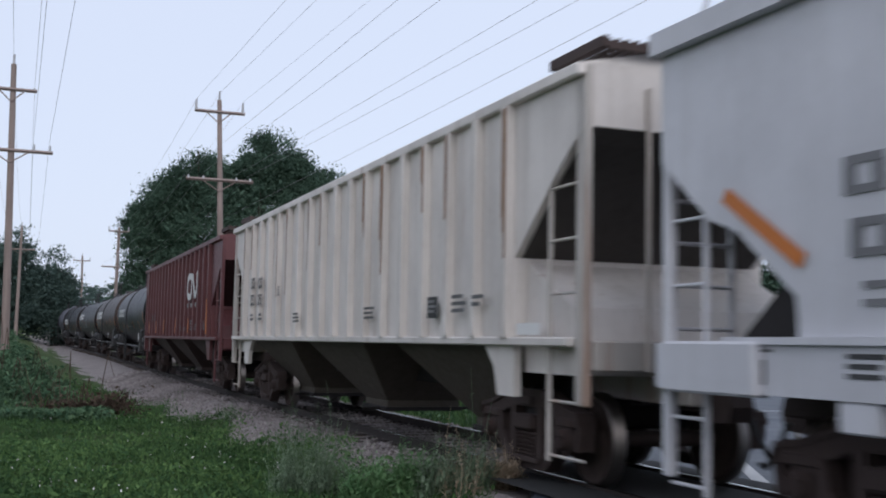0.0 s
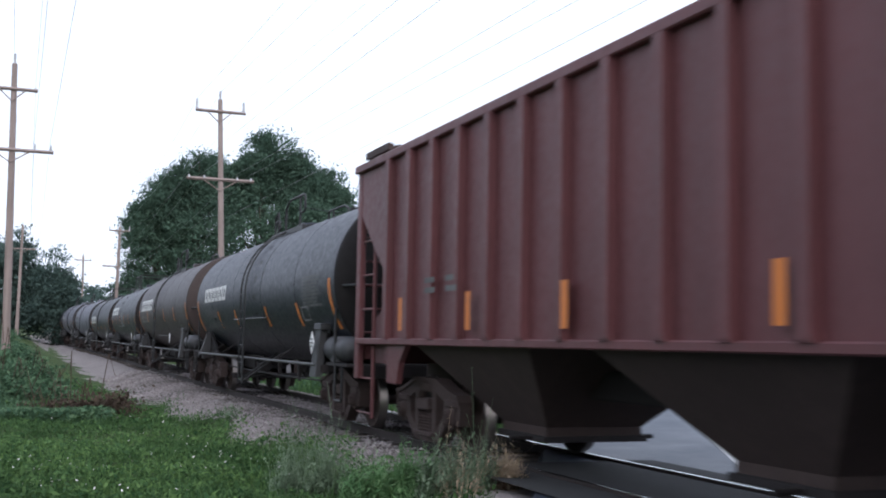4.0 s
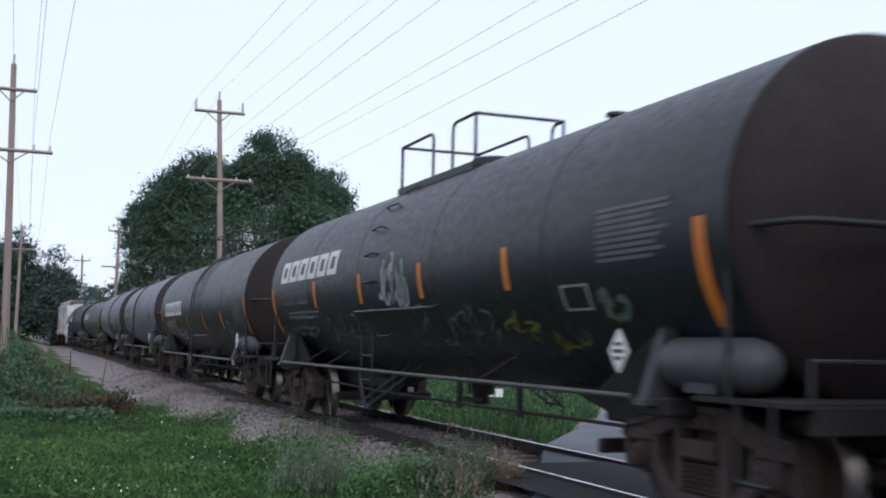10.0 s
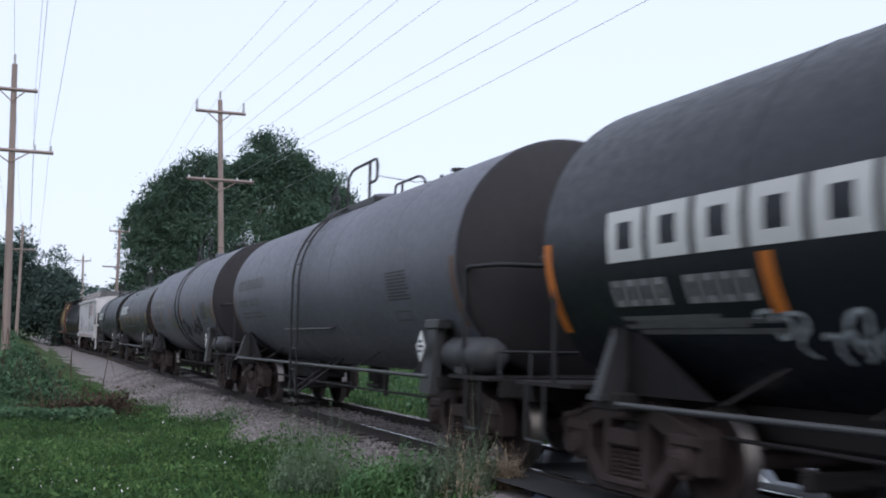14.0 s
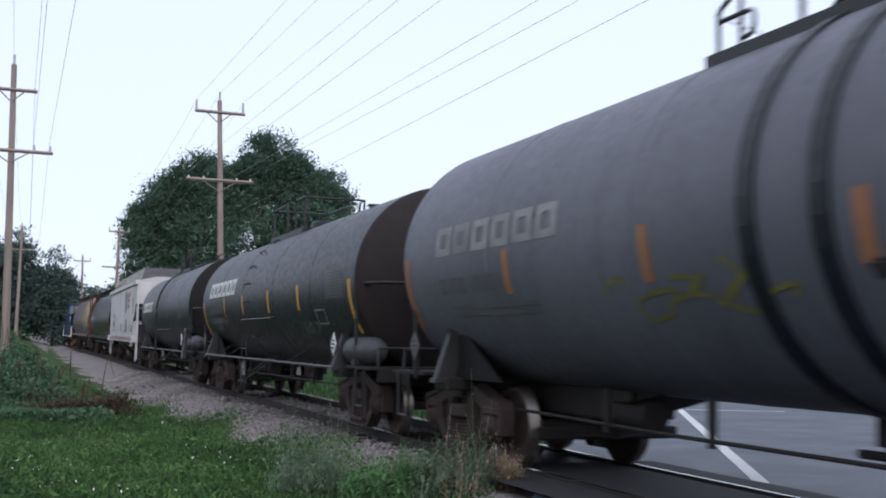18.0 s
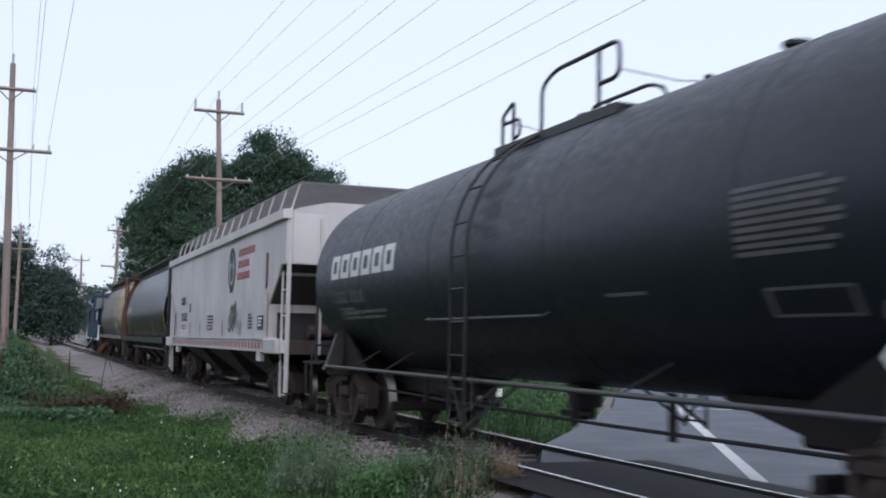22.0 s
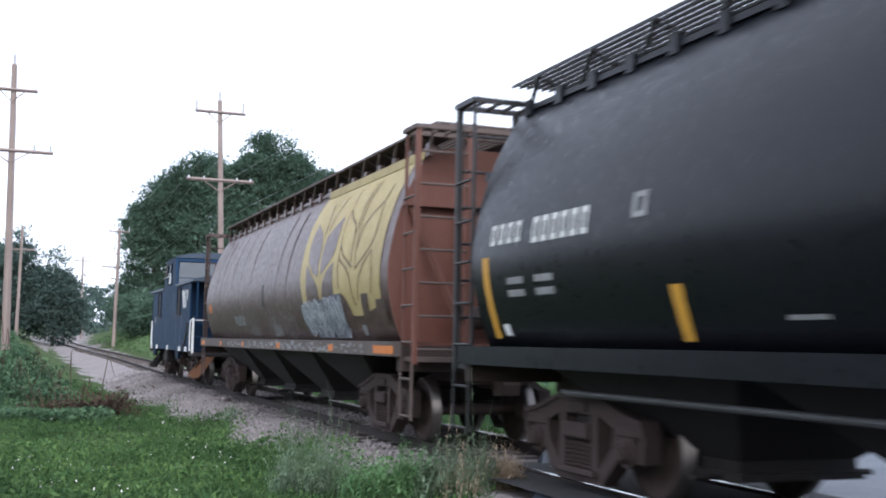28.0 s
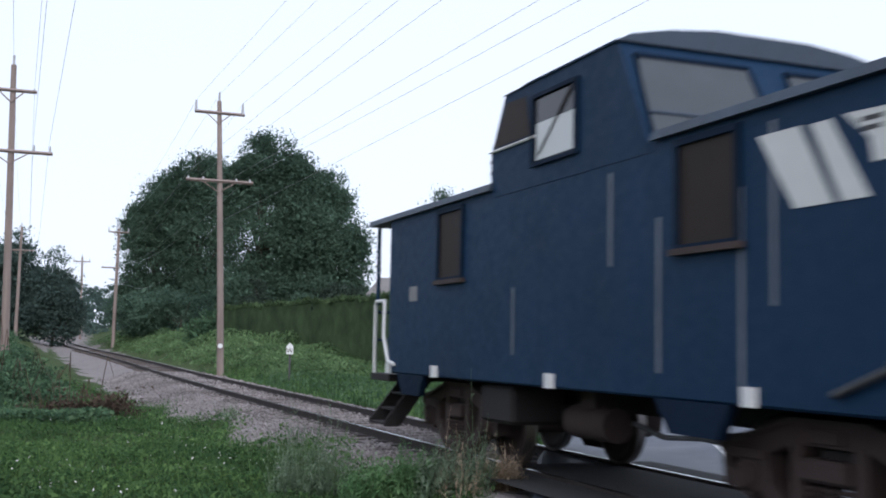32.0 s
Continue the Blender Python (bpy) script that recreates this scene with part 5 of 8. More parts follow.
def make_brake_stand():
    g = G().tube([(7.9, 0.4, 1.04), (7.9, 0.4, 2.3)], 0.03, 6)
    g.tube([(7.98, 0.4 + 0.2 * math.cos(a), 2.2 + 0.2 * math.sin(a)) for a in lerp(0, 2 * math.pi, 13)], 0.018, 5)
    return g


def make_stirrup():
    return G().tube(rounded([(7.45, 1.45, 1.02), (7.45, 1.45, 0.45), (7.85, 1.45, 0.45), (7.85, 1.45, 1.02)], 0.05), 0.022, 5)


def make_reservoir():
    g, n = G(), 16
    g.loft([[(x, r * math.cos(2 * math.pi * j / n), r * math.sin(2 * math.pi * j / n)) for j in range(n)] for x, r in ((-0.68, 0.05), (-0.65, 0.13), (-0.58, 0.19), (-0.48, 0.215), (-0.02, 0.215), (0.0, 0.225), (0.02, 0.215), (0.48, 0.215), (0.58, 0.19), (0.65, 0.13), (0.68, 0.05))])
    return g.box(-0.2, -0.16, -0.22, 0.2, 0.16, -0.12)


def make_placard():
    """A square hung on its point, with its holder."""
    g = G().prism([(-0.16, 0), (0, -0.19), (0.16, 0), (0, 0.19)], 0, 0.012)
    return g


def make_placard_print():
    g = G()
    for z, w in ((0.06, 0.055), (0.0, 0.095), (-0.06, 0.06)):
        g.box(-w, 0.012, z - 0.016, w, 0.016, z + 0.016)
    return g


def text_bars(x0, x1, a0, a1, rows, gap=0.45):
    """Rows of plain bars on the skin, for small print."""
    g = G()
    h = (a1 - a0) / rows
    for i in range(rows):
        w = rng.uniform(0.75, 1.0)
        t = skin_patch(x0, x0 + (x1 - x0) * w, a1 - h * (i + 1) + h * gap, a1 - h * i)
        g.add(t.v, t.f, True)
    return g


def small_print(name, g, mat, parent, label=""):
    return tagged(part(name, g, mat, parent, label), kind="stuff")


def scrawl(x0, x1, a0, a1, strokes, width=0.05, seed=1):
    """Loose spray-paint strokes on the skin."""
    r = random.Random(seed)
    g = G()
    n = strokes
    for i in range(n):
        cx = x0 + (x1 - x0) * (i + r.uniform(0.1, 0.9)) / n
        ca, ra, rx = r.uniform(a0 + 3, a1 - 3), (a1 - a0) * r.uniform(0.25, 0.5), abs(x1 - x0) / n * r.uniform(0.4, 0.9)
        t0, t1 = r.uniform(0, 6), r.uniform(2.0, 5.5)
        pts = [(cx + rx * math.cos(t0 + t1 * k) * (1 + 0.5 * math.sin(4 * k)), ca + ra * math.sin(t0 + t1 * k * 0.8)) for k in lerp(0, 1, 16)]
        vs, fs = [], []
        for j, (x, a) in enumerate(pts):
            nx, na = pts[min(j + 1, 15)], pts[max(j - 1, 0)]
            dx, da = nx[0] - na[0], (nx[1] - na[1]) * 0.027
            L = math.hypot(dx, da) + 1e-6
            w = width * r.uniform(0.6, 1.1)
            for s in (-1, 1):
                vs.append(on_tank(x - s * da / L * w / 2, a + s * dx / L * w / 2 / 0.027, 0.007 + 0.0004 * i))
            if j:
                fs.append((2 * j - 2, 2 * j - 1, 2 * j + 1, 2 * j))
        g.add(vs, fs, True)
    return g


def tank_car(label, sigma, paint, letter_mat="white", tall=True, bar=True, stripes="orange", panel=True, graffiti=(), bands=(), tank=True, worn_panel="white_dim", ladder_x=-0.75, r=1.5, z=2.4, name=(6.5, 2.5, -10.5, 5.5), number=(6.4, 4.2, -24, -15.5), up=0, number_bright=False, sign_x=-6.6, px=0.0, card="white_worn", extra=0.0, marks=(7.2, 3.9, 1.3, -1.6, -4.3, -7.3), heads="head_black", rail=(-30, 2.0, -1.35), spills=(), panel_at=(-5.7, -6.95, -11, 8), card_at=(-4.9, -5.45, -27, -16.5), bars=(), wide_lead=True, ladder="stiles", drop=0.0, cut=0.0, tail_x=None):
    SKIN["r"], SKIN["z"] = r, z
    car = new_car("tank_car", label, "tank car", sigma, 6.5 + extra, 8.1 + extra, "iron_brown")
    end = 7.38 + extra - cut
    body = part("tank", tank_shell(end), paint, car)
    for k in (-1, 1):
        part("tank_head", tank_head(end, k), heads, body, "dirty dished tank head")
    for x in (-4.6, -1.5, 1.7, 4.7):
        part("weld_seam", tank_band(x, 0.02, 0.006), paint, body)
    for x0, x1, a0 in spills:
        part("spill_stain", skin_patch(x0, x1, a0, 86), "spill", body, "dark stain run down from the hatch")
    dz = r + z - 3.9
    for x in bands:
        part("band", tank_band(x, 0.09, 0.03), "tank_black", body, "dark raised band")
    web = shared("saddle_web", make_saddle_web)
    for rz in (0, 180):
        m = pose(0, 0, 0, 0, 0, rz)
        e = m @ pose(extra, 0, 0)
        sx = 6.3 + extra if rz else -6.3 - extra
        lead = "saddle_post" if wide_lead and not rz else "thin_post"
        part("end_underframe", shared("end_underframe", make_end_underframe), "iron", car, at=e)
        part("saddle_web", web, "iron", car, at=pose(sx, 0, 0))
        for q in (0, 180):
            part("saddle_post", shared(lead, make_saddle_post if lead == "saddle_post" else make_thin_post), "post_grey", car, at=pose(sx, 0, 0, 0, 0, q))
        for far in (0, -2.44):
            part("saddle_gusset", shared("gusset", make_saddle_gusset), "head_black", car, at=pose(sx, 0, 0, 0, 0, rz) @ pose(0, far, 0))
        if bar:
            part("side_bar", shared("bar", make_bar), "greybar", car, "long grey side bar", at=pose(0, 0, -drop) @ m)
            for x in (4.9, 3.4, -3.0):
                part("brace", shared("brace" if not rz else "brace_far", make_brace if not rz else make_brace_far), "iron", car, at=pose(x, 0, 0))
        if ladder_x is not None:
            if ladder == "rungs":
                lad = part("ladder", shared("low_ladder %.2f" % r, lambda: make_low_ladder(r)), "blackbar", car, at=pose(ladder_x, 0, 0, 0, 0, rz))
                for a in lerp(-0.62, 0.98, 7):
                    part("rung", make_rung(r, z, a), "blackbar", lad)
            else:
                lad = part("ladder", shared("tank_ladder %.2f %.2f" % (r, z), lambda: make_tank_ladder(r, z)), "blackbar", car, at=pose(ladder_x, 0, 0, 0, 0, rz))
            part("ladder_foot", shared("ladder_foot %.2f" % r, lambda: make_ladder_foot(r)), "blackbar", lad)
        if rail:
            part("side_rail", make_side_rail(r, z, rail[0], *(rail[1:] if not rz else (-rail[1], -rail[2]))), "greybar", car, at=m)
        plat = part("platform", shared("platform", make_platform), "blackbar", car, at=pose(px, 0, dz, 0, 0, rz))
        if tall:
            part("railing", shared("rail_tall_a" if rz else "rail_tall_b", lambda: make_railing_tall((0.83, 0.35) if not rz else (1.9, 1.4))), "blackbar", plat, "tall pipe guard rail")
        else:
            part("railing", shared("rail_loop", make_railing_loop), "blackbar", plat, "looped pipe guard rail")
        part("end_railing", shared("end_rail", make_end_rail), "blackbar", car, at=e)
        part("low_end_railing", shared("low_end_rail", make_low_end_rail), "blackbar", car, at=e)
        part("stirrup", shared("stirrup", make_stirrup), "blackbar", car, at=e)
        part("stirrup", shared("stirrup", make_stirrup), "blackbar", car, at=e @ pose(0, -2.9, 0))
    part("brake_rod", shared("brake_rod", make_brake_rod), "iron", car)
    for x in (-3.0, -1.2, 1.4, 3.1):
        part("rod_hanger", shared("rod_hanger", make_rod_hanger), "iron", car, at=pose(x, 0, 0))
    for k in (-1, 1):
        part("draft_sill", shared("draft_sill", make_draft_sill), "iron", car, at=pose(0, 0, 0, 0, 0, 90 - 90 * k))
        part("brake_beam", shared("brake_beam", make_brake_beam), "iron", car, at=pose(k * 4.75, 0, 0))
    part("brake_cylinder", shared("brake_cylinder", make_brake_cylinder), "iron", car, at=pose(3.6, 0, 0))
    part("outlet_valve", shared("outlet", make_outlet), "iron", car, at=pose(0.3, 0, 0))
    part("dome", shared("dome", make_dome), paint, car, at=pose(-0.05, 0, dz))
    part("valve", shared("valve", make_valve), "blackbar", car, at=pose(-3.5, 0, dz))
    part("brake_stand", shared("brake_stand", make_brake_stand), "blackbar", car, at=pose(0, 0, 0, 0, 0, 180))
    if tank:
        part("air_reservoir", shared("reservoir", make_reservoir), "reservoir_grey", car, at=pose(-7.12, 1.22, 1.27))
    if letter_mat:
        x0, x1, lo, hi = name
        w = (x0 - x1) / 6
        for i in range(6):
            part("name_block", name_block(x0 - w * i - 0.03, x0 - w * (i + 1) + 0.06, lo, hi), letter_mat, body, "white block where a letter is painted")
        x0, x1, lo, hi = number
        w = (x0 - x1) / 9
        for i in range(9):
            if i != 4:
                part("number_block", name_block(x0 - w * i, x0 - w * (i + 0.8), lo, hi), "white_worn" if number_bright else "white_dim", body)
        small_print("small_print", text_bars(x0 - 0.2, x0 - 2.6, lo - 12, lo - 5, 2), "white_dim", body)
    if stripes:
        for i, x in enumerate(marks):
            tip = i == 0 or i == len(marks) - 1
            lo, hi = (-34, 0) if tip else (-28 + up, -10.5 + up)
            part("stripe", skin_patch(x + 0.075, x - 0.075, lo, hi), stripes, body, stripes.replace("_", " ") + " reflective stripe")
    if panel:
        small_print("data_panel", text_bars(*panel_at, 9, 0.4), worn_panel, body, "panel of small worn print")
        x0, x1, a0, a1 = card_at
        frame_g = G()
        for a, b, lo, hi in ((x0, x1, a0, a0 + 1), (x0, x1, a1 - 1, a1), (x0, x0 - 0.05, a0 + 1, a1 - 1), (x1 + 0.05, x1, a0 + 1, a1 - 1)):
            t = skin_patch(a, b, lo, hi)
            frame_g.add(t.v, t.f, True)
        part("card_holder", frame_g, "white_dim" if worn_panel == "dark_mark" else card, body)
    for x0, x1, a0, a1, rows in bars:
        small_print("small_print", text_bars(x0, x1, a0, a1, rows), "white_dim", body)
    for x0, x1, a0, a1, n, w, mt, sd in graffiti:
        small_print("graffiti", scrawl(x0, x1, a0, a1, n, w, sd), mt, body, "loose spray paint scrawl")
    if sign_x:
        p = part("placard", shared("placard", make_placard), "sign", car, "white diamond placard with dark print", at=pose(sign_x, 1.55 if wide_lead else 1.48, 1.36))
        small_print("placard_print", shared("placard_print", make_placard_print), "dark_mark", p)
    if tail_x:
        part("placard_bracket", G().box(tail_x - 0.03, 1.42, 0.95, tail_x + 0.03, 1.475, 1.5, 0.005), "iron", car)
        p = part("placard", shared("placard", make_placard), "white_dim", car, "grey-white diamond placard with dark print", at=pose(tail_x, 1.478, 1.37))
        small_print("placard_print", shared("placard_print", make_placard_print), "dark_mark", p)
    return car


# ---- covered hoppers ----
def side_outline(h, sill, eave, corner):
    """One end-cut side of a covered hopper, as x and z; corner: the cut's points, inwards from the end."""
    a = [(-h, eave)] + [(-h + dx, z) for dx, z in corner] + [(-h + corner[-1][0], sill)]
    return a + [(-x, z) for x, z in a[::-1]]


def end_gear(car, h, paint, eave, sill, wide=1.5, ladder_in=0.75, post=0.19, foot=0.85):
    """Corner ladder, posts, end sill and end platform."""
    for k, rz in ((1, 0), (-1, 180)):
        m = pose(0, 0, 0, 0, 0, rz)
        for y in (-wide, wide):
            part("corner_post", G().box(h + 0.02 - post, y - 0.04, foot, h + 0.02, y + 0.055 * (1 if y > 0 else 0.7), eave - 0.02, 0.015), paint, car, at=m)
            g = G().tube([(h - ladder_in, y, 0.3), (h - ladder_in, y, sill + 1.6)], 0.03, 6)
            for z in lerp(0.36, sill + 1.45, 6):
                g.tube([(h - ladder_in, y, z), (h - 0.05, y, z)], 0.017, 5)
            part("side_ladder", g, paint, car, at=m)
        part("end_beam", G().box(h - 0.16, 0.05 - wide, sill - 0.3, h + 0.02, wide - 0.05, sill - 0.02, 0.015), "iron_brown" if paint in ("soo_white", "grey_white") else paint, car, at=m)
        g = G().tube([(h + 0.03, wide - 0.62, sill - 0.3), (h + 0.03, wide - 0.62, eave - 0.2)], 0.03, 6)
        for z in lerp(sill + 0.1, eave - 0.35, 7):
            g.tube([(h + 0.03, wide - 0.05, z), (h + 0.03, wide - 0.62, z)], 0.017, 5)
        part("end_ladder", g, paint, car, at=m)
        part("end_post", G().tube([(h + 0.03, -wide + 0.62, sill - 0.3), (h + 0.03, -wide + 0.62, eave - 0.2)], 0.03, 6), paint, car, at=m)
        g = G()
        g.box(h - 1.9, -0.35, 0.85, h, 0.35, 1.12, 0.02)
        g.box(h - 1.0, -1.4, sill - 0.08, h - 0.1, 1.4, sill - 0.04)
        part("end_sill", g, "iron_brown" if paint != "white_rusty" else paint, car, at=m)
        g = G()
        g.tube([(h - 0.6, -0.9, sill + 0.16), (h - 0.6, 0.1, sill + 0.16)], 0.13, 12)
        g.box(h - 0.8, 0.3, sill - 0.02, h - 0.6, 0.55, sill + 0.24, 0.03)
        part("brake_valve", g, "iron_brown", car, at=m)


def hopper_bays(car, centres, sill, paint, low=0.36, wide=1.45, half=1.6, foot=0.6):
    """Discharge bays hanging under the body, narrowing to a gate between the rails, and the centre sill through them."""
    for c in centres:
        g = G()
        top = [(c - half, -wide), (c + half, -wide), (c + half, wide), (c - half, wide)]
        mid = [(c - foot, -0.62), (c + foot, -0.62), (c + foot, 0.62), (c - foot, 0.62)]
        g.loft([[(x, y, sill) for x, y in top], [(x, y, low + 0.1) for x, y in mid], [(x, y, low) for x, y in mid]], False)
        b = part("discharge_bay", g, paint, car)
        g = G()
        g.box(c - foot - 0.05, -0.67, low - 0.07, c + foot + 0.05, 0.67, low, 0.01)
        g.tube([(c - 0.3, -0.95, low - 0.04), (c - 0.3, 0.95, low - 0.04)], 0.03, 6)
        part("gate", g, "iron", b)
    x = max(centres) + 1.5
    part("centre_sill", G().box(-x, -0.3, 0.8, x, 0.3, 1.12, 0.02), "iron", car)


def roof_walk(car, h, z, w, material, legs=None, hatches=0, grille=True):
    g = G()
    for y in lerp(-w, w, int(w * 22)):
        g.box(-h, y - 0.013, z, h, y + 0.013, z + 0.03)
    x = -h
    while x <= h:
        g.box(x - 0.012, -w, z + 0.004, x + 0.012, w, z + 0.026)
        x += 0.14
    walk_ob = part("roof_walk", g, material, car, "open steel grating walkway")
    if legs:
        for x in lerp(-h + 0.2, h - 0.2, legs):
            for k in (-1, 1):
                g = G().tube([(x, k * w, z), (x + 0.0, k * (w + 0.12), z - 0.35)], 0.025, 5)
                g.tube([(x, k * w, z), (x + 0.4, k * (w + 0.12), z - 0.35)], 0.02, 5)
                part("walk_bracket", g, material, walk_ob)
    return walk_ob


def ribbed_hopper(name, label, sigma, h, paint, eave, sill, ribs, corner):
    car = new_car(name, label, "hopper car", sigma, h - 2.0, h + 0.35)
    out = side_outline(h, sill, eave, corner)
    g = G().prism(out, -1.5, 1.5)
    body = part("hopper_body", g, paint, car)
    for e in (-1, 1):
        # the sheet that slopes in under the cut, dirt and shade in its colour
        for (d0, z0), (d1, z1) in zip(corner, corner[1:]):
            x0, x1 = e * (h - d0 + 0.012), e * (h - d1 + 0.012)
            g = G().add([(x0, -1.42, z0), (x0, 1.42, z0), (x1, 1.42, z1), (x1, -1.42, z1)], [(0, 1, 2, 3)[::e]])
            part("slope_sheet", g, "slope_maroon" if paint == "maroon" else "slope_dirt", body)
        g = G()
        a, b = e * (h - 1.55), e * (h - 0.35)
        vs = [(a, y, z) for y in (-1.35, 1.35) for z in (sill - 0.35, sill + 0.8)] + [(b, y, sill - 0.35) for y in (-1.35, 1.35)] + [(e * (h - 0.5), y, sill + 0.3) for y in (-1.35, 1.35)]
        g.add(vs, [(0, 4, 6, 1), (2, 3, 7, 5), (1, 6, 7, 3), (4, 5, 7, 6)])
        part("end_hood", g, paint, car)
    for k in (-1, 1):
        for i, x in enumerate(lerp(-h + 1.6, h - 1.6, ribs)):
            r = G().prism([(x - 0.075, sill + 0.02), (x + 0.075, sill + 0.02), (x + 0.075, eave - 0.12), (x - 0.075, eave - 0.12)], k * 1.5, k * 1.6)
            r.box(x - 0.09, k * 1.5, sill + 0.0, x + 0.09, k * 1.59, sill + 0.07)
            part("rib", r, paint, body)
        t = G().box(-h, k * 1.46, eave - 0.12, h, k * 1.58, eave, 0.015)
        part("top_chord", t, paint, body)
        t = G().box(-h + 0.2, k * 1.44, sill - 0.08, h - 0.2, k * 1.57, sill + 0.01, 0.015)
        part("side_sill", t, paint, body)
        for e in (-1, 1):
            t = G().prism([(e * (h - 2.3), sill - 0.04), (e * (h - 1.48), sill - 0.04), (e * (h - 1.48), sill - 0.6), (e * (h - 1.9), sill - 0.6), (e * (h - 2.0), sill - 0.3)][::e], k * 1.42, k * 1.5)
            part("bolster_plate", t, paint, body)
    g = G()
    g.loft([[(x, -1.52, eave), (x, 1.52, eave), (x, 0.9, eave + 0.13), (x, 0, eave + 0.18), (x, -0.9, eave + 0.13)] for x in (-h, h)], False)
    part("roof", g, paint, car)
    g = G().box(-h + 0.8, -0.3, eave + 0.18, h - 0.8, 0.3, eave + 0.3, 0.03)
    part("hatch", g, paint, car, "long trough hatch cover")
    roof_walk(car, h - 0.9, eave + 0.22, 0.75, "iron_brown", 16)
    for k in (-1, 1):
        g = G()
        for y in lerp(-1.3, 1.3, 27):
            g.box(k * (h - 0.95), y - 0.022, eave + 0.2, k * (h + 0.08), y + 0.022, eave + 0.23)
        for x in (h - 0.95, h + 0.08):
            g.box(k * (x - 0.03), -1.32, eave + 0.12, k * (x + 0.03), 1.32, eave + 0.2)
        for y in (-1.35, 1.35):
            g.box(k * (h - 0.98), y - 0.03, eave + 0.14, k * (h + 0.11), y + 0.03, eave + 0.24)
        for y in (-1.25, -0.5, 0.5, 1.25):
            g.tube([(k * (h - 0.1), y, eave - 0.05), (k * (h - 0.1), y, eave + 0.14)], 0.03, 5)
        tagged(part("end_walk", g, "iron_brown", car), kind="stuff")
    end_gear(car, h, "white_rusty" if paint == "white_hopper" else paint, eave, sill, wide=1.46)
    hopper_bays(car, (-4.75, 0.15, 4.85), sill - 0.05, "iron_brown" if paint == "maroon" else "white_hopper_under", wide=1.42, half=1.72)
    return car, body


def flat_patch(x0, x1, z0, z1, y, slant=0.0):
    g = G()
    g.add([(x0, y, z0), (x1, y, z0), (x1 - slant, y, z1), (x0 - slant, y, z1)], [(0, 1, 2, 3) if x1 < x0 else (3, 2, 1, 0)])
    return g


def merged(*gs):
    a = G()
    for g in gs:
        a.add(g.v, g.f)
    return a


def flat_bars(x0, x1, z0, z1, y, rows, gap=0.45):
    g, h = G(), (z1 - z0) / rows
    for i in range(rows):
        w = rng.uniform(0.65, 1)
        t = flat_patch(x0, x0 + (x1 - x0) * w, z1 - h * (i + 1) + h * gap, z1 - h * i, y)
        g.add(t.v, t.f)
    return g


def flat_blocks(x0, x1, z0, z1, y, n, fill=0.72):
    """Hollow blocks standing where figures or a name are painted."""
    g, w = G(), (x1 - x0) / n
    for i in range(n):
        a, b = x0 + w * (i + (1 - fill) / 2), x0 + w * (i + 1 - (1 - fill) / 2)
        st, hh = (b - a) * 0.3, (z1 - z0) * 0.22
        for p, q, lo, hi in ((a, a + st, z0, z1), (b - st, b, z0, z1), (a + st, b - st, z0, z0 + hh), (a + st, b - st, z1 - hh, z1)):
            t = flat_patch(p, q, lo, hi, y)
            g.add(t.v, t.f)
    return g


def ribbon(pts, w, y):
    """A painted line through points in x and z on an upright side."""
    vs, fs = [], []
    for j, (x, z) in enumerate(pts):
        a, b = pts[max(j - 1, 0)], pts[min(j + 1, len(pts) - 1)]
        dx, dz = b[0] - a[0], b[1] - a[1]
        L = math.hypot(dx, dz) + 1e-6
        yy = y(x, z) if callable(y) else y
        for s in (-1, 1):
            px, pz = x - s * dz / L * w / 2, z + s * dx / L * w / 2
            vs.append((px, y(px, pz) if callable(y) else y, pz))
        if j:
            fs.append((2 * j - 2, 2 * j - 1, 2 * j + 1, 2 * j))
    return G().add(vs, fs)


def rounded_line(pts, r):
    """A painted line's points in x and z, with rounded corners."""
    return [(p.x, p.z) for p in rounded([(x, 0, z) for x, z in pts], r)]
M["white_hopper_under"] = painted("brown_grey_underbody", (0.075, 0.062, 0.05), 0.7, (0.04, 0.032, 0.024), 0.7)

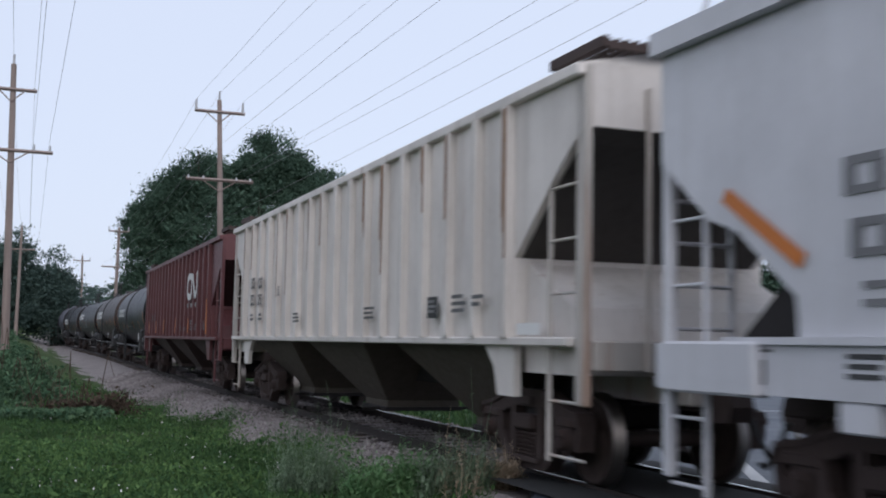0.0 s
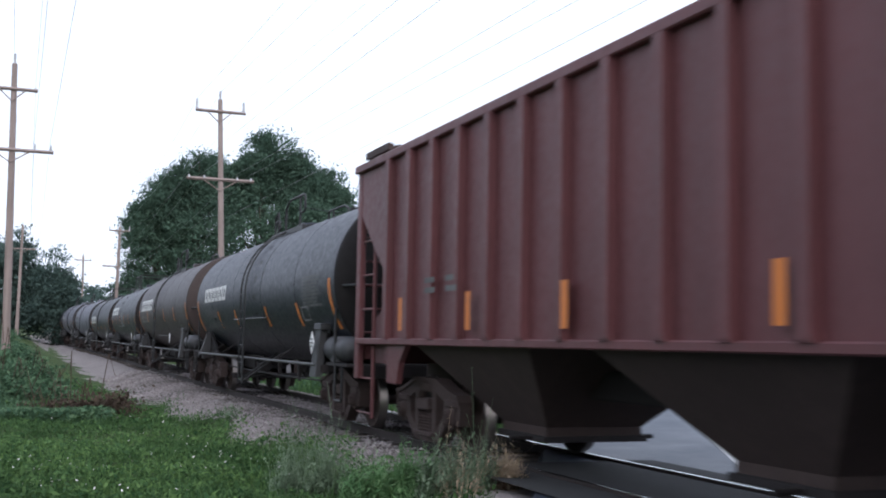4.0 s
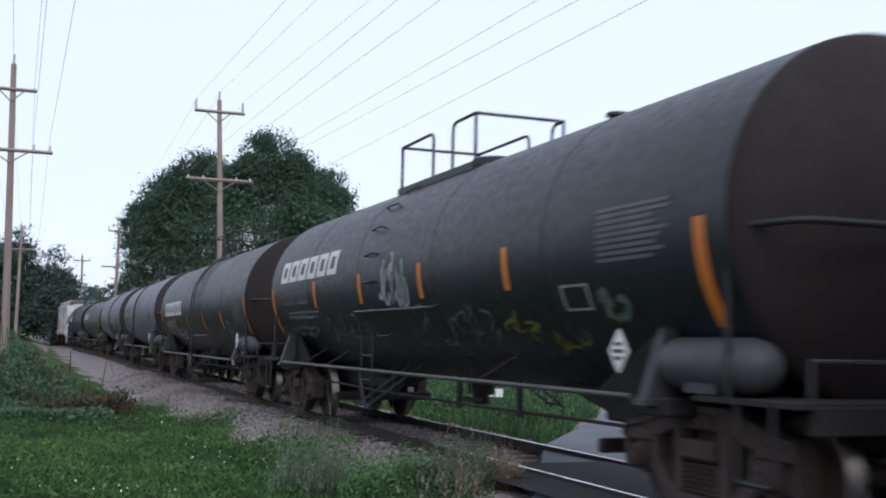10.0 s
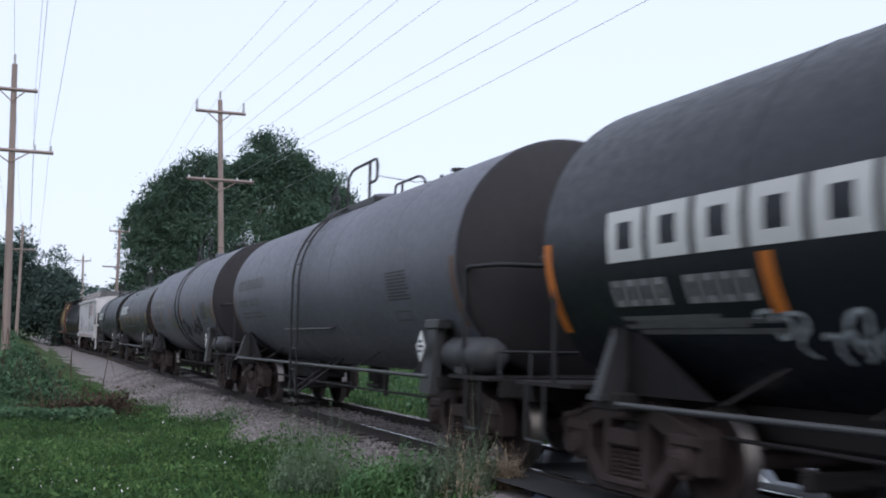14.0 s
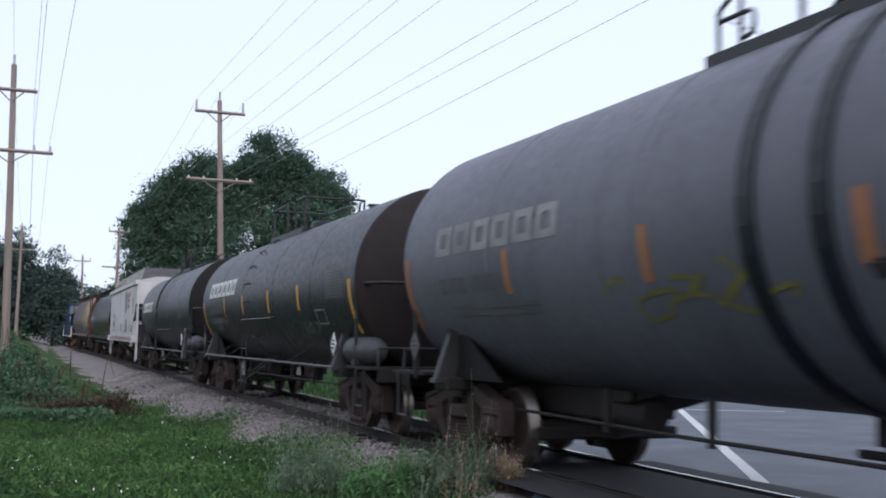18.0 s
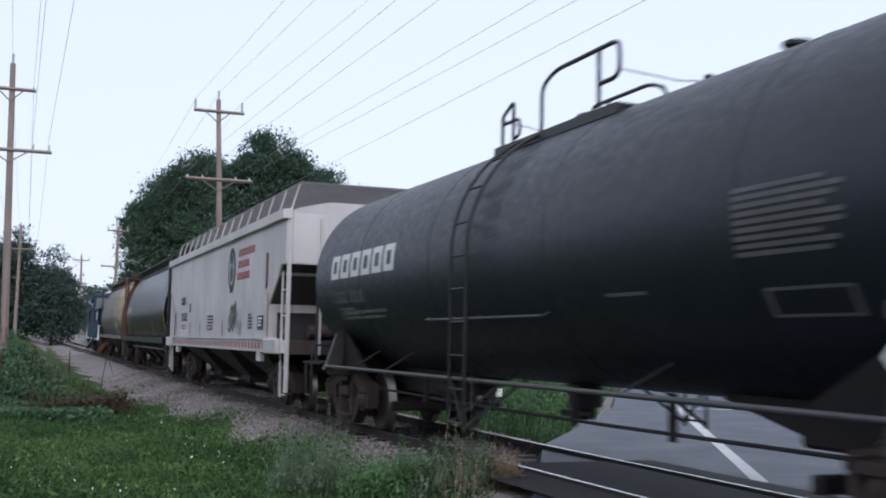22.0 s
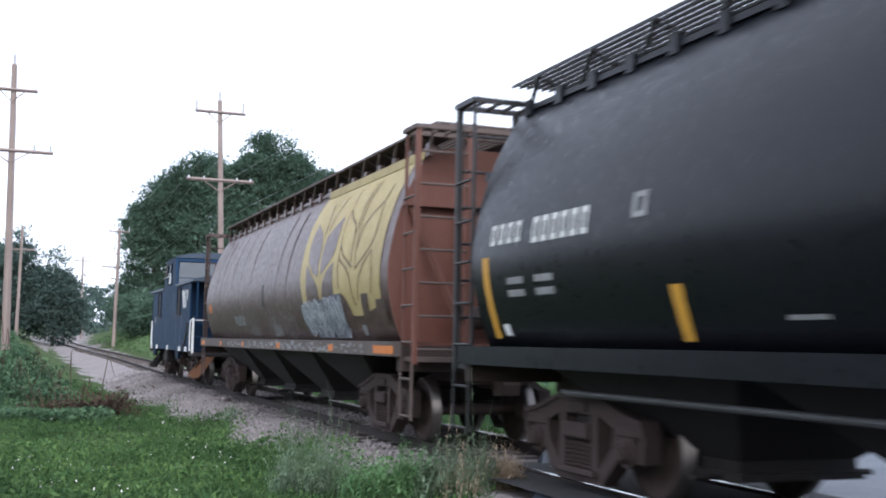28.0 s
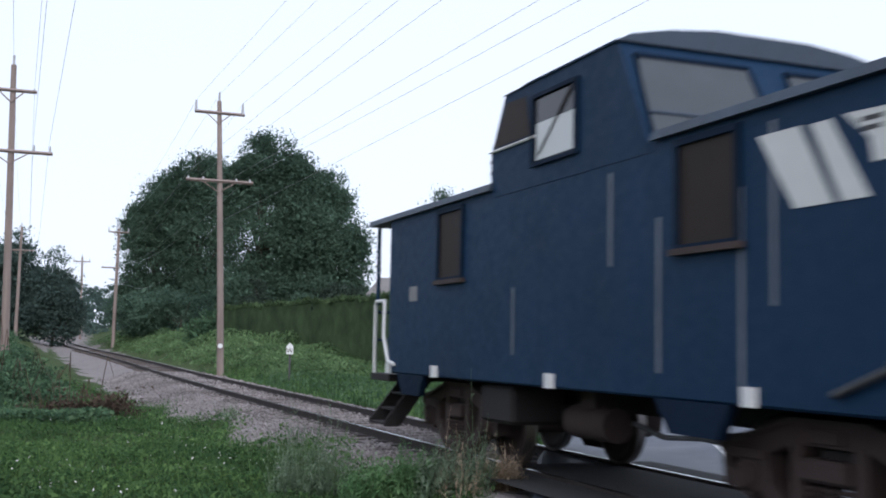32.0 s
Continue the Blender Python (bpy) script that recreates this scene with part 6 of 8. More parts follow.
# pale grey covered hopper that leads
def smooth_hopper(name, label, sigma, h, paint, eave, sill, corner, sill_deep):
    """A smooth-sided covered hopper with cut lower corners."""
    car = new_car(name, label, "hopper car", sigma, h - 2.0, h + 0.35)
    out = side_outline(h, sill, eave - 0.3, corner)
    g = G().prism(out, -1.53, 1.53)
    # the roof rises from a turned-in shoulder
    sec = [(1.53, eave - 0.3), (1.5, eave - 0.18), (1.42, eave - 0.06), (1.3, eave), (0.7, eave + 0.14), (-0.7, eave + 0.14), (-1.3, eave), (-1.42, eave - 0.06), (-1.5, eave - 0.18), (-1.53, eave - 0.3)]
    g.loft([[(x, y, z) for y, z in sec] for x in (-h, h)], False)
    body = part("hopper_body", g, paint, car)
    for k in (-1, 1):
        g = G().prism([(-h, sill - sill_deep), (h, sill - sill_deep), (h, sill - 0.02), (-h, sill - 0.02)], k * 1.44, k * 1.58)
        g.prism([(-h + 0.9, sill - 0.02), (h - 0.9, sill - 0.02), (h - 0.9, sill + 0.03), (-h + 0.9, sill + 0.03)], k * 1.45, k * 1.62)
        part("side_sill", g, paint, body)
        part("roof_lip", G().prism([(-h - 0.05, eave - 0.22), (h + 0.05, eave - 0.22), (h + 0.05, eave - 0.04), (-h - 0.05, eave - 0.04)], k * 1.44, k * 1.62), paint, body)
    roof_walk(car, h - 0.1, eave + 0.5, 1.25, "walk_steel", 0)
    for x in lerp(-h + 0.3, h - 0.3, 15):
        for k in (-1, 1):
            part("walk_post", G().tube([(x, k * 1.4, eave - 0.06), (x - 0.1, k * 1.25, eave + 0.5)], 0.018, 5), paint, car)
    for e in (-1, 1):
        g = G()
        b = e * (h - 0.5)
        g.add([(e * (h - 1.62), y, z) for y in (-1.35, 1.35) for z in (sill - 0.2, sill + 0.7)] + [(b, y, sill - 0.2) for y in (-1.35, 1.35)], [(0, 4, 1), (2, 3, 5), (1, 4, 5, 3)])
        # iron-dark, so the end cavity's shade sits in the sheet's colour
        part("slope_sheet", g, "iron", car)
        part("end_wall", G().box(e * (h - 0.04), -1.4, corner[0][1] + 0.02, e * (h + 0.01), 1.4, eave - 0.1), paint, car)
        # plates over the cut faces, coloured with dirt and recess shade
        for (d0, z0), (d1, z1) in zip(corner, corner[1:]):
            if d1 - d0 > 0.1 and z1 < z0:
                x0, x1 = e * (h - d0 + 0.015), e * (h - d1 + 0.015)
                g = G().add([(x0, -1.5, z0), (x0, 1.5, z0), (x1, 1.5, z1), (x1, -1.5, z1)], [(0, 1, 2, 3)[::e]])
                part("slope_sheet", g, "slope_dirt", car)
    for e in (-1, 1):
        for k in (-1, 1):
            part("jacking_pad", G().box(e * (h - 1.3), k * 1.5, sill - sill_deep - 0.02, e * (h - 0.2), k * 1.66, sill + 0.0, 0.02), paint, body)
            part("lift_bracket", G().box(e * (h - 2.35), k * 1.45, sill - sill_deep - 0.2, e * (h - 2.0), k * 1.57, sill - sill_deep - 0.005, 0.015), paint, body)
    end_gear(car, h, paint, eave, sill, wide=1.46, ladder_in=0.5, post=0.09, foot=0.4)
    hopper_bays(car, (-4.4, -0.2, 4.0), sill - sill_deep, "iron", wide=1.4, half=1.6)
    return car, body


c0, b0 = smooth_hopper("covered_hopper", "clean pale grey covered hopper with an orange diagonal stripe", -96.55, 8.85, "grey_white", 3.95, 1.45, [(0, 2.86), (0.62, 2.35), (0.95, 2.24), (1.58, 1.75), (1.6, 1.6)], 0.36)
for i in range(4):
    part("number_block", flat_blocks(6.8 - 0.42 * i, 6.45 - 0.42 * i, 2.36, 2.6, 1.545, 1, 1.0), "mark_grey", b0)
    part("number_block", flat_blocks(6.75 - 0.42 * i, 6.4 - 0.42 * i, 1.97, 2.21, 1.545, 1, 1.0), "mark_grey", b0)
small_print("small_print", flat_bars(6.65, 5.6, 1.6, 1.82, 1.545, 2, 0.6), "mark_grey", b0)
part("stripe", ribbon([(8.0, 2.51), (7.17, 1.97)], 0.12, 1.556), "orange", b0, "orange diagonal reflective stripe")
small_print("small_print", merged(flat_bars(8.4, 8.1, 1.26, 1.36, 1.585, 2), flat_bars(7.7, 7.45, 1.36, 1.4, 1.585, 1), flat_bars(6.75, 6.4, 1.2, 1.38, 1.585, 3)), "dark_mark", b0)
part("lift_pocket", flat_patch(7.62, 7.52, 1.16, 1.33, 1.586), "iron", b0)
part("yellow_card", flat_patch(6.38, 6.0, 1.12, 1.38, 1.586), "wheat_yellow", b0)

# ribbed white hopper
AJ_CUT = [(0.0, 3.42), (0.22, 3.3), (0.62, 3.02), (1.5, 2.3)]
c1, b1 = ribbed_hopper("covered_hopper", "dirty off-white ribbed covered hopper with rust runs", -77.72, 8.65, "white_hopper", 4.02, 1.47, 18, AJ_CUT)
for x0, z0 in ((6.16, 2.49), (5.39, 2.47), (6.16, 2.13), (5.39, 2.12)):
    for i in range(2):
        part("number_block", flat_blocks(x0 - 0.22 * i, x0 - 0.22 * i - 0.17, z0, z0 + 0.23, 1.603, 1, 1.0), "dark_mark", b1)
small_print("small_print", merged(flat_bars(6.15, 5.75, 1.77, 1.95, 1.603, 2), flat_bars(5.3, 4.95, 1.77, 1.95, 1.603, 2), flat_bars(3.56, 3.34, 2.24, 2.44, 1.603, 4), flat_bars(-5.65, -6.1, 1.72, 1.96, 1.603, 3), flat_bars(-6.25, -6.6, 1.78, 1.94, 1.603, 2), flat_bars(2.2, 1.7, 1.7, 1.9, 1.603, 3), flat_bars(-2.2, -2.7, 1.7, 1.9, 1.603, 3)), "white_dim", b1)
part("data_panel", flat_patch(-4.85, -5.2, 1.7, 1.96, 1.603), "black_ink", b1)
small_print("data_panel", flat_bars(-4.9, -5.15, 1.74, 1.92, 1.605, 3), "white_worn", b1)
part("sill_card", flat_patch(-7.25, -7.8, 1.5, 1.62, 1.52), "sign", b1)
rr = random.Random(3)
for x in lerp(-8.65 + 1.6, 8.65 - 1.6, 18):
    if rr.random() < 0.85:
        for j in range(3):
            w, z0 = rr.uniform(0.008, 0.035), rr.uniform(2.2, 3.6)
            o = rr.uniform(-0.05, 0.05)
            part("rust_run", flat_patch(x + o + w, x + o - w, z0, 3.88, 1.603 + 0.001 * j), "rust_run", b1)

# maroon hopper
c2, b2 = ribbed_hopper("covered_hopper", "maroon ribbed covered hopper with a white loop emblem", -58.3, 8.9, "maroon", 4.05, 1.44, 18, [(0.0, 3.42), (0.15, 3.29), (0.78, 2.78), (1.42, 2.28)])
YC = 1.604
part("emblem", merged(ribbon(rounded_line([(-4.35, 3.2), (-3.6, 3.22), (-3.55, 2.64), (-4.3, 2.6)], 0.25), 0.19, YC), ribbon(rounded_line([(-4.3, 2.6), (-4.4, 2.75), (-4.42, 3.2), (-4.6, 3.2), (-5.05, 2.62), (-5.25, 2.62), (-5.4, 2.8), (-5.42, 3.3)], 0.12), 0.19, YC + 0.002)), "white", b2, "white looped emblem")
small_print("address_bar", merged(flat_bars(-3.6, -4.0, 2.28, 2.42, YC, 1, 0.1), flat_bars(-4.25, -4.75, 2.28, 2.42, YC, 1, 0.1), flat_bars(-5.15, -5.5, 2.28, 2.42, YC, 1, 0.1)), "white_worn", b2)
for x, z0, z1 in ((6.6, 1.55, 1.98), (4.3, 1.55, 1.98), (1.99, 1.55, 2.0), (-1.07, 1.55, 2.0), (-3.9, 1.55, 1.97), (-7.3, 1.52, 2.46)):
    part("stripe", flat_patch(x + 0.07, x - 0.07, z0, z1, YC), "orange", b2, "orange reflective stripe")
small_print("small_print", merged(flat_bars(-4.3, -4.75, 1.6, 1.92, YC, 4), flat_bars(-5.2, -5.6, 1.62, 1.8, YC, 3), flat_bars(-6.75, -7.15, 1.62, 1.88, YC, 5), flat_bars(-2.1, -2.5, 1.6, 1.75, YC, 2), flat_bars(-3.1, -3.4, 1.6, 1.72, YC, 2)), "white_dim", b2)
small_print("number_bars", merged(flat_bars(5.7, 5.3, 1.95, 2.2, YC, 2), flat_bars(5.0, 4.6, 1.95, 2.2, YC, 2)), "white_dim", b2)

# tank cars
tank_car("dark blue-black tank car with orange stripes and white name blocks", -40.63, "tank_blue", tall=False, px=-0.4, ladder_x=-0.12, z=2.44, sign_x=-6.3, name=(5.95, 2.65, -3, 11), number=(5.85, 4.1, -19.5, -11), up=-3, marks=(7.1, 3.95, 1.65, -1.85, -4.65, -7.1), rail=(-22, 1.6, -1.8), spills=((-0.7, -1.0, -20), (-1.5, -1.62, 10)), panel_at=(-5.2, -6.5, -18, 4), heads="head_black")
tank_car("brown-black tank car with orange stripes and white name blocks", -23.75, "tank_brown", tall=False, up=8, px=0.5, sign_x=-3.95, ladder_x=0.3, r=1.52, z=2.47, name=(6.4, 2.3, -2, 14.5), number=(6.35, 4.1, -19, -9), number_bright=True, marks=(7.25, 4.05, 1.65, -1.38, -4.2, -7.25), rail=(-40, 2.3, -1.05), heads="head_brown", spills=((-0.1, -0.6, -30),), panel_at=(-5.95, -7.0, -22, -1), card_at=(-5.15, -5.65, -34, -26), bars=((-0.9, -1.65, -30, -26, 2), (-2.0, -3.15, -30, -26, 2), (1.9, 1.2, -36, -31, 2)))
tank_car("black tank car with pale graffiti along its lower side", -6.22, "tank_black", tall=True, ladder="rungs", up=11.5, extra=0.25, px=0.6, ladder_x=1.0, sign_x=-6.1, wide_lead=False, name=(6.85, 2.8, 3.5, 19), number=(6.55, 4.75, -13, -4), marks=(7.5, 4.25, 1.57, -1.08, -3.73, -7.3), rail=(-20.5, 1.85, -1.45), heads="head_dark", panel_at=(-5.7, -6.93, -11, 8), card_at=(-4.89, -5.44, -26.5, -16.5), bars=((6.4, 5.0, -24, -18, 2),),
         graffiti=((0.6, -0.5, -20, 8, 9, 0.07, "graffiti", 3), (6.5, 4.7, -38, -28, 6, 0.06, "white_dim", 4), (3.9, 1.3, -44, -26, 14, 0.05, "white_dim", 5), (0.1, -3.2, -46, -24, 14, 0.04, "graffiti_green", 7), (-3.4, -5.0, -42, -24, 8, 0.05, "graffiti_olive", 9), (-5.6, -6.0, -31, -20, 4, 0.09, "graffiti_green", 6)))
tank_car("black tank car with a white spray scrawl under its name blocks", 12.1, "tank_black", tall=True, number_bright=True, extra=0.4, px=0.15, ladder_x=-0.45, sign_x=-6.95, wide_lead=False, z=2.37, drop=0.08, name=(6.6, 2.65, -9.5, 7.5), number=(6.6, 4.6, -24.5, -15.5), up=-0.5, marks=(7.7, 4.45, 1.63, -1.46, -4.43, -7.7), rail=(-34, 2.0, -1.4), heads="head_dark", spills=((-0.85, -1.15, -45), (-0.1, -0.5, 30)), panel_at=(-6.2, -7.4, -24, -5), card_at=(-4.95, -5.45, -33, -21), bars=((-1.8, -2.2, -39, -27, 4), (6.6, 4.8, -34, -28, 2)),
         graffiti=((4.7, 2.6, -46, -29, 16, 0.05, "graffiti", 8),))
tank_car("faded grey tank car with a worn dark data panel", 29.4, "tank_grey", cut=0.2, letter_mat="white_dim", tall=False, stripes="orange_ghost", marks=(7.05, -7.05), worn_panel="dark_mark", sign_x=-6.2, px=0.1, ladder_x=0.42, z=2.45, name=(6.5, 3.8, 2, 11), number=(6.4, 4.2, -12, -6), rail=(-32, 2.25, -1.1), heads="head_grey", panel_at=(-4.5, -5.5, -19, -3), card_at=(-4.6, -5.3, -30, -24))
tank_car("faded grey banded tank car with olive graffiti", 46.55, "tank_grey", tail_x=7.1, letter_mat="white_worn", tall=False, bar=False, stripes="orange_faint", bands=(0.12, -0.64), worn_panel="dark_mark", px=0.3, sign_x=-6.4, ladder_x=None, r=1.57, z=2.47, up=8, name=(6.2, 2.95, -1, 11.5), number=(6.1, 4.3, -18, -11), marks=(7.2, 4.2, 1.5, -1.0, -3.85, -7.2), rail=None, heads="head_grey", extra=-0.05, panel_at=(-5.06, -6.18, -20, -3), card_at=(-5.06, -6.1, -35, -24),
         graffiti=((2.2, -0.3, -32, -18, 8, 0.05, "graffiti_olive", 12), (-1.0, -2.2, -40, -22, 5, 0.16, "head_grey", 13), (-2.6, -4.8, -36, -18, 9, 0.12, "head_grey", 15), (-5.9, -6.9, -24, -8, 7, 0.06, "graffiti_olive", 14)))
tank_car("black tank car with yellow stripes and reddish graffiti", 63.8, "tank_black", tail_x=6.9, tall=True, ladder="rungs", stripes="yellow", up=12, px=0.8, ladder_x=1.1, sign_x=-6.25, wide_lead=False, z=2.38, name=(6.3, 2.6, 3.5, 18.5), number=(6.3, 4.45, -12, -3), marks=(7.1, 4.0, 1.65, -1.1, -3.7, -7.1), rail=(-19.5, 1.75, -1.45), heads="head_dark", panel_at=(-5.65, -6.8, -11, 7.5), card_at=(-4.8, -5.45, -27, -16.5),
         graffiti=((6.3, 4.6, -28, -17, 6, 0.05, "white_dim", 22), (4.6, 0.2, -32, -14, 18, 0.06, "graffiti_red", 21), (-3.6, -4.8, -34, -22, 6, 0.06, "graffiti_green", 23)))
tank_car("dark blue-black tank car with white name blocks", 81.1, "tank_blue", cut=0.22, tall=False, stripes="", ladder_x=0.4, px=-0.1, card="white_dim", sign_x=-6.3, z=2.44, name=(6.2, 2.95, -2, 12.5), number=(6.1, 4.45, -17, -10), rail=(-28.5, 2.0, -1.3), heads="head_black", panel_at=(-4.6, -5.8, -16, 4), card_at=(-4.8, -5.7, -33, -24), bars=((-2.6, -3.3, -25, -22.5, 1), (5.9, 4.9, -26, -20, 2)), spills=((-0.1, -0.4, 5),))

# chalky white hopper with a round emblem
c3, b3 = smooth_hopper("covered_hopper", "chalky white covered hopper with a round emblem and red lettering bars", 98.87, 8.4, "soo_white", 3.95, 1.42, [(0, 2.86), (0.36, 2.88), (0.53, 2.72), (0.58, 2.66), (1.4, 2.12), (1.42, 1.9)], 0.27)
YS = 1.541


def disc(cx, cz, rx, rz, y):
    return G().add([(cx + rx * math.cos(a), y, cz + rz * math.sin(a)) for a in lerp(0, 2 * math.pi, 33)[:-1]], [tuple(range(32))])


part("emblem", disc(-2.75, 3.05, 0.47, 0.52, YS), "dark_mark", b3, "round dark emblem with a pale centre")
part("emblem_ring", disc(-2.75, 3.05, 0.34, 0.38, YS + 0.003), "graffiti", b3)
part("emblem_beast", disc(-2.75, 3.28, 0.2, 0.13, YS + 0.006), "dark_mark", b3)
part("emblem_shield", disc(-2.75, 2.95, 0.2, 0.2, YS + 0.006), "white_dim", b3)
part("emblem_foot", flat_patch(-2.55, -2.95, 2.5, 2.62, YS), "dark_mark", b3)
for x0, x1, z0, n in ((-3.58, -5.45, 3.3, 8), (-3.52, -4.88, 3.03, 7), (-3.47, -4.95, 2.76, 7)):
    w = (x1 - x0) / n
    for i in range(n):
        part("lettering_block", flat_blocks(x0 + w * (i + 0.1), x0 + w * (i + 0.8), z0, z0 + 0.16, YS, 1, 1.0), "red", b3, "red block where a letter is painted")
for i in range(3):
    part("number_block", flat_blocks(5.7 - 0.3 * i, 5.45 - 0.3 * i, 2.4, 2.62, YS, 1, 1.0), "dark_mark", b3)
for i in range(6):
    part("number_block", flat_blocks(5.62 - 0.21 * i, 5.45 - 0.21 * i, 1.9, 2.14, YS, 1, 1.0), "dark_mark", b3)
small_print("small_print", merged(flat_bars(5.6, 4.4, 1.62, 1.78, YS, 2, 0.6), flat_bars(0.7, -0.4, 1.58, 2.0, YS, 5), flat_bars(-4.9, -5.4, 1.6, 1.95, YS, 5)), "dark_mark", b3)
part("data_card", flat_patch(3.95, 3.7, 2.15, 2.4, YS), "dark_mark", b3)
part("data_card", flat_patch(-5.95, -6.55, 1.6, 1.9, YS), "dark_mark", b3)
small_print("data_print", flat_bars(-6.05, -6.45, 1.65, 1.86, YS + 0.003, 3), "sign", b3)
part("rust_patch", flat_patch(-6.64, -6.83, 2.45, 3.18, YS), "wheat_end", b3)
for x, z1 in ((6.7, 2.25), (3.72, 1.84), (1.85, 1.82), (-1.68, 1.82), (-4.05, 1.84), (-6.95, 2.35)):
    part("stripe", flat_patch(x + 0.05, x - 0.05, 1.46, z1, YS + 0.001), "orange_faint", b3, "faded orange stripe")
for x in lerp(6.9, -7.0, 40):
    part("red_dash", flat_patch(x, x - 0.2, 1.21, 1.34, 1.583), "red_faint", b3)
for x0, x1, z0, z1, mt, sd in ((-2.6, -3.3, 1.46, 2.25, "graffiti_green", 3), (-3.6, -4.4, 1.5, 2.2, "graffiti", 6), (3.0, 1.2, 1.46, 2.1, "graffiti_pale", 4), (1.2, -0.2, 1.46, 2.0, "graffiti_pale", 5)):
    r = random.Random(sd)
    gs = []
    for j in range(7):
        cx, cz, a0 = r.uniform(x1, x0), r.uniform(z0 + 0.2, z1 - 0.2), r.uniform(0, 6)
        gs.append(ribbon([(cx + 0.16 * math.cos(a0 + t), cz + 0.26 * math.sin(a0 + t * 0.9)) for t in lerp(0, 3.2, 12)], 0.1 if mt == "graffiti_green" else 0.025, YS + 0.003 + 0.0006 * j))
    small_print("graffiti", merged(*gs), mt, b3, "loose spray paint scrawl")


# round-sided hoppers
def round_profile(eave, sill, top):
    """Half of the section on the camera's side: y and z from sill to roof edge."""
    pts = []
    for k in lerp(0, 1, 15):
        z = sill + (top - sill) * k
        q = max(0.0, (k - 0.12) / 0.88)
        pts.append((1.56 - 0.0 * k - 0.62 * q ** 2.6 - 0.26 * max(0.0, 1 - k / 0.42) ** 1.8, z))
    return pts


def round_hopper(name, label, sigma, h, paint, end_paint, trim, sill, top, legs):
    car = new_car(name, label, "hopper car", sigma, h - 1.95, h + 0.35)
    half = round_profile(0, sill, top)
    ring = half + [(0.6, top + 0.1), (-0.6, top + 0.1)] + [(-y, z) for y, z in half[::-1]]
    g = G()
    xs = [-h + 0.62, -h + 0.65] + lerp(-h + 0.95, h - 0.5, 13) + [h - 0.21, h - 0.18]
    rings = []
    for x in xs:
        k = 0.985 if x < -h + 0.7 or x > h - 0.25 else 1.0
        rings.append([(x, y * k, z) for y, z in ring])
    g.loft(rings, True, False)
    body = part("hopper_body", g, paint, car)
    for k in (-1, 1):
        x = h - 0.18 if k > 0 else 0.62 - h
        g = G()
        g.add([(x, y * 0.985, z) for y, z in ring], [tuple(range(len(ring)))[::k]])
        part("end_wall", g, end_paint, car)
        for y0, y1 in ((-1.2, -0.5), (1.2, 0.5)):
            part("end_brace", G().tube([(x + k * 0.05, y0, top - 0.75), (x + k * 0.45, y1, sill + 0.05)], 0.05, 4), end_paint, car)
        part("end_stiffener", G().box(x, -1.3, top - 0.78, x + k * 0.14, 1.3, top - 0.68), end_paint, car)
        for y in (-0.45, 0.45):
            part("end_stiffener", G().box(x, y - 0.05, sill, x + k * 0.12, y + 0.05, top - 0.8), end_paint, car)
        g = G()
        g.box(k * (h - 1.6), -1.5, sill - 0.05, k * h, 1.5, sill - 0.0)
        part("end_platform", g, end_paint, car)
    for k in (-1, 1):
        g = G().prism([(-h, sill - 0.2), (h, sill - 0.2), (h, sill + 0.0), (-h, sill + 0.0)], k * 1.44, k * 1.6)
        g.box(-h, k * 1.1, sill - 0.03, h, k * 1.44, sill)
        part("side_sill", g, trim, body)
        g = G()
        for x in lerp(-h + 0.5, h - 0.5, 22):
            g.box(x - 0.07, k * 0.93, top - 0.06, x + 0.07, k * 1.0, top + 0.12)
        g.box(-h + 0.4, k * 0.9, top + 0.0, h - 0.4, k * 0.97, top + 0.06)
        part("roof_edge", g, paint, body)
    wz, we = top + 0.34, top + 0.14
    if paint == "wheat_brown":
        for k in (-1, 1):
            part("walk_tray", G().box(-h + 0.1, k * 0.42, wz - 0.02, h - 0.2, k * 1.03, wz - 0.008), "walk_rust", car, "solid rusty tray under the walkway")
    w = roof_walk(car, h - 0.1, wz, 1.0, "blackbar" if paint == "hopper_black" else "walk_rust", 0)
    tm = "blackbar" if paint == "hopper_black" else "walk_rust"
    for i, x in enumerate(lerp(-h + 0.2, h - 0.8, legs)):
        for k in (-1, 1):
            g = G().tube([(x, k * 1.0, wz), (x + 0.28, k * 0.96, top + 0.06)], 0.028, 5)
            g.tube([(x, k * 1.0, wz), (x + 0.02, k * 0.5, top + 0.1)], 0.022, 5)
            part("walk_bracket", g, tm, w)
    for k, rz in ((1, 0), (-1, 180)):
        m = pose(0, 0, 0, 0, 0, rz)
        for x, y in ((h + 0.4, -1.45), (h + 0.4, -0.72), (h + 0.4, 0.72), (h + 0.4, 1.45), (h - 0.05, -1.45), (h - 0.05, 1.45)):
            q = 0.02 if x < h else 0.035
            part("end_post", G().box(x - q, y - q, sill - 0.3, x + q, y + q, we, 0.006), tm if paint == "hopper_black" else end_paint if k < 0 else "iron_brown", car, at=m)
        g = G()
        g.box(h - 0.12, -1.5, we, h + 0.46, -1.42, we + 0.06)
        g.box(h - 0.12, 1.42, we, h + 0.46, 1.5, we + 0.06)
        g.box(h + 0.38, -1.42, we, h + 0.46, 1.42, we + 0.06)
        g.box(h - 0.12, -1.42, we, h - 0.05, 1.42, we + 0.06)
        for y in lerp(-1.3, 1.3, 14):
            g.box(h - 0.06, y - 0.015, we + 0.02, h + 0.39, y + 0.015, we + 0.05)
        tagged(part("end_walk", g, tm, car, at=m), kind="stuff")
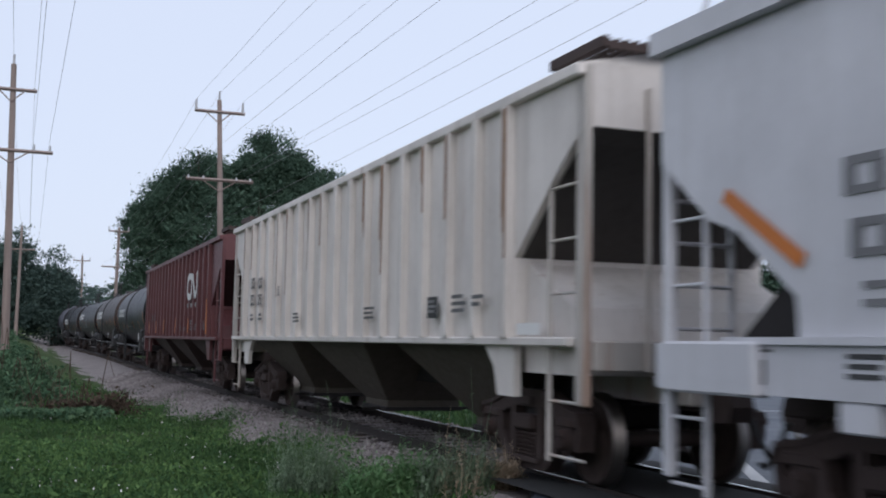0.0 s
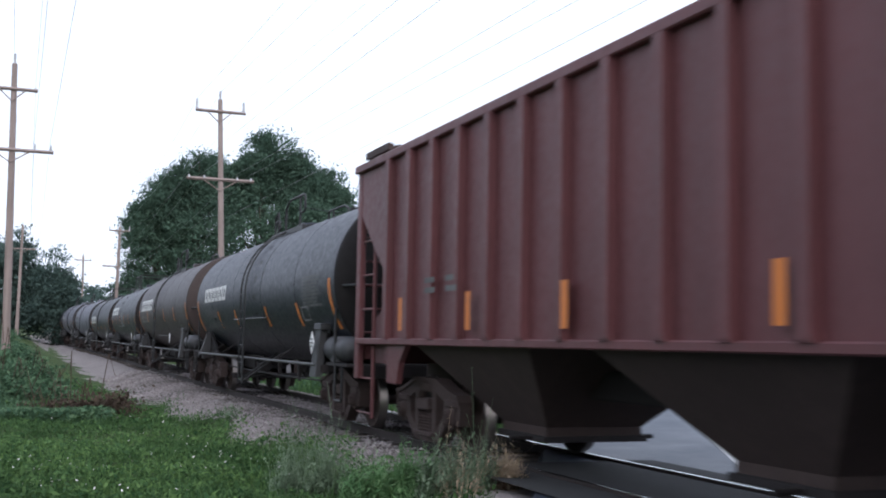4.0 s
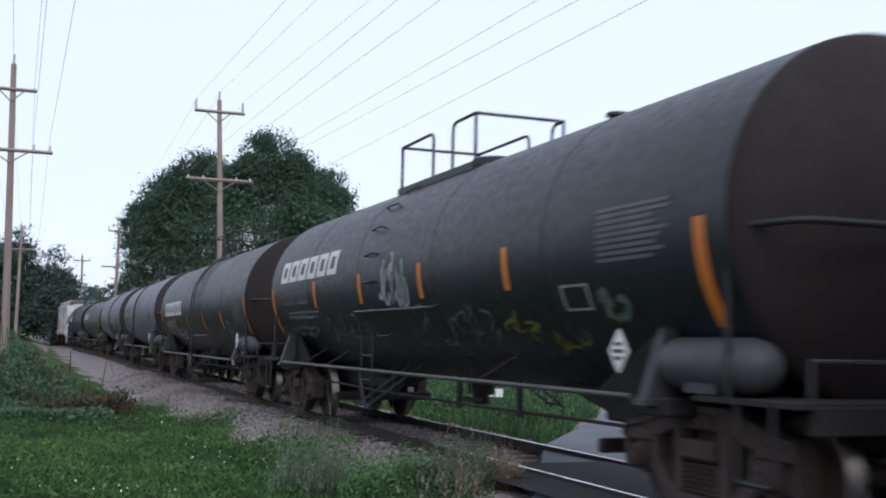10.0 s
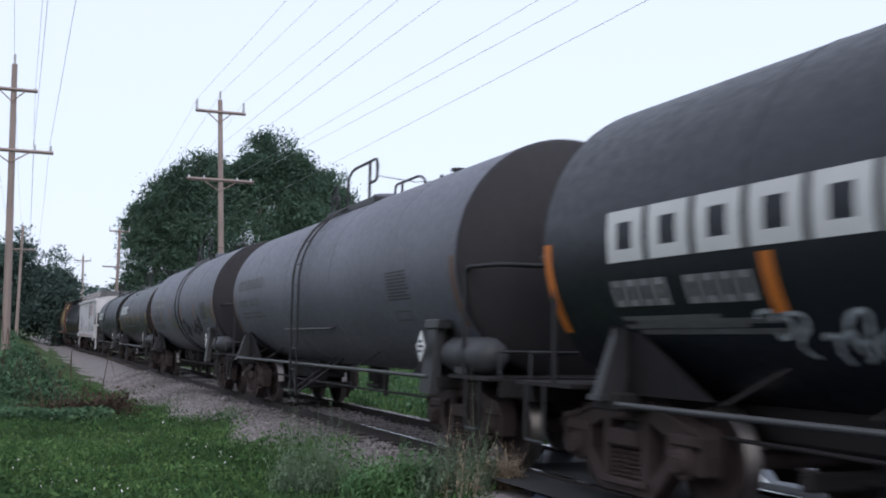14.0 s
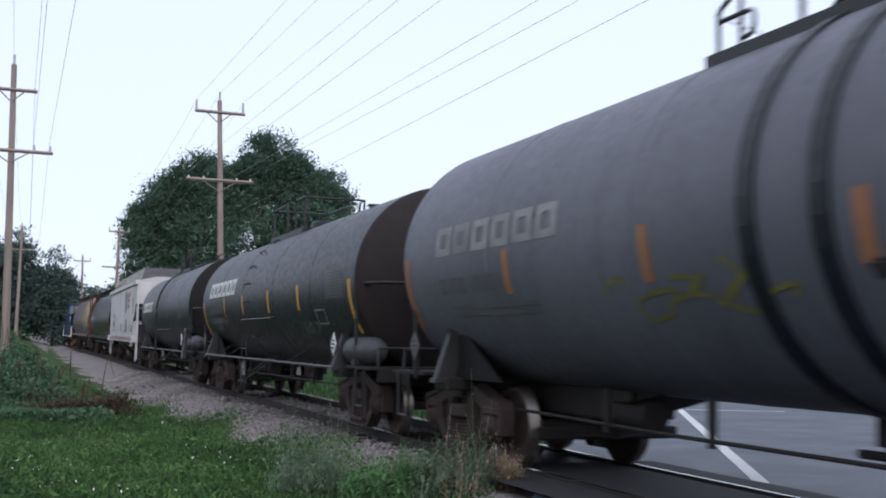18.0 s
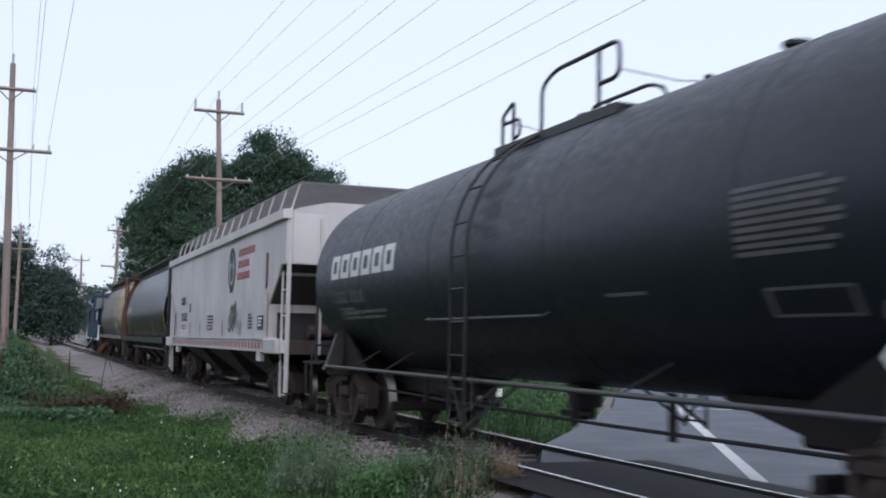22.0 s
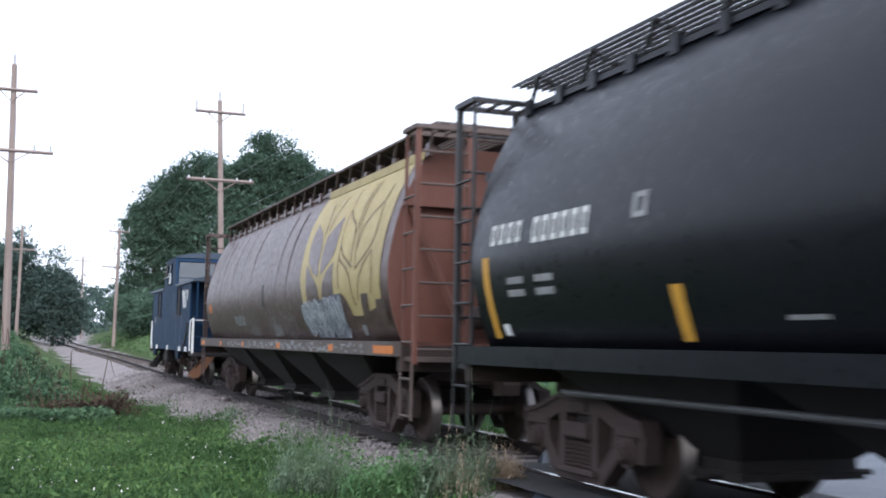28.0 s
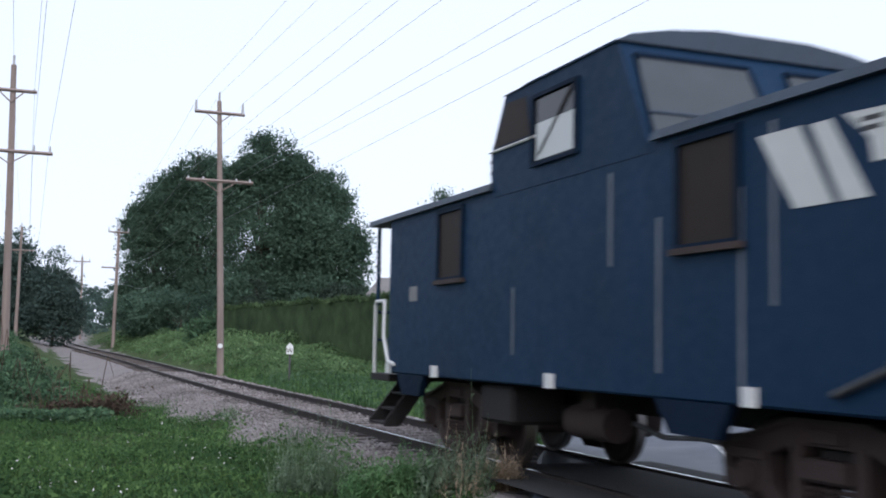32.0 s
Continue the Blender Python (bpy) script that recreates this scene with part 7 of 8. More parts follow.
        for z in lerp(sill - 0.1, we - 0.3, 7):
            part("rung", G().tube([(h + 0.42, 0.72, z), (h + 0.42, 1.45, z)], 0.018, 5), tm, car, at=m)
            part("rung", G().tube([(h + 0.42, -0.72, z), (h + 0.42, -1.45, z)], 0.018, 5), tm, car, at=m)
        for y in (-1.48, 1.48):
            for z in lerp(0.45, we - 0.9, 7):
                part("rung", G().tube([(h - 0.05, y, z), (h + 0.4, y, z)], 0.018, 5), tm, car, at=m)
            for x in (h - 0.05, h + 0.4):
                part("ladder_foot", G().tube([(x, y, 0.4), (x, y, sill - 0.28)], 0.022, 5), tm, car, at=m)
        part("end_stage", G().box(h - 0.1, -1.45, sill - 0.26, h + 0.42, 1.45, sill - 0.2), tm, car, at=m)
        g = G()
        g.box(h - 1.9, -0.35, 0.85, h, 0.35, 1.15, 0.02)
        g.box(h - 0.15, -1.5, sill - 0.4, h, 1.5, sill - 0.05, 0.01)
        g.tube([(h - 0.3, -0.5, sill + 0.35), (h - 0.3, 0.3, sill + 0.35)], 0.16, 12)
        part("end_sill", g, "iron_brown", car, at=m)
    hopper_bays(car, (-4.6, -1.45, 1.7, 4.85), sill - 0.18, "iron", wide=1.38, half=1.5, foot=0.5)

    def skin(x, z, lift=0.006):
        ys = [p[0] for p in half]
        zs = [p[1] for p in half]
        return (x, float(np.interp(z, zs, ys)) + lift, z)
    return car, body, skin


c4, b4, skin4 = round_hopper("covered_hopper", "glossy black round-sided covered hopper with yellow stripes", 116.72, 8.2, "hopper_black", "hopper_black", "hopper_black", 1.38, 4.05, 14)


def skin_quad(skin, x0, x1, z0, z1, lift=0.006, slant=0.0):
    g = G()
    g.strip(lambda u, v: skin(x0 + (x1 - x0) * u - slant * (v - z0), v, lift), lerp(0, 1, 3), lerp(z0, z1, 6))
    g.f = [q[::-1] for q in g.f]
    return g


def skin_blocks(skin, x0, x1, z0, z1, n):
    g, w = G(), (x1 - x0) / n
    for i in range(n):
        a, b = x0 + w * (i + 0.12), x0 + w * (i + 0.88)
        st, hh = (b - a) * 0.3, (z1 - z0) * 0.22
        for p, q, lo, hi in ((a, a + st, z0, z1), (b - st, b, z0, z1), (a + st, b - st, z0, z0 + hh), (a + st, b - st, z1 - hh, z1)):
            t = skin_quad(skin, p, q, lo, hi)
            g.add(t.v, t.f, True)
    return g


for i in range(4):
    part("number_block", skin_blocks(skin4, 7.5 - 0.2 * i, 7.34 - 0.2 * i, 2.46, 2.68, 1), "white", b4)
for i in range(6):
    part("number_block", skin_blocks(skin4, 6.5 - 0.2 * i, 6.33 - 0.2 * i, 2.42, 2.68, 1), "white", b4)
part("data_card", skin_blocks(skin4, 4.62, 4.32, 2.48, 2.7, 1), "white_worn", b4)
small_print("small_print", merged(*[skin_quad(skin4, x, x - 0.4, z, z + 0.07) for x in (7.1, 6.45) for z in (1.9, 2.03)], skin_quad(skin4, 2.75, 2.35, 1.6, 1.635)), "white_worn", b4)
small_print("number_bars", merged(skin_blocks(skin4, -5.4, -5.8, 1.75, 2.05, 1), skin_quad(skin4, -1.0, -1.6, 1.8, 1.84)), "white_worn", b4)
for x, z0, z1 in ((7.6, 1.47, 2.34), (4.0, 1.45, 1.9), (0.2, 1.45, 1.95), (-3.4, 1.45, 2.0), (-7.4, 1.47, 2.34)):
    part("stripe", skin_quad(skin4, x + 0.08, x - 0.08, z0, z1), "yellow", b4, "yellow reflective stripe")
part("stripe_card", skin_quad(skin4, 7.4, 7.25, 1.5, 1.62), "sign", b4)
for k in (-1, 1):
    part("sill_pipe", G().tube([(-6.2, k * 1.3, 0.95), (6.2, k * 1.3, 0.95)], 0.035, 6), "greybar", c4)

c5, b5, skin5 = round_hopper("covered_hopper", "dull brown round-sided grain hopper with a yellow wheat panel", 135.5, 8.3, "wheat_brown", "wheat_end", "sill_brown", 1.42, 4.1, 20)


def on5(lift):
    return lambda x, z: skin5(x, z, lift)[1]


def curve_line(pts, w, lift):
    p = []
    for i in range(len(pts) - 1):
        for k in lerp(0, 1, 6)[:-1]:
            p.append((pts[i][0] + (pts[i + 1][0] - pts[i][0]) * k, pts[i][1] + (pts[i + 1][1] - pts[i][1]) * k))
    return ribbon(p + [pts[-1]], w, on5(lift))


def leaf_shape(pts, lift=0.012):
    """A patch between two edges on the rounded side: z, then its two x."""
    g = G()
    zs, xa, xb = zip(*pts)
    us = lerp(zs[0], zs[-1], 18)
    g.strip(lambda u, v: skin5(float(np.interp(u, zs, xa)) * (1 - v) + float(np.interp(u, zs, xb)) * v, u, lift), us, lerp(0, 1, 3))
    return g


def skin_strip(x, w, z0, z1):
    return leaf_shape([(z0, x - w * 0.2, x + w * 0.1), (z1, x - w / 2, x + w / 2)], 0.009)


part("yellow_panel", leaf_shape([(1.8, -6.0, -6.35), (1.95, -2.9, -7.4), (2.2, -2.8, -7.4), (2.62, -2.63, -7.4), (3.15, -2.55, -7.4), (3.69, -2.5, -7.4), (4.06, -2.6, -7.4)], 0.006), "wheat_yellow", b5, "large faded yellow wheat panel")
part("roof_trim", G().box(-7.7, 0.985, 4.0, -2.7, 1.02, 4.14, 0.01), "wheat_yellow", b5, "yellow painted roof edge")
# brown leaves of one ear
for pts in ([(2.5, -3.88, -3.93), (2.6, -3.5, -3.9), (2.8, -3.13, -3.87), (3.09, -2.97, -3.8), (3.3, -2.97, -3.55), (3.42, -3.02, -3.25), (3.49, -3.05, -3.08)],
            [(2.53, -4.1, -4.15), (2.69, -4.04, -4.52), (2.85, -4.0, -4.78), (3.0, -4.0, -4.8), (3.2, -4.06, -4.79), (3.36, -4.42, -4.76), (3.47, -4.7, -4.76)],
            [(1.95, -3.27, -4.06), (2.1, -3.17, -4.06), (2.34, -3.12, -3.91), (2.5, -3.1, -3.6), (2.74, -3.05, -3.1)],
            [(2.05, -4.19, -4.98), (2.2, -4.2, -4.95), (2.35, -4.24, -4.9), (2.57, -4.47, -4.86), (2.69, -4.8, -4.84)]):
    part("wheat_leaf", leaf_shape(pts), "wheat_brown", b5)
# thin dark lines of the other ear
for pts in (((-5.05, 3.9), (-4.99, 3.77), (-5.06, 3.55), (-5.29, 3.4), (-5.64, 3.26), (-5.78, 3.1)), ((-6.06, 3.9), (-5.93, 3.58), (-5.98, 3.18), (-6.07, 2.75), (-6.16, 2.5)), ((-5.88, 3.9), (-5.75, 3.59), (-5.83, 3.24), (-5.8, 3.03), (-5.89, 2.6)),
            ((-6.92, 3.75), (-6.83, 3.5), (-6.45, 3.36), (-6.14, 3.15), (-6.1, 2.84)), ((-6.85, 3.47), (-6.94, 3.03), (-6.84, 2.86), (-6.53, 2.68), (-6.2, 2.53)), ((-5.06, 3.55), (-4.99, 3.32), (-5.1, 2.96), (-5.37, 2.77), (-5.99, 2.54)),
            ((-5.18, 2.72), (-5.62, 2.56), (-5.89, 2.39), (-6.02, 2.11), (-6.15, 1.95)), ((-6.89, 2.76), (-6.55, 2.55), (-6.36, 2.35), (-6.28, 2.03)), ((-6.91, 2.75), (-7.01, 2.4), (-6.95, 2.11)), ((-5.12, 2.95), (-5.15, 2.6), (-5.26, 2.24)), ((-4.35, 3.86), (-4.1, 3.6), (-3.98, 3.3)), ((-3.55, 3.8), (-3.75, 3.5), (-3.8, 3.2))):
    part("wheat_line", curve_line(pts, 0.045, 0.013), "wheat_olive", b5, "thin dark line of a painted wheat ear")
for pts in ([(1.7, -6.43, -6.75), (1.9, -6.42, -6.77), (2.12, -6.44, -6.78)], [(1.68, -7.1, -7.56), (1.9, -7.1, -7.56), (2.02, -7.13, -7.56)], [(1.68, -5.5, -5.9), (1.9, -5.28, -5.82), (2.05, -5.26, -5.66), (2.17, -5.26, -5.4)]):
    part("worn_patch", leaf_shape(pts, 0.014), "wheat_brown", b5, "brown patch where the yellow has worn off")
part("number_patch", skin_quad(skin5, -6.22, -6.42, 1.5, 1.66, 0.016), "white_worn", b5)
r5 = random.Random(5)


def tag5(x0, x1, z0, z1, n, w, mt, size=1.0):
    gs = []
    for j in range(n):
        cx, cz, a0 = x0 + (x1 - x0) * (j + r5.random()) / n, r5.uniform(z0 + 0.12, z1 - 0.12), r5.uniform(0, 6)
        gs.append(ribbon([(cx + size * 0.17 * math.cos(a0 + t), cz + size * 0.2 * math.sin(a0 + t * 1.25)) for t in lerp(0, 4.6, 12)], w, on5(0.016 + 0.0006 * j)))
    small_print("graffiti", merged(*gs), mt, b5, "pale spray paint scrawl")


for x0, x1, lo, hi in ((-2.72, -3.3, 1.5, 1.98), (-3.25, -3.85, 1.46, 2.08), (-3.8, -4.4, 1.46, 2.1), (-4.35, -4.9, 1.46, 2.13), (-4.8, -5.4, 1.46, 2.16)):
    part("graffiti_ground", leaf_shape([(lo, x0 - 0.25, x1 - 0.1), (lo + 0.2, x0 - 0.1, x1 - 0.05), (hi - 0.2, x0 - 0.0, x1 + 0.05), (hi, x0 + 0.05, x1 + 0.12)], 0.0145), "drip", b5)
tag5(-2.85, -5.5, 1.5, 2.1, 54, 0.03, "graffiti", 0.75)
tag5(-2.8, -5.3, 1.5, 2.15, 16, 0.03, "graffiti_blue", 0.8)
tag5(7.3, 4.4, 1.5, 1.85, 13, 0.016, "white_dim", 0.8)
tag5(3.85, 2.75, 1.72, 1.95, 9, 0.03, "graffiti", 0.5)
tag5(2.55, 1.4, 1.5, 2.0, 4, 0.02, "white_worn", 1.3)
tag5(2.2, 1.4, 1.48, 1.7, 8, 0.024, "white_worn", 0.45)
tag5(0.35, -0.5, 1.5, 1.95, 5, 0.02, "white_worn", 1.1)
tag5(-0.1, -0.75, 1.48, 1.72, 8, 0.026, "white_worn", 0.5)
tag5(-0.8, -2.1, 1.5, 1.9, 7, 0.02, "white_worn", 0.9)
part("orange_patch", skin_quad(skin5, 7.5, 7.12, 2.08, 2.3), "orange", b5)
part("dark_patch", skin_quad(skin5, 0.7, 0.5, 2.1, 2.55), "blackbar", b5)
for x, w, z0 in ((6.6, 0.05, 2.3), (5.9, 0.09, 2.2), (5.2, 0.04, 2.5), (4.4, 0.07, 2.4), (3.3, 0.05, 2.2), (2.1, 0.08, 2.6), (-0.6, 0.06, 2.3), (-1.5, 0.1, 2.2)):
    part("rain_streak", skin_strip(x, w, z0, 3.9), "iron_brown", b5, "dark streak run down from the roof")
for x, w in ((7.8, 0.55), (5.08, 0.25), (2.25, 0.24), (-1.35, 0.3), (-5.15, 0.28), (-7.85, 0.9)):
    part("orange_patch", flat_patch(x + w / 2, x - w / 2, 1.25, 1.36, 1.605), "orange", b5, "orange reflective patch on the sill")
gs = []
for x in lerp(4.2, -6.8, 170):
    z0 = r5.uniform(1.23, 1.36)
    gs.append(flat_patch(x + r5.uniform(-0.1, 0.1), x - r5.uniform(0.03, 0.2), z0, z0 + r5.uniform(0.012, 0.055), 1.6015 + 0.00001 * len(gs)))
small_print("chipped_paint", merged(*gs), "white_worn", b5, "patches of worn white paint on the sill")


# ---- caboose ----
def caboose(sigma):
    car = new_car("caboose", "dark blue wide-cupola caboose with white diagonal flashes", "caboose", sigma, 3.35, 5.6)
    h, y, fl, ev = 4.95, 1.5, 1.0, 3.1
    g = G().box(-h, -y, fl, h, y, ev, 0.02)
    body = part("car_body", g, "caboose_blue", car)
    g = G()
    g.loft([[(x, -y - 0.06, ev - 0.02), (x, y + 0.06, ev - 0.02), (x, y + 0.03, ev + 0.06), (x, 0.7, ev + 0.22), (x, 0, ev + 0.27), (x, -0.7, ev + 0.22), (x, -y - 0.03, ev + 0.06)] for x in (-h - 0.85, -1.8)], False, True)
    part("roof", g, "caboose_roof", car)
    g = G()
    g.loft([[(x, -y - 0.06, ev - 0.02), (x, y + 0.06, ev - 0.02), (x, y + 0.03, ev + 0.06), (x, 0.7, ev + 0.22), (x, 0, ev + 0.27), (x, -0.7, ev + 0.22), (x, -y - 0.03, ev + 0.06)] for x in (1.45, h + 0.85)], False, True)
    part("roof", g, "caboose_roof", car)
    # cupola, as wide as the body and a little more, with sloped ends
    cw = 1.505
    out = [(1.5, ev - 0.1), (1.5, ev + 0.38), (1.15, ev + 0.96), (0.6, ev + 1.0), (-1.2, ev + 1.0), (-1.75, ev - 0.1)]
    g = G().prism(out, -cw, cw)
    cup = part("cupola", g, "caboose_blue", car)
    g = G()
    top = [(-cw - 0.02, ev + 0.97), (cw + 0.02, ev + 0.97), (cw - 0.1, ev + 1.04), (1.0, ev + 1.12), (0.5, ev + 1.17), (-0.5, ev + 1.17), (-1.0, ev + 1.12), (-cw + 0.1, ev + 1.04)]
    g.loft([[(x, a, b) for a, b in top] for x in (-1.26, 1.18)], False)
    part("cupola_roof", g, "caboose_roof", cup)
    # the side window, with its sash slid half open
    w = part("cupola_window", frame_box(-0.46, 0.42, ev + 0.13, ev + 0.78, cw, 0.04), "caboose_end", cup)
    part("pane", flat_patch(0.42, -0.46, ev + 0.13, ev + 0.78, cw + 0.006), "glass_dark", w)
    part("sash", flat_patch(0.36, -0.44, ev + 0.15, ev + 0.52, cw + 0.014), "curtain", w, "pale sash slid half across")
    part("sash_post", G().tube([(0.3, cw + 0.02, ev + 0.2), (-0.4, cw + 0.02, ev + 0.76)], 0.012, 4), "iron", w)
    part("quarter_pane", G().add([(1.42, cw + 0.007, ev + 0.44), (1.1, cw + 0.007, ev + 0.88), (0.62, cw + 0.007, ev + 0.86), (0.52, cw + 0.007, ev + 0.44)], [(0, 1, 2, 3)]), "glass_brown", cup, "dark dusty corner pane")
    part("visor", G().tube([(1.5, cw + 0.02, ev + 0.4), (0.4, cw + 0.02, ev + 0.4)], 0.015, 4), "sign", cup)
    # windows in the sloped front and back
    for xa, za, xb, zb in ((-1.69, ev + 0.02, -1.28, ev + 0.84), (1.46, ev + 0.46, 1.21, ev + 0.86)):
        e = -1 if xa < 0 else 1
        for ya, yb in ((-1.45, -0.15), (0.15, 1.45)):
            pts = [(xa + e * 0.02, ya, za), (xa + e * 0.02, yb, za), (xb + e * 0.02, yb - 0.06, zb), (xb + e * 0.02, ya + 0.06, zb)]
            w = part("cupola_window", G().tube(pts + [pts[0]], 0.03, 4), "caboose_end", cup)
            part("pane", G().add(pts, [(0, 1, 2, 3)[::e]]), "glass_grey", w)
            m0, m1 = [(pts[i][j] * 0.68 + pts[i2][j] * 0.32) for i, i2 in ((0, 3),) for j in range(3)], [(pts[i][j] * 0.68 + pts[i2][j] * 0.32) for i, i2 in ((1, 2),) for j in range(3)]
            part("glazing_bar", G().tube([m0, m1], 0.02, 4), "caboose_roof", w)
    # body windows
    for x in (2.67, -2.53):
        w = part("window", frame_box(x - 0.36, x + 0.36, 2.2, 2.98, y, 0.05), "caboose_end", car)
        part("pane", flat_patch(x + 0.36, x - 0.36, 2.2, 2.98, y + 0.008), "glass_brown", w)
        part("sill", G().box(x - 0.45, y, 2.12, x + 0.45, y + 0.06, 2.17), "iron_brown", w)
    # ends: doors, platforms, steps, railings
    for k, rz in ((1, 0), (-1, 180)):
        m = pose(0, 0, 0, 0, 0, rz)
        # thin plate over the end, its colour carrying the overhang's shade
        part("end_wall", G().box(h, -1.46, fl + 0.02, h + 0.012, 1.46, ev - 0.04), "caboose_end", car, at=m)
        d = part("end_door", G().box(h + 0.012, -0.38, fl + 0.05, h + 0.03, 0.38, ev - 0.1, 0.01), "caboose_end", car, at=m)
        part("pane", G().box(h + 0.03, -0.22, 2.2, h + 0.036, 0.22, 2.75), "glass_dark", d)
        part("platform", G().box(h, -1.48, fl - 0.12, h + 0.82, 1.48, fl - 0.02, 0.01), "iron", car, at=m)
        for s in (-1, 1):
            # two slanting strings with treads between, stepping down to the side
            g = G()
            for x in (h + 0.1, h + 0.76):
                side = [(0.8, fl - 0.1), (1.05, fl - 0.1), (1.5, 0.32), (1.5, 0.26), (1.28, 0.26)]
                n = len(side)
                vs = [(x + d, s * a, b) for d in (-0.02, 0.02) for a, b in side]
                g.add(vs, [tuple(range(n)), tuple(range(n, 2 * n))[::-1]] + [(q, (q + 1) % n, n + (q + 1) % n, n + q) for q in range(n)])
            for a, z in ((0.98, 0.68), (1.14, 0.47), (1.3, 0.28)):
                g.box(h + 0.12, s * a, z, h + 0.74, s * (a + 0.2), z + 0.03)
            part("steps", g, "step_rust" if k < 0 else "iron", car, "rusty orange-brown steps" if k < 0 else "", at=m)
        for s in (-1, 1):
            g = G().tube([(h + 0.78, s * 1.44, fl - 0.05), (h + 0.78, s * 1.44, 1.95), (h + 0.74, s * 1.44, 2.0), (h + 0.36, s * 1.44, 2.0), (h + 0.3, s * 1.46, 1.9), (h + 0.2, s * 1.5, 1.5), (h - 0.1, s * 1.53, 1.16), (h - 0.35, s * 1.53, 1.12)], 0.026, 6)
            if k < 0:
                g = G().tube(rounded([(h + 0.04, s * 1.48, fl + 0.02), (h + 0.04, s * 1.48, 1.93), (h + 0.66, s * 1.48, 1.96)], 0.04), 0.02, 6)
                g.tube([(h + 0.66, s * 1.48, fl - 0.04), (h + 0.66, s * 1.48, 2.0)], 0.036, 8)
                g.tube([(h + 0.66, s * 1.48, 1.94), (h + 0.72, s * 0.9, 1.94)], 0.018, 6)
            part("handrail", g, "sign", car, "white curved handrail" if k > 0 else "white square-cornered handrail", at=m)
            part("roof_post", G().tube([(h + 0.8, s * 1.4, 1.95), (h + 0.8, s * 1.4, ev)], 0.03, 6), "caboose_blue", car, at=m)
            g = G().tube([(h + 0.8, s * 1.4, 1.85), (h + 0.8, s * 0.45, 1.85)], 0.024, 6)
            g.tube([(h + 0.8, s * 0.45, fl), (h + 0.8, s * 0.45, 1.85)], 0.024, 6)
            g.tube([(h + 0.8, s * 1.4, 1.45), (h + 0.8, s * 0.45, 1.45)], 0.02, 6)
            part("end_railing", g, "caboose_blue", car, at=m)
        g = G().tube([(h + 0.52, 0.75, fl), (h + 0.52, 0.75, 2.0)], 0.03, 6)
        g.tube([(h + 0.55, 0.75 + 0.28 * math.cos(a), 2.0 + 0.28 * math.sin(a)) for a in lerp(0, 2 * math.pi, 17)], 0.02, 5)
        part("brake_wheel", g, "caboose_blue", car, at=m)
    for x in (4.83, 3.1, 0.02, -3.05, -4.5):
        part("sill_tab", G().box(x - 0.06, y, fl + 0.0, x + 0.06, y + 0.05, fl + 0.14), "sign", car, "small white tab on the sill")
    for s in (-1, 1):
        part("curved_grab", G().tube([(-4.7, s * 1.53, 1.9), (-4.65, s * 1.54, 1.6), (-4.4, s * 1.54, 1.3), (-3.9, s * 1.53, 1.12)], 0.026, 6), "greybar", car)
    # white flashes
    yy = y + 0.007

    def slant(a, b, c, d, lo, hi):
        return G().add([(a, yy, hi), (b, yy, hi), (d, yy, lo), (c, yy, lo)], [(0, 1, 2, 3)])
    part("flash", slant(-3.14, -3.58, -3.52, -3.9, 2.34, 2.89), "white", body, "white diagonal flash")
    part("flash", slant(-3.68, -3.88, -3.97, -4.22, 2.34, 2.88), "white", body, "white diagonal flash")
    part("flash", G().add([(-4.0, yy, 2.89), (-4.5, yy, 2.87), (-4.4, yy, 2.55), (-4.25, yy, 2.55), (-4.22, yy, 2.7)], [(0, 1, 2, 3, 4)]), "white", body, "white diagonal flash")
    part("flash_bar", merged(flat_bars(-4.15, -4.4, 2.72, 2.84, yy + 0.002, 2)), "dark_mark", body)
    part("number_patch", flat_patch(4.1, 3.8, 1.95, 2.14, yy), "white_worn", body, "small worn white number patch")
    for x, z0, z1 in ((-1.09, 2.1, 2.92), (-1.86, 1.2, 2.45), (-2.94, 1.07, 2.56), (-3.3, 1.7, 2.98), (0.9, 1.3, 2.0)):
        part("paint_drip", flat_patch(x + 0.025, x - 0.025, z0, z1, yy - 0.003), "drip", body, "pale vertical drip stain")
    part("underframe", G().box(-4.8, -0.5, 0.74, 4.8, 0.5, 0.98, 0.03), "iron", car)
    part("battery_box", G().box(1.15, 0.75, 0.56, 2.0, 1.38, 0.97, 0.04), "iron", car)
    g = G().tube([(-0.3, 0.95, 0.66), (0.5, 0.95, 0.66)], 0.17, 12)
    part("air_tank", g.box(-0.05, 0.85, 0.8, 0.25, 1.05, 0.99), "truck_brown", car)
    part("brake_pipe", G().tube([(-0.5, 0.9, 0.7), (-1.1, 0.95, 0.62), (-1.7, 0.95, 0.66), (-2.3, 0.9, 0.6)], 0.025, 6), "greybar", car)
    for x in (4.05, -2.3):
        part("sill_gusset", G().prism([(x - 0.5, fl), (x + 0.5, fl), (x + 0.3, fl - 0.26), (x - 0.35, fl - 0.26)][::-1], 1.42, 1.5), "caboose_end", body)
    part("smoke_jack", G().tube([(-4.5, 0.3, ev + 0.15), (-4.5, 0.3, ev + 0.77)], 0.055, 8), "iron_brown", car)
    for j in range(4):
        part("horn_ring", G().tube([(1.68, 1.3, ev + 0.2 + 0.06 * j), (1.68, 1.3, ev + 0.23 + 0.06 * j)], 0.13 - 0.012 * (j % 2), 10), "blackbar", car)
    part("horn_stem", G().tube([(1.68, 1.3, ev), (1.68, 1.3, ev + 0.42)], 0.07, 8), "blackbar", car)
    return car


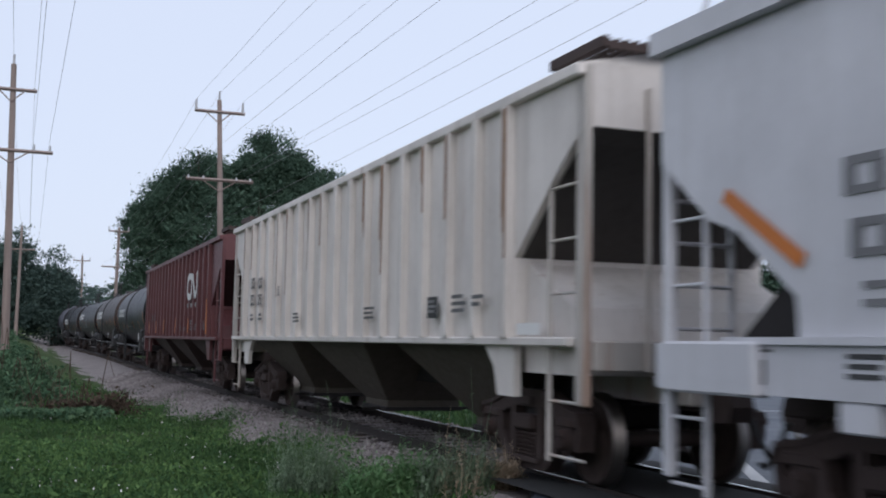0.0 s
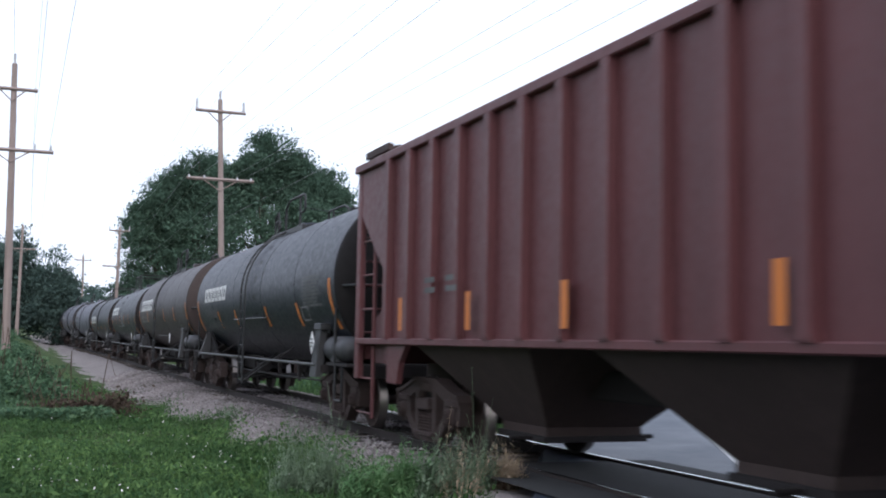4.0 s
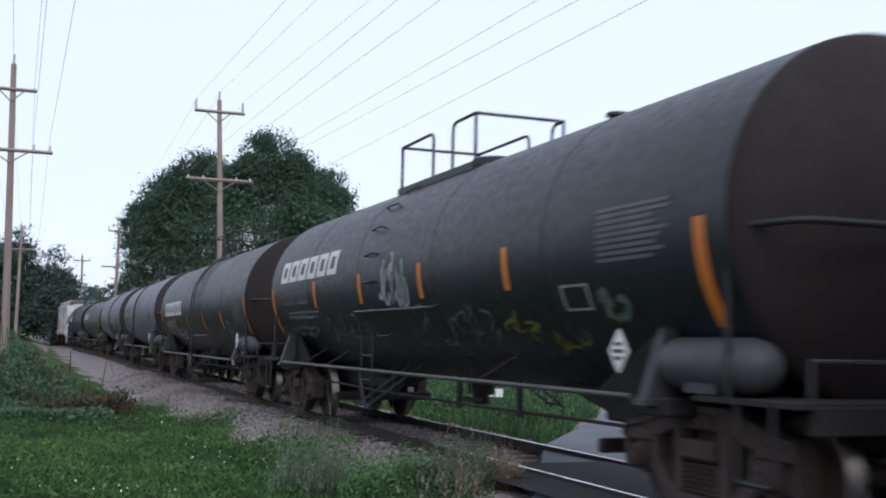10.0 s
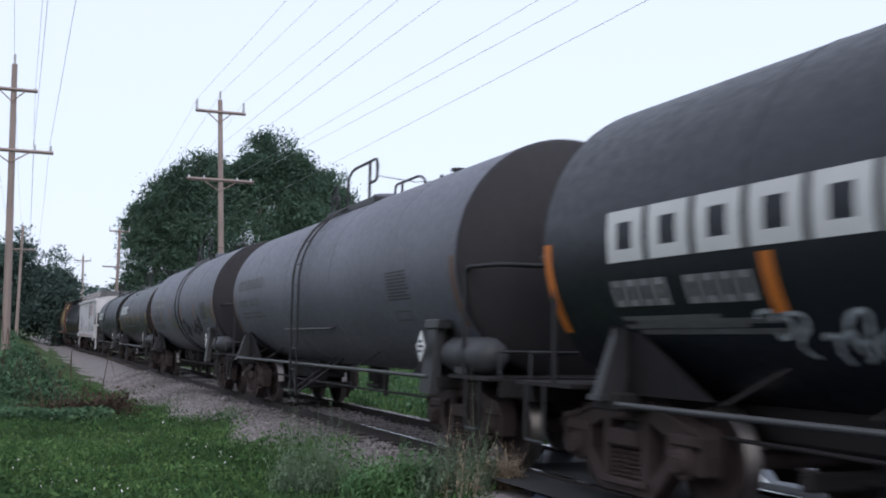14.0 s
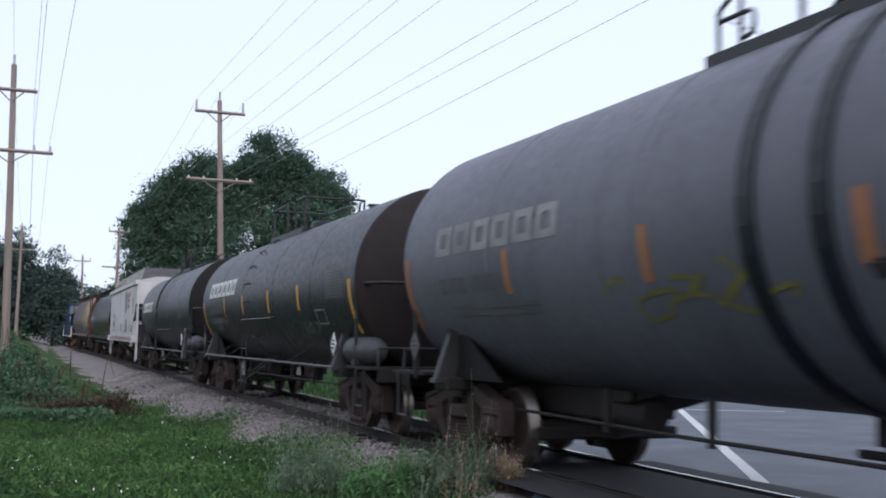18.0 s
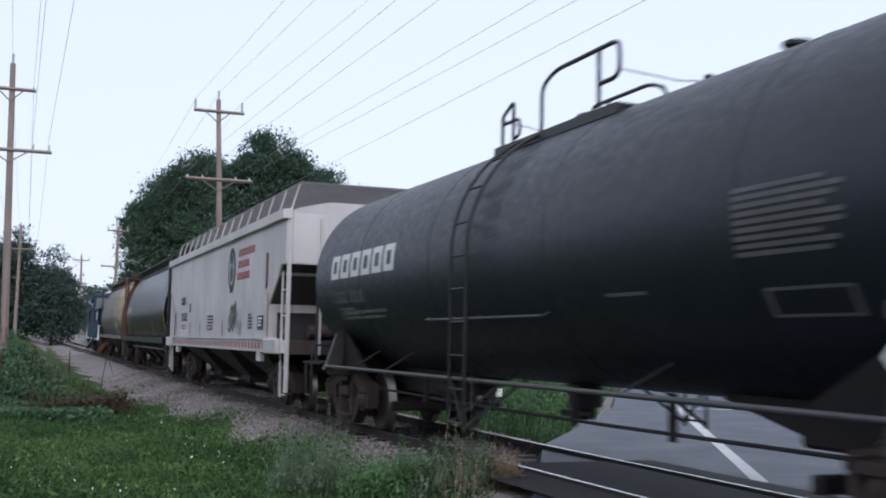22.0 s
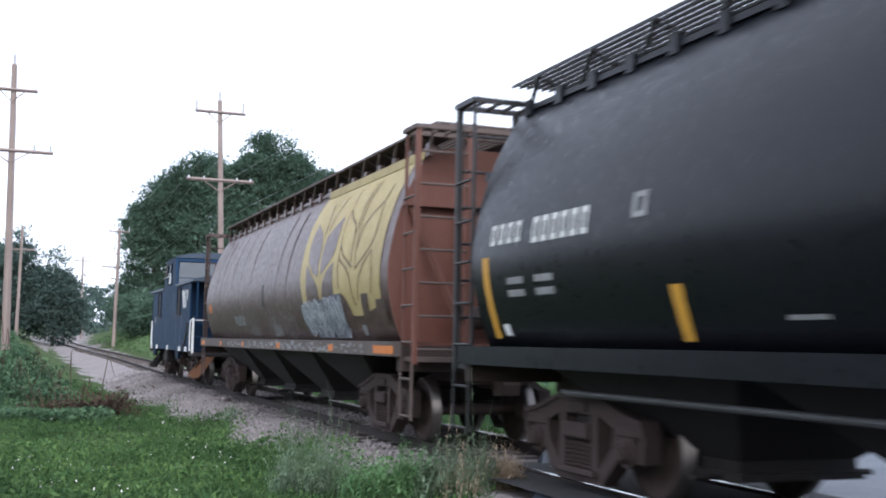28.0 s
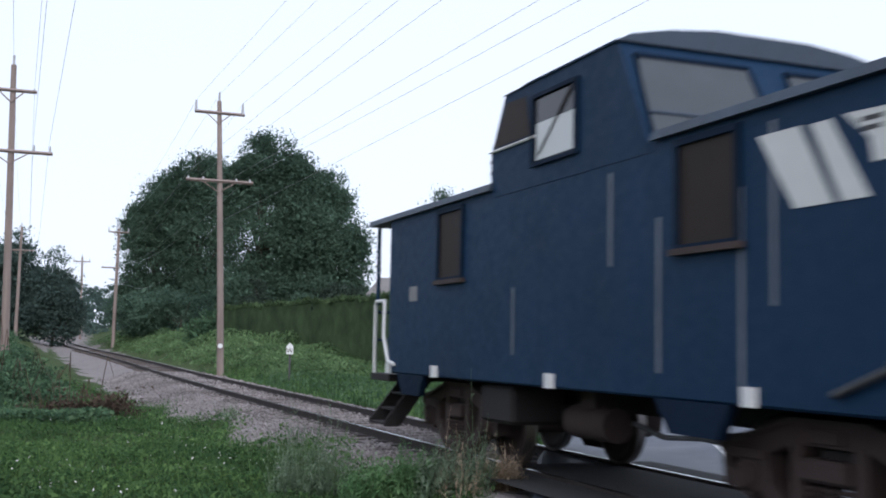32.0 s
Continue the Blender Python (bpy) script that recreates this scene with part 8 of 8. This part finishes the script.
def frame_box(x0, x1, z0, z1, y, t):
    g = G()
    for a, b, lo, hi in ((x0 - t, x0, z0 - t, z1 + t), (x1, x1 + t, z0 - t, z1 + t), (x0, x1, z1, z1 + t), (x0, x1, z0 - t, z0)):
        g.box(a, y - 0.01, lo, b, y + 0.035, hi)
    return g


caboose(151.7)
# ---- motion ----
# the train's speed in metres a second at a few times
PACE = [(0, 7.3), (4, 7.4), (8, 7.6), (13.5, 7.7), (18, 7.45), (22, 7.3), (27, 7.25), (32, 7.15)]
CLOCK = np.linspace(0, 32, 641)
RATE = np.interp(CLOCK, [p[0] for p in PACE], [p[1] for p in PACE])
GONE = np.concatenate([[0], np.cumsum((RATE[1:] + RATE[:-1]) / 2 * 0.05)])
GONE -= np.interp(13, CLOCK, GONE)
# slack that runs in and out between the cars as the train rolls
SLACK = [(0, 0), (2, 0.05), (2.5, 0.3), (3, 0.55), (3.5, 0.58), (4.2, 0.35), (5, -0.1), (5.5, -0.28), (6, -0.42), (6.5, -0.3), (7, -0.04), (7.5, 0.08), (8, 0.1), (9, 0.08), (10, 0), (13, 0.02), (14, 0.1), (14.5, 0.17), (16.5, 0), (18, -0.1), (20, -0.15), (21, -0.12), (22, 0), (22.5, 0.02), (23, 0.22), (23.5, 0.32), (24, 0.3), (25, 0.12), (26, 0), (27.5, -0.2), (28, -0.18), (28.5, -0.03), (29, 0.12), (29.5, 0.25), (30, 0.45), (30.6, 0.05), (31, 0), (32, 0)]
GONE += np.interp(CLOCK, [p[0] for p in SLACK], [p[1] for p in SLACK])


def travelled(t):
    return float(np.interp(t, CLOCK, GONE))


def car_pose(sigma, half, t):
    s = sigma - travelled(t)
    a, b = on_track(s - half), on_track(s + half)
    d = b - a
    c = (a + b) / 2
    return pose(c.x, c.y, c.z, 0, -math.degrees(math.atan2(d.z, math.hypot(d.x, d.y))), math.degrees(math.atan2(d.y, d.x)))


def motions():
    for car, sigma, half, sets in CARS:
        walk(car, [(t, car_pose(sigma, half, t)) for t in lerp(0, 32, 65)])
        # wheels turn while the car is near
        near = [f / FPS for f in range(0, 32 * FPS + 1, 2) if -12 < sigma - travelled(f / FPS) < 38]
        times = sorted({0.0, 32.0, *near})
        start = near[0] if near else 0.0
        end = near[-1] if near else 0.0
        for w, x in sets:
            off = x - (half if x > 0 else -half)
            rows = []
            for t in times:
                k = min(max(t, start), end)
                rows.append((t, pose(off, 0, WHEEL_R, 0, math.degrees(-(travelled(k) - travelled(start)) / WHEEL_R), 0)))
            walk(w, rows)


motions()
